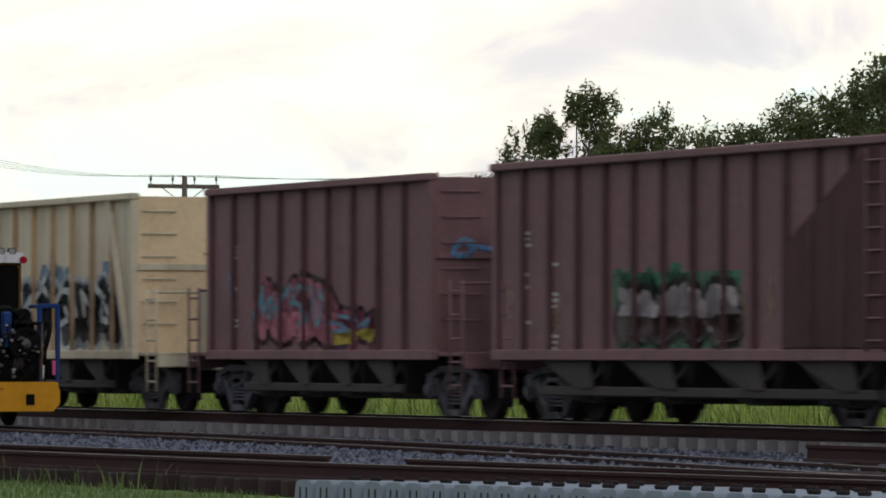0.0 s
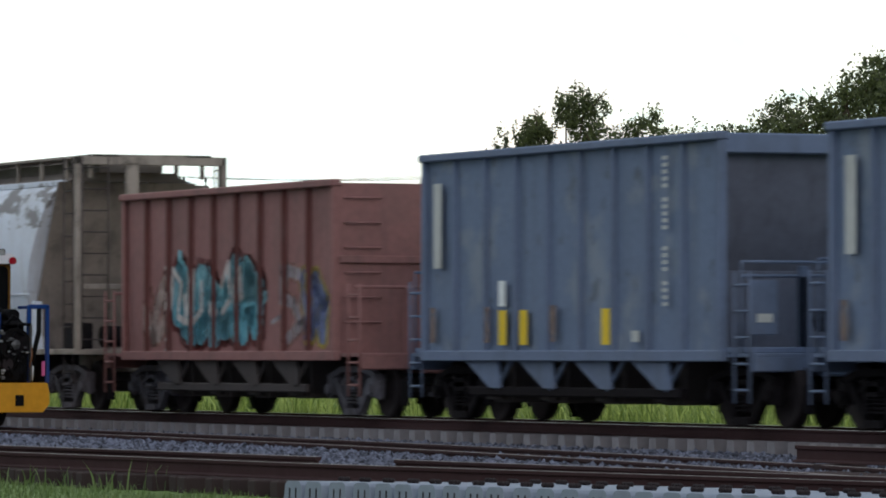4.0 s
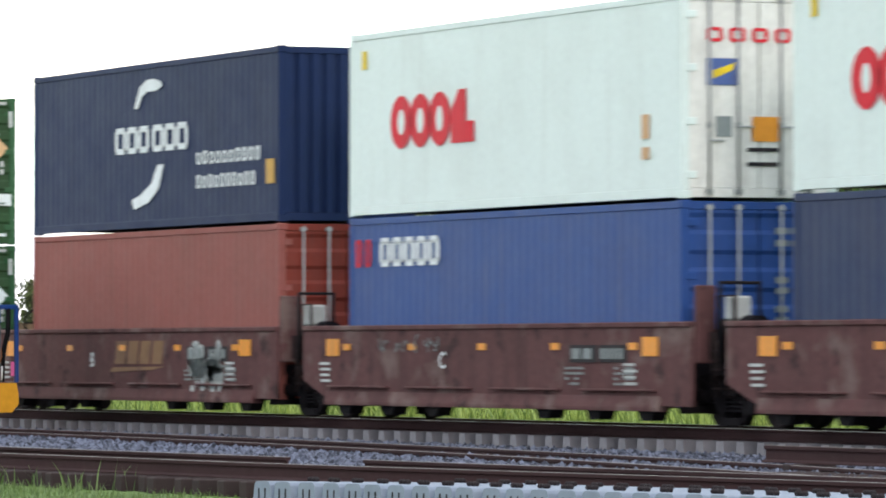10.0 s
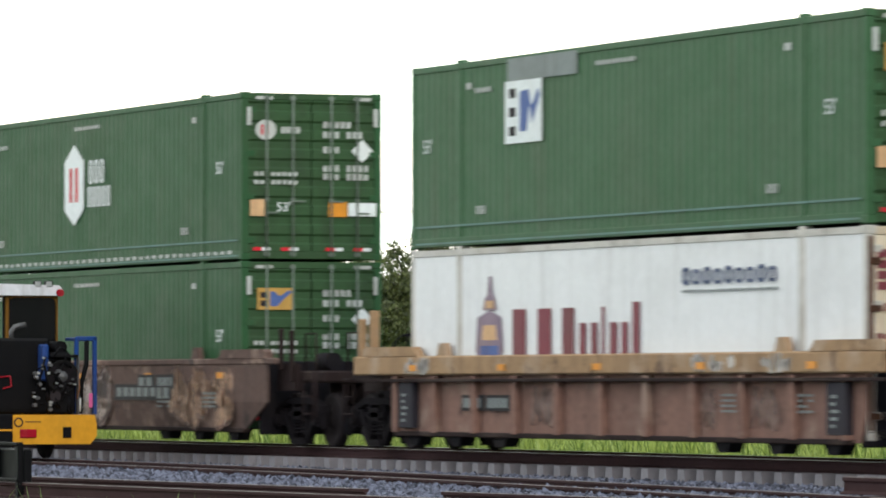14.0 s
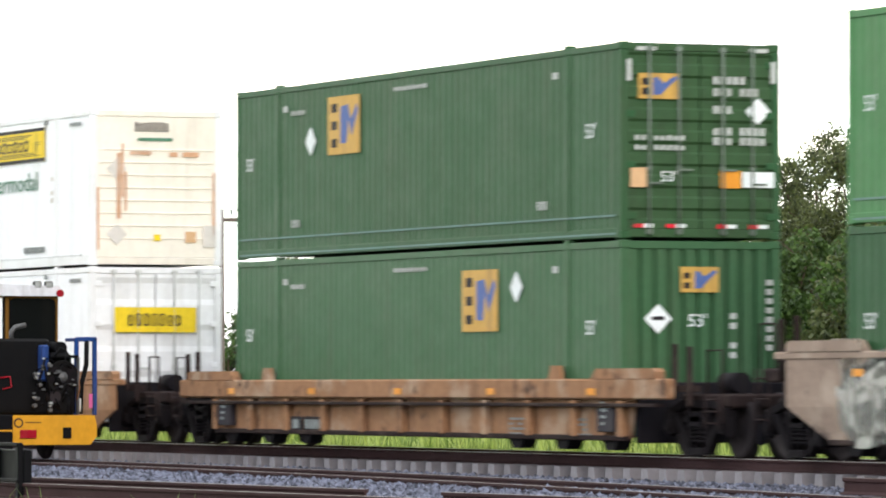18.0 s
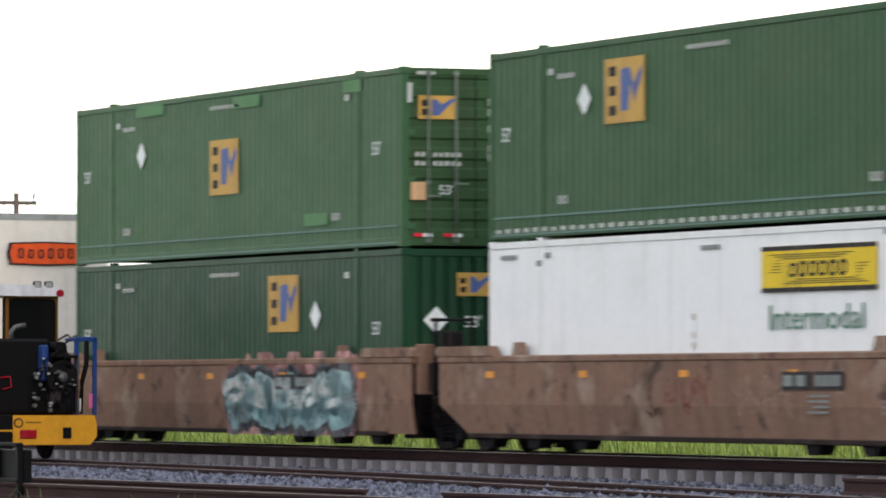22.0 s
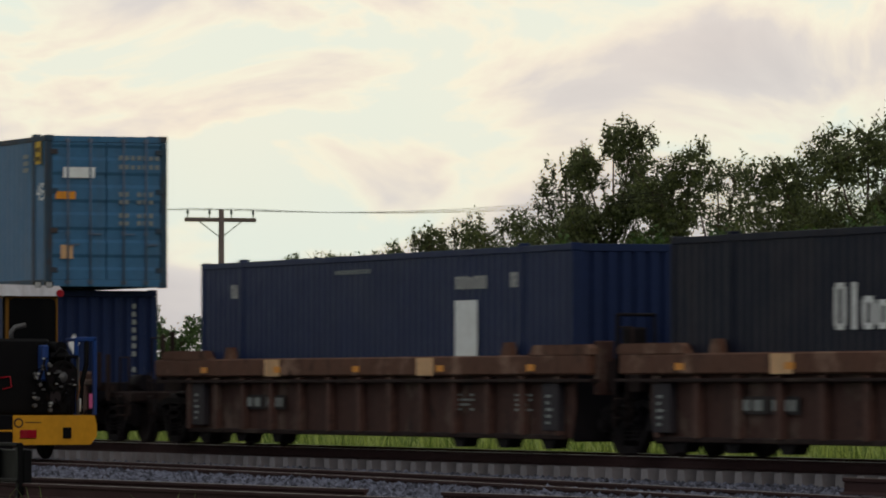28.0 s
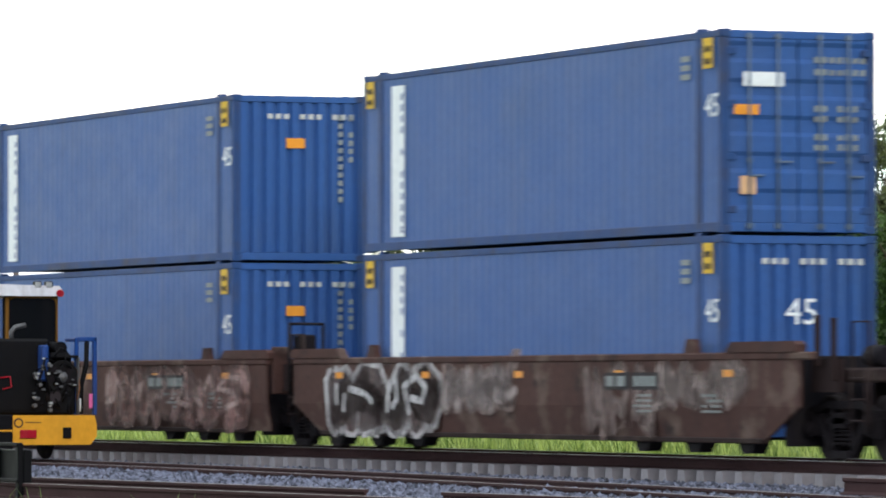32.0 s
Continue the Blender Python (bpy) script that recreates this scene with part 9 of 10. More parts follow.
M_STONE = paint("ballast_stone", lin(90, 93, 108), 0.9, dirt=lin(84, 82, 84), wear=0.3, streak=0.0, bump=0.2, size=0.3, island=0.75)
M_RAIL = paint("rusty_rail", lin(62, 46, 47), 0.85, dirt=lin(38, 28, 30), wear=0.5, streak=0.0, spec=0.1)
M_RAILTOP = paint("polished_rail_head", lin(226, 224, 220), 0.42, metal=0.8, wear=0.2, streak=0.0)
M_TIE = paint("concrete_tie", lin(132, 129, 134), 0.9, dirt=lin(58, 54, 52), wear=0.4, streak=0.2)
M_WOODTIE = paint("weathered_wood_tie", lin(58, 48, 48), 0.95, dirt=lin(44, 37, 38), wear=0.5, streak=0.3)
M_NEWTIE = paint("new_concrete_tie", lin(130, 138, 153), 0.85, dirt=lin(120, 124, 134), wear=0.3, streak=0.2)

ground = part("ground", Geo().add([(-3000, -3000, -0.45), (3000, -3000, -0.45), (3000, 3000, -0.45), (-3000, 3000, -0.45)], [(0, 1, 2, 3)]), M_GRASS_BASE)
tagged(ground, "flat grassy railway ground", "ground", kind="structure")
XA, XB = -900.0, 700.0


def bed(y0, y1, top, low, slope, label):
    ob = part("ballast_bed", Geo().prism([(y0 - slope, low), (y0, top), (y1, top), (y1 + slope, low)], "x", XA, XB), M_BALLAST_BED)
    return tagged(ob, label, "ballast", kind="structure")


bed(-1.9, 1.9, -0.34, -0.66, 0.7, "grey ballast bed under the main track")
bed(-12.3, -2.6, -0.36, -0.67, 0.6, "wide strip of grey ballast beside the main track")


def rail_geo(y):
    p = [(-0.07, -0.172), (0.07, -0.172), (0.07, -0.160), (0.012, -0.140), (0.010, -0.045), (0.036, -0.036), (0.036, -0.004), (-0.036, -0.004), (-0.036, -0.036), (-0.010, -0.045), (-0.012, -0.140), (-0.07, -0.160)]
    return Geo().prism([(y + a, b) for a, b in p], "x", XA, XB)


M_DULLTOP = paint("dull_rail_head", lin(128, 120, 120), 0.5, metal=0.4, wear=0.5, streak=0.0)


def bent(g, shift, xa=XA, xb=XB):
    """The rail's two ends become a row of stations from xa to xb, each slid sideways by shift(x)."""
    prof = g.v[:len(g.v) // 2]
    xs = [xa] + [x for x in (-100.0 + 2.0 * i for i in range(36)) if xa < x < xb] + [xb]
    k, out = len(prof), Geo()
    vs = [(x, y + shift(x), z) for x in xs for _, y, z in prof]
    fs = [(r * k + i, r * k + (i + 1) % k, (r + 1) * k + (i + 1) % k, (r + 1) * k + i) for r in range(len(xs) - 1) for i in range(k)]
    return out.add(vs, fs + [tuple(range(k))[::-1], tuple(range(len(vs) - k, len(vs)))])


def turn_out(x):
    """The side track bends towards the near track."""
    x = min(max(x, -92.0), -40.0)
    return -0.0023 * (x + 92.0) ** 2 if x < -54 else -3.32 - 0.175 * (x + 54)


def head_geo(y, z):
    return Geo().prism([(y - 0.03, z - 0.004), (y + 0.03, z - 0.004), (y + 0.03, z), (y - 0.03, z)], "x", XA, XB)


def track(name, yc, zt, label, top, shift=None):
    t = thing(name, label, "railway track", kind="structure")
    for s in (-1, 1):
        y = yc + s * 0.752
        part("rail", bent(rail_geo(y), shift) if shift else rail_geo(y), M_RAIL, t, "", (0, 0, zt))
        part("rail_head", bent(head_geo(y, zt), shift) if shift else head_geo(y, zt), top, t)
    return t


main_track = track("main_track", 0.0, 0.0, "rusty rails with polished heads on concrete ties", M_RAILTOP)
side_track = track("side_track", -4.6, -0.24, "rusty rails sunk in grey ballast, bending away", M_DULLTOP, turn_out)
near_track = thing("near_track", "old rusty rails on weathered wooden ties", "railway track", kind="structure")


def slant(x):
    return 0.075 * (min(max(x, -95.0), -40.0) + 58.5)


def frog(x):
    return slant(x) - 0.26 + 0.08 * max(0.0, min(x, -42.0) + 55.0)


for ya, shift, xa, xb in ((-14.1, frog, XA, XB), (-12.55, slant, XA, -58.9), (-12.55, slant, -57.0, XB)):
    part("rail", bent(rail_geo(ya), shift, xa, xb), M_RAIL, near_track, "", (0, 0, -0.1))
    part("rail_head", bent(head_geo(ya, 0.0), shift, xa, xb), M_DULLTOP, near_track, "", (0, 0, -0.1))


def tie_geo(w, l, h):
    return Geo().prism([(-w / 2, 0), (w / 2, 0), (w * 0.40, h), (-w * 0.40, h)], "y", -l / 2, l / 2)


tie_mesh = tie_geo(0.27, 2.59, 0.22).mesh("tie")
for i in range(170):
    part("tie", tie_mesh, M_TIE, main_track, "", (-150 + i * 0.635, 0, -0.39))
wood_mesh = Geo().cbox(-0.11, 0.11, -1.3, 1.3, 0, 0.18, 0.015).mesh("tie")
for i in range(170):
    part("tie", wood_mesh, M_WOODTIE, near_track, "", (-130 + i * 0.55, -13.45 + slant(-130 + i * 0.55) + random.uniform(-0.08, 0.08), -0.455))


long_mesh = Geo().cbox(-0.12, 0.12, -3.6, 3.6, 0, 0.18, 0.015).mesh("tie")
for i in range(30):
    part("long_tie", long_mesh, M_WOODTIE, near_track, "", (-57.0 + i * 0.55, -10.7 + random.uniform(-0.1, 0.1), -0.45))


def scatter_stones(name, n, x0, x1, y0, y1, z, r0, r1, mat, label):
    """Loose broken stones, joined."""
    rs = np.random.RandomState(5)
    base = np.array([(1, 0, 0), (-1, 0, 0), (0, 1, 0), (0, -1, 0), (0, 0, 1), (0, 0, -1)], float)
    fs = np.array([(0, 2, 4), (2, 1, 4), (1, 3, 4), (3, 0, 4), (2, 0, 5), (1, 2, 5), (3, 1, 5), (0, 3, 5)])
    c = np.stack([rs.uniform(x0, x1, n), rs.uniform(y0, y1, n), np.full(n, z)], 1)
    r = rs.uniform(r0, r1, n)
    v = base[None] * rs.uniform(0.7, 1.3, (n, 6, 1)) + rs.uniform(-0.35, 0.35, (n, 6, 3))
    a = rs.uniform(0, 6.28, n)
    ca, sa = np.cos(a)[:, None], np.sin(a)[:, None]
    v = np.stack([v[..., 0] * ca - v[..., 1] * sa, v[..., 0] * sa + v[..., 1] * ca, v[..., 2] * 0.8], -1) * r[:, None, None] + c[:, None]
    v[..., 2] += rs.uniform(-0.02, 0.03, (n, 1))
    f = (fs[None] + 6 * np.arange(n)[:, None, None]).reshape(-1, 3)
    me = bpy.data.meshes.new(name)
    me.from_pydata(v.reshape(-1, 3).tolist(), [], f.tolist())
    me.materials.append(None)
    ob = part(name, me, mat)
    return tagged(ob, label, "gravel", kind="stuff")


scatter_stones("shoulder_stones", 14000, -125, -44, -3.9, -1.33, -0.36, 0.025, 0.05, M_STONE, "loose grey stones between the tracks")
scatter_stones("ballast_stones", 56000, -125, -44, -12.45, -5.45, -0.335, 0.025, 0.055, M_STONE, "loose broken grey ballast stones")
# ---- maintenance machine on the side track ----
P["mach_yellow"] = paint("machine_yellow", lin(206, 148, 34), 0.5, dirt=(0.2, 0.12, 0.04), wear=0.2, streak=0.2)
# the cab frame's yellow with its shade mixed into the colour
P["mach_shade"] = paint("shaded_cab_yellow", lin(112, 80, 34), 0.7, dirt=(0.08, 0.05, 0.02), wear=0.4, spec=0.1)
P["mach_blue"] = paint("machine_blue", lin(30, 62, 124), 0.45, wear=0.2)
P["mach_white"] = paint("machine_white", lin(214, 214, 220), 0.45, wear=0.15)
P["mach_black"] = paint("machine_black", lin(13, 13, 16), 0.6, dirt=(0.010, 0.009, 0.008), wear=0.4, spec=0.15)
P["glass"] = paint("dark_glass", lin(16, 17, 18), 0.15, wear=0.0, streak=0.1, bump=0.0, spec=0.2)
P["chrome"] = paint("steel_pipe", lin(92, 92, 94), 0.4, metal=0.4, wear=0.2)
P["d_tail"] = paint("tail_lens", lin(150, 22, 38), 0.25, wear=0.05)


def machine():
    m = thing("track_machine", "yellow track maintenance machine with a white cab roof and exposed engine", "rail machine", at=(-94.86, 0, 0))
    yr = -3.30
    def y(k, x=0.0):
        return yr - (172 - k) / 96.0 - x * 0.413      # about a centimetre a step, slid along the slanting line of sight
    part("tail_beam", Geo().prism([(-5.85, 0.02), (yr - 0.12, 0.02), (yr, 0.16), (yr, 0.36), (yr - 0.04, 0.53), (-5.85, 0.53)], "x", -0.35, 0.0), P["mach_yellow"], m)
    part("tail_light", Geo().cbox(0.0, 0.03, y(37), y(66), 0.13, 0.28, 0.01), P["d_tail"], m)
    part("tow_socket", Geo().cbox(0.0, 0.025, y(112), y(127), 0.13, 0.32, 0.01), P["mach_black"], m)
    part("badge_ring", Geo().lathe([(0.06, 0.0), (0.085, 0.0), (0.085, 0.006), (0.06, 0.006), (0.06, 0.0)], (0.0, y(35), 0.40), 20, "x"), P["d_dark"], m)
    part("badge_bar", Geo().box(0.0, 0.006, y(47), y(74), 0.40, 0.415), P["d_dark"], m)
    part("main_frame", Geo().cbox(-6.2, -0.35, -5.7, yr - 0.1, 0.2, 0.5, 0.03), P["mach_yellow"], m)
    for x in (-1.2, -4.8):
        part("axle", Geo().rod((x, -5.55, 0.16), (x, -3.65, 0.16), 0.06, 10), P["mach_black"], m)
        for yy in (-5.35, -3.85):
            part("wheel", Geo().lathe([(0.05, -0.06), (0.36, -0.06), (0.4, -0.02), (0.4, 0.05), (0.05, 0.06)], (x, yy, 0.16), 22), P["wheel"], m)
    part("hood", Geo().cbox(-3.4, -0.55, -5.7, y(86, -0.55), 0.53, 1.86, 0.05), P["mach_black"], m)
    part("hood_grille", Geo().box(-0.55, -0.53, -5.4, y(62, -0.53), 0.62, 1.7), P["mach_black"], m)
    part("engine_block", Geo().cbox(-1.9, -0.3, y(88, -0.3), y(134, -0.3), 0.53, 1.38, 0.05).cbox(-1.7, -0.4, y(93, -0.3), y(130, -0.3), 1.38, 1.62, 0.06), P["mach_black"], m)
    part("fan_pulley", Geo().lathe([(0.0, 0.05), (0.04, 0.05), (0.055, 0.03), (0.085, 0.03), (0.095, 0.0), (0.095, -0.05)], (-0.25, y(110, -0.25), 1.19), 20, "x"), P["chrome"], m)
    part("alternator", Geo().rod((-0.5, y(98, -0.22), 0.85), (-0.22, y(98, -0.22), 0.85), 0.1, 14), P["wheel"], m)
    part("oil_filter", Geo().rod((-0.35, y(120, -0.35), 0.58), (-0.35, y(120, -0.35), 0.85), 0.07, 14), P["mach_black"], m)
    for k, (a, b, c, d) in enumerate(((92, 1.5, 118, 1.62), (100, 0.7, 128, 1.0), (95, 1.05, 126, 1.35), (60, 0.7, 96, 1.45), (64, 1.3, 90, 0.8))):
        part("hose", Geo().path([(-0.27, y(a, -0.25), b), (-0.2, y((a + c) / 2, -0.25), max(b, d) + 0.08), (-0.27, y(c, -0.25), d)], 0.022, 8), P["mach_black"], m)
    for px, z in ((64, 1.24), (66, 1.18), (90, 0.62), (72, 1.06), (63, 0.7)):
        part("fitting", Geo().rod((-0.3, y(px, -0.2), z), (-0.2, y(px, -0.2), z), 0.035, 8), P["chrome"], m)
    bits = random.Random(8)
    for _ in range(22):
        px, z = bits.uniform(60, 136), bits.uniform(0.58, 1.55)
        r = bits.uniform(0.012, 0.03)
        part("fitting", Geo().rod((-0.26, y(px, -0.2), z), (-0.17, y(px, -0.2), z), r, 8).cbox(-0.24, -0.2, y(px, -0.2) - r * 1.6, y(px, -0.2) + r * 1.6, z - r * 0.8, z + r * 0.8, 0.004), P["chrome"] if bits.random() < 0.6 else P["galv"], m)
    for _ in range(8):
        px, z = bits.uniform(64, 120), bits.uniform(0.6, 1.4)
        part("hose", Geo().path([(-0.24, y(px, -0.22), z), (-0.16, y(px + 6, -0.22), z + bits.uniform(-0.15, 0.2)), (-0.24, y(px + bits.uniform(8, 20), -0.22), z + bits.uniform(-0.25, 0.25))], 0.014, 6), P["mach_black"], m)
    part("air_cleaner", Geo().rod((-1.2, y(106, -0.45), 1.70), (-0.45, y(106, -0.45), 1.70), 0.11, 14), P["mach_black"], m)
    for px in (134, 166):
        part("guard_post", Geo().cbox(-0.42, -0.34, y(px, -0.36) - 0.035, y(px, -0.36) + 0.035, 0.53, 1.88, 0.012), P["mach_blue"], m)
    part("guard_bar", Geo().cbox(-0.42, -0.34, y(134, -0.36), y(168, -0.36), 1.81, 1.89, 0.012), P["mach_blue"], m)
    part("guard_bar", Geo().cbox(-1.9, -0.34, y(166, -0.36) - 0.03, y(166, -0.36) + 0.03, 1.82, 1.88, 0.012), P["mach_blue"], m)
    part("cable", Geo().path([(-0.38, y(152, -0.36), 1.82), (-0.34, y(150, -0.36), 1.4), (-0.36, y(142, -0.36), 1.05), (-0.34, y(140, -0.36), 0.55)], 0.045, 8), P["mach_black"], m)
    part("lever", Geo().rod((-0.32, y(141, -0.3), 0.55), (-0.30, y(141, -0.3), 0.82), 0.015, 8), P["d_white"], m)
    part("blue_tank", Geo().cbox(-0.8, -0.3, y(74, -0.3), y(86, -0.3), 1.12, 1.75, 0.03), P["mach_blue"], m)
    part("red_hose", Geo().path([(-0.5, y(0, -0.48), 1.18), (-0.46, y(16, -0.48), 1.2), (-0.46, y(18, -0.48), 1.02), (-0.5, y(4, -0.48), 0.98)], 0.014, 8), P["d_tail"], m)
    part("pink_ribbon", Geo().cbox(-0.33, -0.31, y(156, -0.32), y(162, -0.32), 0.65, 0.9, 0.004), P["d_pink"], m)
    part("step_box", Geo().cbox(0.0, 0.05, -5.85, y(24), -0.06, 0.54, 0.015), P["mach_black"], m)
    part("step_lip", Geo().cbox(0.05, 0.06, -5.85, y(24), 0.25, 0.28, 0.004), P["mach_yellow"], m)
    part("radiator_fan", Geo().lathe([(0.10, 0.0), (0.24, 0.0), (0.27, 0.02), (0.29, 0.02), (0.29, -0.06)], (-0.27, y(110, -0.27), 1.19), 24, "x"), P["rubber"], m)
    for k in range(7):
        a = 2 * math.pi * k / 7
        part("fan_blade", Geo().prism([(-0.03, 0.06), (0.05, 0.08), (0.06, 0.25), (-0.06, 0.25)], "x", -0.008, 0.0), P["truck"], m, "", Matrix.Translation((-0.262, y(110, -0.26), 1.19)) @ Matrix.Rotation(a, 4, "X"))
    part("radiator_top", Geo().cbox(-0.5, -0.24, y(88, -0.3), y(136, -0.3), 1.52, 1.57, 0.012), P["mach_black"], m)
    part("radiator_side", Geo().cbox(-0.4, -0.22, y(134, -0.3), y(137, -0.3), 0.55, 1.54, 0.01), P["chrome"], m)
    part("copper_hose", Geo().path([(-0.25, y(137, -0.25), 1.30), (-0.22, y(139, -0.25), 1.0), (-0.24, y(135, -0.25), 0.8)], 0.015, 8), P["deck_rust"], m)
    # cab
    zc0, zc1 = 1.84, 2.62
    for px in (-1, 86):
        part("cab_post", Geo().cbox(-2.0, -1.9, y(px, -1.92) - 0.035, y(px, -1.92) + 0.035, 0.5, zc1, 0.012), P["mach_shade"], m)
        part("cab_post", Geo().cbox(-4.2, -4.1, y(px, -1.92) - 0.035, y(px, -1.92) + 0.035, 0.5, zc1, 0.012), P["mach_shade"], m)
    part("cab_lintel", Geo().cbox(-2.0, -1.9, y(2, -1.92), y(84, -1.92), 2.56, 2.64, 0.02), P["mach_shade"], m)
    wa, wb, wc, wd = y(1, -1.95), y(84, -1.95), 1.7, 2.58
    part("rear_window", Geo().prism([(wa, wc), (wb, wc), (wb, wd - 0.09), (wb - 0.03, wd - 0.03), (wb - 0.09, wd), (wa + 0.09, wd), (wa + 0.03, wd - 0.03), (wa, wd - 0.09)], "x", -1.93, -1.90), P["glass"], m)
    part("rear_panel", Geo().box(-1.98, -1.94, wa - 0.1, wb + 0.05, 0.5, 2.6), P["mach_black"], m)
    part("side_window", Geo().box(-4.1, -2.0, y(84, -1.95) - 0.02, y(84, -1.95) + 0.01, 1.7, 2.56), P["glass"], m)
    part("cab_roof", Geo().prism([(-5.9, 2.62), (y(96, -1.78), 2.62), (y(100, -1.78), 2.70), (y(92, -1.78), 2.80), (-6.0, 2.86)], "x", -4.3, -1.75), P["mach_white"], m)
    for px in (55, 75):
        part("work_light", Geo().cbox(-1.86, -1.74, y(px, -1.76) - 0.07, y(px, -1.76) + 0.07, 2.76, 2.88, 0.02), P["mach_black"], m)
        part("lamp_glass", Geo().cbox(-1.74, -1.73, y(px, -1.74) - 0.055, y(px, -1.74) + 0.055, 2.775, 2.865, 0.01), P["galv"], m)
    part("marker_light", Geo().rod((-1.78, y(95, -1.72), 2.67), (-1.70, y(95, -1.72), 2.67), 0.065, 16), P["d_tail"], m)
    part("exhaust_pipe", Geo().path([(-1.0, y(14, -1.0), 1.84), (-1.0, y(14, -1.0), 1.98), (-0.98, y(20, -1.0), 2.06), (-0.95, y(38, -1.0), 2.10)], 0.045, 10), P["chrome"], m)
    return m


machine()

# ---- new ties stacked near the camera ----
def tie_stack():
    g = Geo()
    p = [(-0.124, 0.0), (0.124, 0.0), (0.124, 0.08), (0.106, 0.205), (0.09, 0.228), (0.065, 0.235), (-0.065, 0.235), (-0.09, 0.228), (-0.106, 0.205), (-0.124, 0.08)]
    g.prism(p, "y", 0.0, 2.6)
    tie = g.mesh("tie")
    slot = Geo().box(-0.05, -0.035, -0.004, 0.002, 0.06, 0.18).box(0.035, 0.05, -0.004, 0.002, 0.06, 0.18).mesh("slot")
    shoulder = Geo().cbox(-0.055, -0.012, 0.0, 0.06, 0.235, 0.272, 0.012).cbox(0.012, 0.055, 0.0, 0.06, 0.235, 0.272, 0.012).mesh("rail_shoulder")
    base = pose(-42.3, -19.47, -0.45, 0, 0, 13.1)
    g_label = "new pale concrete tie in a stack beside the track"
    for layer in range(2):
        for i in range(32):
            m = base @ pose(i * 0.297 + 0.14, random.uniform(-0.03, 0.03), layer * 0.245, -1.15, 0, random.uniform(-0.6, 0.6))
            t = thing("concrete_tie", g_label, "railway tie", "stacked concrete ties", m)
            part("tie_body", tie, M_NEWTIE, t)
            if layer == 1:
                part("strand_marks", slot, P["d_dark"], t)
                for yy in (0.46, 1.9):
                    part("rail_shoulder", shoulder, P["wheel"], t, "", (0, yy, 0))


tie_stack()

# ---- a loose rail laid out beside the side track ----
loose = thing("loose_rail", "loose rusty rail lying on wooden blocks", "rail")
g = rail_geo(-6.1)
g.v = [(min(max(x, -60.15), 40.0), y, z * 1.15) for x, y, z in g.v]
part("rail", g, M_RAIL, loose, "", (0, 0, -0.03))
part("rail_head", Geo().box(-60.15, 40.0, -6.13, -6.07, -0.033, -0.029), paint("worn_rail_head", lin(120, 108, 104), 0.5, metal=0.5), loose)
for k in range(12):
    part("block", Geo().cbox(-60.15 + 1.0 + k * 4.0, -60.15 + 1.2 + k * 4.0, -6.4, -5.8, -0.42, -0.23, 0.012), M_WOODTIE, loose)

# ---- dark steel stand by the near track ----
stand = thing("steel_stand", "dark steel stand with cross bars beside the near rails", "stand", at=(-64.1, -14.75, -0.45))
part("plate", Geo().cbox(-3.0, 0.0, -0.05, 0.05, 0.12, 0.74, 0.015), P["mach_black"], stand)
for k in range(4):
    part("upright", Geo().cbox(-0.12 - k * 0.85, -0.02 - k * 0.85, -0.12, -0.05, 0.0, 0.82, 0.01), P["mach_black"], stand)
for z in (0.36, 0.78):
    part("cross_bar", Geo().cbox(-3.0, 0.0, -0.14, -0.11, z, z + 0.04, 0.008), P["mach_black"], stand)

# ---- trees, hedge and grass ----
def leaf_mat(name, a, b):
    m = bpy.data.materials.new(name)
    m.use_nodes = True
    nt = m.node_tree
    n, l = nt.nodes.new, nt.links.new
    bs = nt.nodes["Principled BSDF"]
    geo, rp = n("ShaderNodeNewGeometry"), n("ShaderNodeValToRGB")
    rp.color_ramp.elements[0].color, rp.color_ramp.elements[1].color = (*a, 1), (*b, 1)
    l(geo.outputs["Random Per Island"], rp.inputs["Fac"])
    l(rp.outputs[0], bs.inputs["Base Color"])
    bs.inputs["Roughness"].default_value = 0.6
    tr, mx = n("ShaderNodeBsdfTranslucent"), n("ShaderNodeMixShader")
    mx.inputs[0].default_value = 0.35
    l(rp.outputs[0], tr.inputs["Color"])
    out = nt.nodes["Material Output"]
    l(bs.outputs[0], mx.inputs[1]), l(tr.outputs[0], mx.inputs[2]), l(mx.outputs[0], out.inputs["Surface"])
    return m


M_LEAF = leaf_mat("dark_leaves", (0.034, 0.046, 0.017), (0.14, 0.165, 0.05))
M_LEAF2 = leaf_mat("fresh_leaves", (0.024, 0.050, 0.012), (0.085, 0.15, 0.03))
M_BLADE = leaf_mat("grass_blades", (0.09, 0.16, 0.022), (0.50, 0.58, 0.15))
M_TURF = leaf_mat("turf_blades", (0.065, 0.105, 0.028), (0.16, 0.215, 0.07))
M_BARK = paint("bark", lin(84, 72, 60), 0.95, bump=0.6)


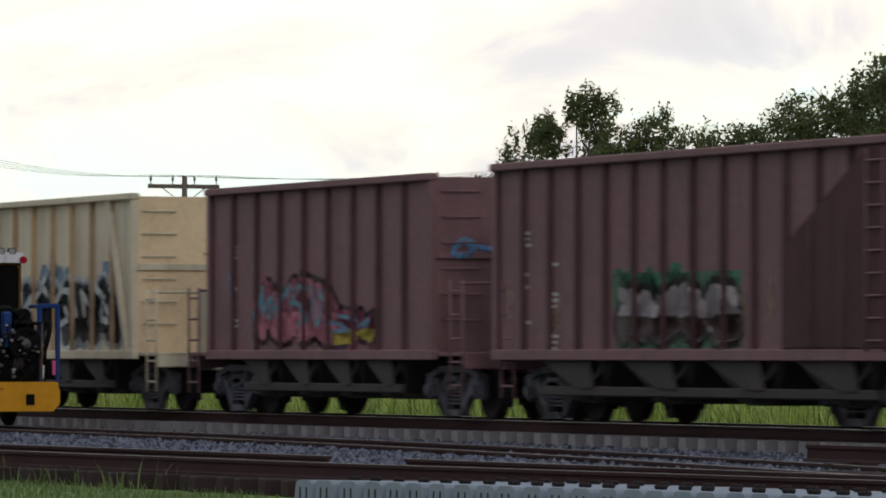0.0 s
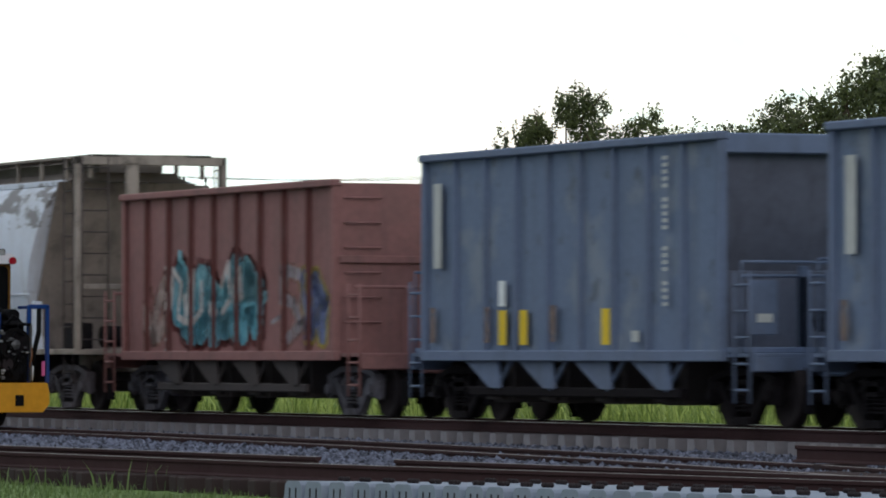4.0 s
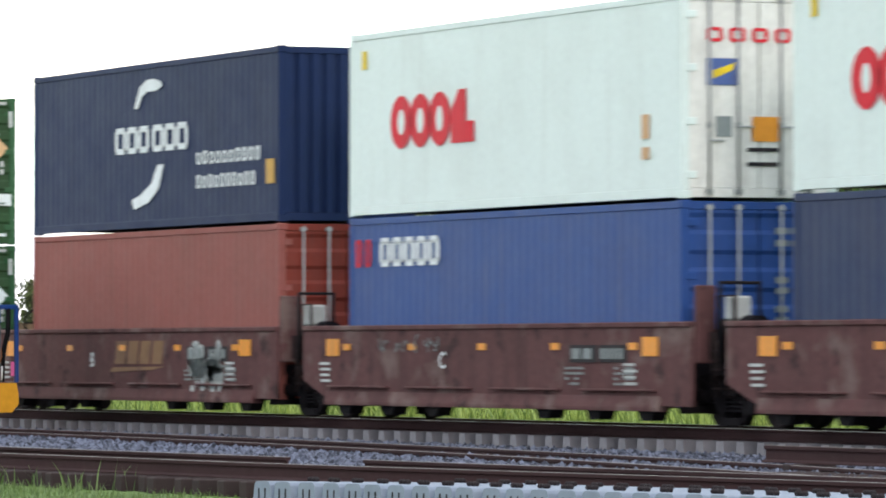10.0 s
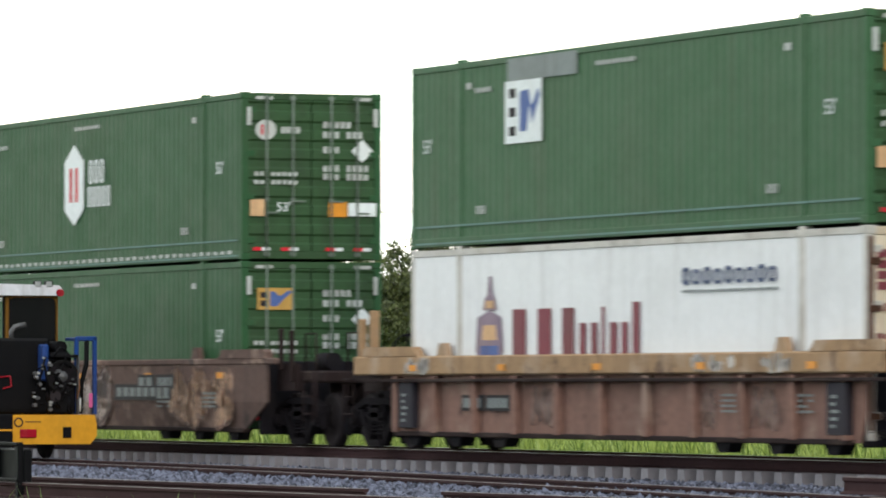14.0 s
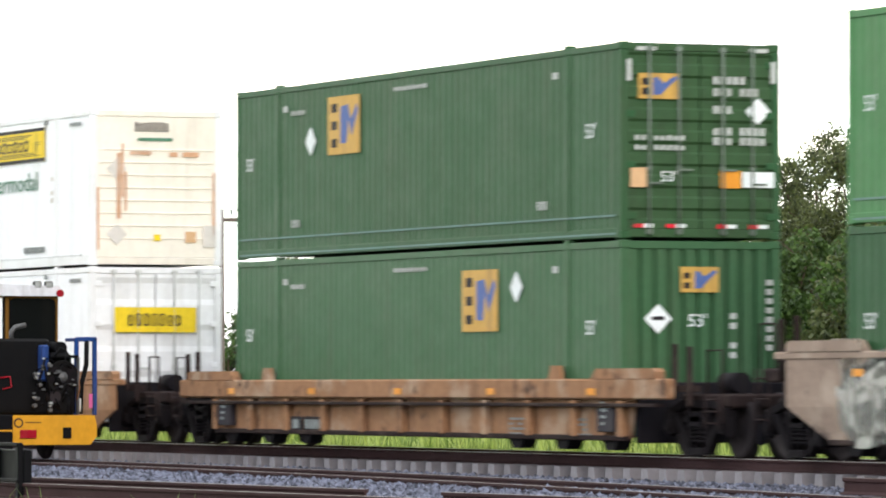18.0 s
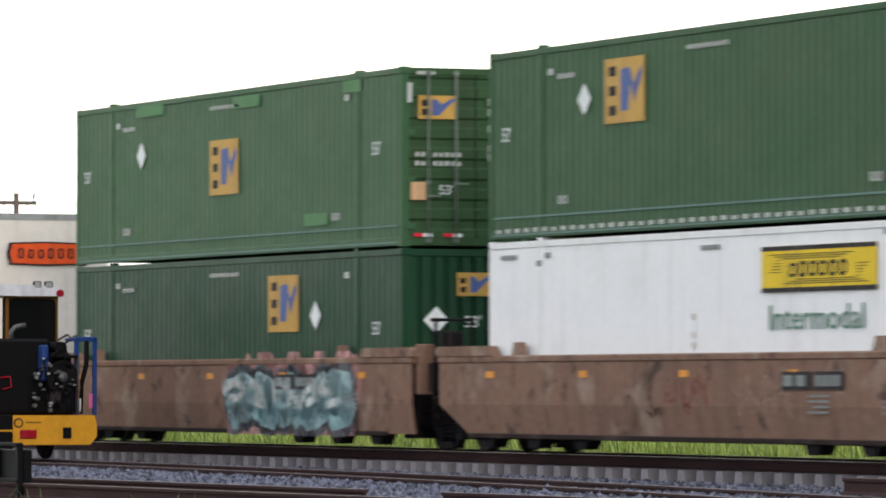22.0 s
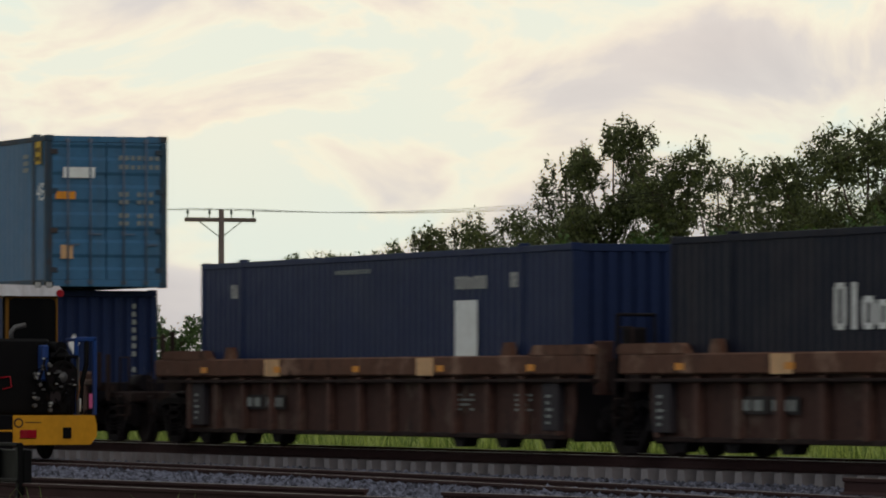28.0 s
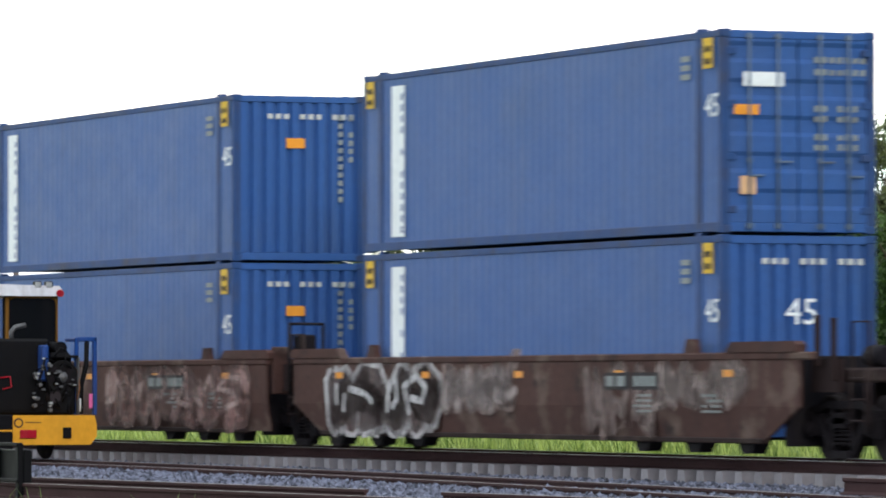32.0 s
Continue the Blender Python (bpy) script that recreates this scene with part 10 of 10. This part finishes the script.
def leaf_mesh(name, lobes, n, s0, s1, seed):
    """Small bent leaves spread through the lobes (x, y, z, radius, height)."""
    rs = np.random.RandomState(seed)
    w = np.array([l[3] ** 2 * l[4] for l in lobes])
    k = rs.choice(len(lobes), n, p=w / w.sum())
    L = np.array(lobes)[k]
    # leaves gather in tufts, denser towards the outside of each lobe
    tufts = 42
    td = rs.normal(size=(len(lobes), tufts, 3))
    td /= np.linalg.norm(td, axis=2)[..., None]
    td *= rs.uniform(0.1, 0.92, (len(lobes), tufts, 1)) ** 0.6
    d = td[k, rs.randint(0, tufts, n)] + rs.normal(size=(n, 3)) * rs.choice((0.09, 0.12, 0.16), n)[:, None]
    c = L[:, :3] + d * L[:, [3, 3, 4]]
    u = rs.normal(size=(n, 3))
    u /= np.linalg.norm(u, axis=1)[:, None]
    v = np.cross(u, rs.normal(size=(n, 3)))
    v /= np.linalg.norm(v, axis=1)[:, None]
    s = rs.uniform(s0, s1, n)[:, None]
    q = np.stack([c - u * s, c + v * s * 0.55, c + u * s, c - v * s * 0.55], 1)
    me = bpy.data.meshes.new(name)
    f = np.arange(4 * n).reshape(n, 4)
    me.from_pydata(q.reshape(-1, 3).tolist(), [], f.tolist())
    me.materials.append(None)
    return me


def tree(x, y, h, spread, label, mat, n, seed, trunk_r=0.16, s0=0.07, s1=0.16, lobes=None, name="tree"):
    rnd = random.Random(seed)
    t = thing(name, label, "tree" if name == "tree" else "bush", at=(x, y, -0.45))
    g = Geo()
    top = Vector((rnd.uniform(-0.3, 0.3), rnd.uniform(-0.3, 0.3), h * 0.62))
    g.rod((0, 0, 0), tuple(top * 0.45), trunk_r, 9, trunk_r * 0.75).rod(tuple(top * 0.45), tuple(top), trunk_r * 0.75, 9, trunk_r * 0.4)
    if lobes is None:
        lobes = []
        for i in range(9):
            a = i * 2.4 + rnd.random()
            f = 0.36 + 0.56 * (i / 8)
            r = spread * (1.05 - abs(f - 0.62) * 1.3)
            lobes.append((math.cos(a) * r * 0.7, math.sin(a) * r * 0.7, h * f, spread * rnd.uniform(0.42, 0.62), h * rnd.uniform(0.08, 0.13)))
        lobes.append((0, 0, h * 0.93, spread * 0.26, h * 0.075))
        for i in range(7):
            a = i * 0.9 + rnd.random()
            lobes.append((math.cos(a) * spread * rnd.uniform(0.5, 1.1), math.sin(a) * spread * rnd.uniform(0.5, 1.1), h * rnd.uniform(0.26, 0.60), spread * rnd.uniform(0.40, 0.62), h * rnd.uniform(0.07, 0.11)))
        for i in range(6):
            a = i * 1.05 + rnd.random()
            lobes.append((math.cos(a) * spread * rnd.uniform(0.1, 0.7), math.sin(a) * spread * rnd.uniform(0.1, 0.7), h * (0.40 + 0.06 * i), spread * rnd.uniform(0.45, 0.6), h * 0.08))
        n = int(n * 2.2)
    for lx, ly, lz, lr, lh in lobes:
        b = top * min(0.95, lz / h)
        g.rod(tuple(b), (lx, ly, lz), trunk_r * 0.32, 6, 0.02)
        for _ in range(3):
            g.rod((lx, ly, lz), (lx + rnd.uniform(-1, 1) * lr, ly + rnd.uniform(-1, 1) * lr, lz + rnd.uniform(-0.4, 1) * lh), 0.025, 5, 0.008)
    part("trunk", g, M_BARK, t)
    part("crown", leaf_mesh("crown", lobes, n, s0, s1, seed), mat, t)
    return t


T_DARK = "dark green broadleaf tree with gaps of sky"
T_FRESH = "dense fresh green bush behind the track"


def grove():
    rnd = random.Random(4)
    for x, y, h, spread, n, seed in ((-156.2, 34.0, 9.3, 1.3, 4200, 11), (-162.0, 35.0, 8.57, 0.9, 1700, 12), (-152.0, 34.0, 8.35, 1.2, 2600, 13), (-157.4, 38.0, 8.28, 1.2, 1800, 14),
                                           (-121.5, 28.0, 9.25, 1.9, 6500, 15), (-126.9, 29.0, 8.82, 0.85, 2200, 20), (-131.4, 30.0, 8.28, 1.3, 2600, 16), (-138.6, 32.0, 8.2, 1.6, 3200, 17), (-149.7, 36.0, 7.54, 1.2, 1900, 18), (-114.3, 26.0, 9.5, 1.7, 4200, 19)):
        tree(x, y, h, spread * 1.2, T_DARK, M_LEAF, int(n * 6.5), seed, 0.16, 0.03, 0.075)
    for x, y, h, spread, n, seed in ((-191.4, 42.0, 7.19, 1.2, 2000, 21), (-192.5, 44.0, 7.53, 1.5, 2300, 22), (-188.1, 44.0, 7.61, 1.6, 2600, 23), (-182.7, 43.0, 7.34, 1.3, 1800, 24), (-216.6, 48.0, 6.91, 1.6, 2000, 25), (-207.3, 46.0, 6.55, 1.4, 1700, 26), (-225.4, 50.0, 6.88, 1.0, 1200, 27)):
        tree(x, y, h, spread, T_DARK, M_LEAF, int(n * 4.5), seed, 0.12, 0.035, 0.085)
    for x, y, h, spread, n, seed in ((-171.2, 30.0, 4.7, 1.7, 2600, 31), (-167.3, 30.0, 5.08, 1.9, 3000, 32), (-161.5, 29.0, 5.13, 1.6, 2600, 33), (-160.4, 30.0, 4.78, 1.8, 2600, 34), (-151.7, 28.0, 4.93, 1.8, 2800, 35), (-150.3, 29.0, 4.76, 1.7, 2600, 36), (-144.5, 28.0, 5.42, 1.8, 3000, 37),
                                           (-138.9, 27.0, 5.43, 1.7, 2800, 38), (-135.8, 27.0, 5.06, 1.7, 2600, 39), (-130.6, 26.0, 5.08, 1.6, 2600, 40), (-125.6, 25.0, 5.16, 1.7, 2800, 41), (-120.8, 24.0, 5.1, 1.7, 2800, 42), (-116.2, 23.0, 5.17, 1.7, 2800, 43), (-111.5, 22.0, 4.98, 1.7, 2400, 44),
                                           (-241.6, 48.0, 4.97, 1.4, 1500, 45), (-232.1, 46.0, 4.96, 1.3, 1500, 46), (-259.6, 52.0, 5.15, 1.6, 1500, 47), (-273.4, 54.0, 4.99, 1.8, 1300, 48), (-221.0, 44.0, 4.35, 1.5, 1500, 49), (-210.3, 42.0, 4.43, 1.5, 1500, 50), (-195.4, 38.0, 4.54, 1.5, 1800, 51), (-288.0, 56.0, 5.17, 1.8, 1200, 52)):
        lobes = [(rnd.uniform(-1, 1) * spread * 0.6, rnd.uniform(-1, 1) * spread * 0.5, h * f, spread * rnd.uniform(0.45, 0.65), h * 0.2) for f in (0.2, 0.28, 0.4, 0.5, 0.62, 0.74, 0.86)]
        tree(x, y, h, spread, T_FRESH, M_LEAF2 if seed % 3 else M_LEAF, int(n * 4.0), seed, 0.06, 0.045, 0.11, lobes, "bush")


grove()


def grass(name, n, x0, x1, y0, y1, z, h0, h1, w, mat, label, seed):
    rs = np.random.RandomState(seed)
    c = np.stack([rs.uniform(x0, x1, n), rs.uniform(y0, y1, n), np.full(n, z)], 1)
    tuft = 0.75 + 0.5 * np.sin(c[:, 0] * 1.7) * np.sin(c[:, 1] * 1.3 + c[:, 0] * 0.4)
    h = rs.uniform(h0, h1, n) * tuft
    a = rs.uniform(0, 6.28, n)
    d = np.stack([np.cos(a), np.sin(a), np.zeros(n)], 1)
    lean = rs.uniform(0.1, 0.95, n)[:, None]
    side = np.stack([-np.sin(a), np.cos(a), np.zeros(n)], 1) * (w * rs.uniform(0.6, 1.4, n))[:, None]
    mid = c + d * (h[:, None] * lean * 0.4) + np.stack([np.zeros(n), np.zeros(n), h * 0.6], 1)
    tip = c + d * (h[:, None] * lean) + np.stack([np.zeros(n), np.zeros(n), h], 1)
    v = np.stack([c - side, c + side, mid + side * 0.7, mid - side * 0.7, tip], 1)
    k = 5 * np.arange(n)[:, None]
    f = [tuple(r) for r in (np.array([0, 1, 2, 3]) + k).tolist()] + [tuple(r) for r in (np.array([3, 2, 4]) + k).tolist()]
    me = bpy.data.meshes.new(name)
    me.from_pydata(v.reshape(-1, 3).tolist(), [], f)
    me.materials.append(None)
    return tagged(part(name, me, mat), label, "grass", kind="stuff")


grass("tall_grass", 36000, -135, -52, 2.6, 11.0, -0.45, 0.3, 1.15, 0.017, M_BLADE, "tall bright green grass behind the main track", 3)
grass("near_grass", 30000, -75, -36, -22.0, -15.1, -0.45, 0.04, 0.12, 0.007, M_TURF, "short green grass in front of the near track", 4)
grass("weeds", 260, -74, -58, -15.4, -14.5, -0.45, 0.12, 0.36, 0.009, M_TURF, "taller weeds along the near rail", 6)

# ---- pole line ----
M_POST = paint("weathered_pole_wood", lin(112, 100, 96), 0.95, dirt=lin(84, 72, 66), wear=0.4, streak=0.5, bump=0.5)


def pole(x, y, h, arm, pins, label):
    p = thing("utility_pole", label, "utility pole", "pole line", (x, y, -0.45))
    part("post", Geo().rod((0, 0, 0), (0, 0, h), 0.13, 12, 0.09), M_POST, p)
    part("cross_arm", Geo().cbox(-0.14, -0.04, -arm / 2, arm / 2, h - 0.42, h - 0.28, 0.012), M_POST, p)
    part("cross_arm", Geo().cbox(-0.14, -0.04, -arm / 3, arm / 3, h - 1.5, h - 1.38, 0.012), M_POST, p) if pins > 4 else None
    for k in range(pins):
        yy = -arm / 2 + 0.1 + (arm - 0.2) * k / (pins - 1)
        part("insulator", Geo().rod((-0.09, yy, h - 0.28), (-0.09, yy, h - 0.12), 0.02, 6).rod((-0.09, yy, h - 0.16), (-0.09, yy, h), 0.055, 8, 0.03), P["d_grey"], p)
    for s in (-1, 1):
        part("arm_brace", Geo().rod((-0.1, s * arm * 0.3, h - 0.4), (-0.06, 0, h - 0.95), 0.018, 6), P["galv"], p)
    return x, y, h - 0.45


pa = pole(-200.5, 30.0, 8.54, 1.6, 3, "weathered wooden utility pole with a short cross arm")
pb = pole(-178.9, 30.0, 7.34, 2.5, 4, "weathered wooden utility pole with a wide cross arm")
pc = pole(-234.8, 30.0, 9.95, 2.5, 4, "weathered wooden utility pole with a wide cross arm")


def cable(a, b, sag, label="thin black overhead cable"):
    g = Geo()
    pts = [Vector(a).lerp(Vector(b), i / 14) - Vector((0, 0, sag * 4 * (i / 14) * (1 - i / 14))) for i in range(15)]
    g.path([tuple(p) for p in pts], 0.007, 4)
    c = thing("overhead_cable", label, "cable", "overhead cables")
    part("wire", g, P["black"], c)


for k in (-1.1, -0.4, 0.4, 1.1):
    cable((pb[0], pb[1] + k, pb[2] + 0.02), (pa[0], pa[1] + k * 0.6, pa[2] + 0.02), 0.25)
    cable((pb[0], pb[1] + k, pb[2] + 0.02), (pb[0] + 42, pb[1] + k, pb[2] - 0.5), 0.4)
    cable((pa[0], pa[1] + k * 0.6, pa[2] + 0.02), (pc[0], pc[1] + k, pc[2]), 0.4)
# ---- movement ----
def motions():
    times = [0.0, 2.0, 4.0, 6.0, 8.0, 10.0, 12.0, 14.0, 16.0, 18.0, 20.0, 22.0, 24.0, 26.0, 28.0, 30.0, 32.0]
    for ob, q, y, z in MOVERS:
        walk(ob, [(t, pose(run(t) + q, y, z)) for t in times])
    # all wheelsets roll alike: one track of keys serves each axle
    for e, sets in WHEELS.items():
        first = sets[0]
        walk(first, [(k / FPS, pose(e * 0.86, 0, WR, 0, math.degrees(run(k / FPS) / WR) % 360.0, 0)) for k in range(32 * FPS + 1)])
        for ob in sets[1:]:
            ob.rotation_mode = "QUATERNION"
            keys = ob.animation_data_create()
            keys.action = first.animation_data.action
            keys.action_slot = first.animation_data.action_slot


motions()
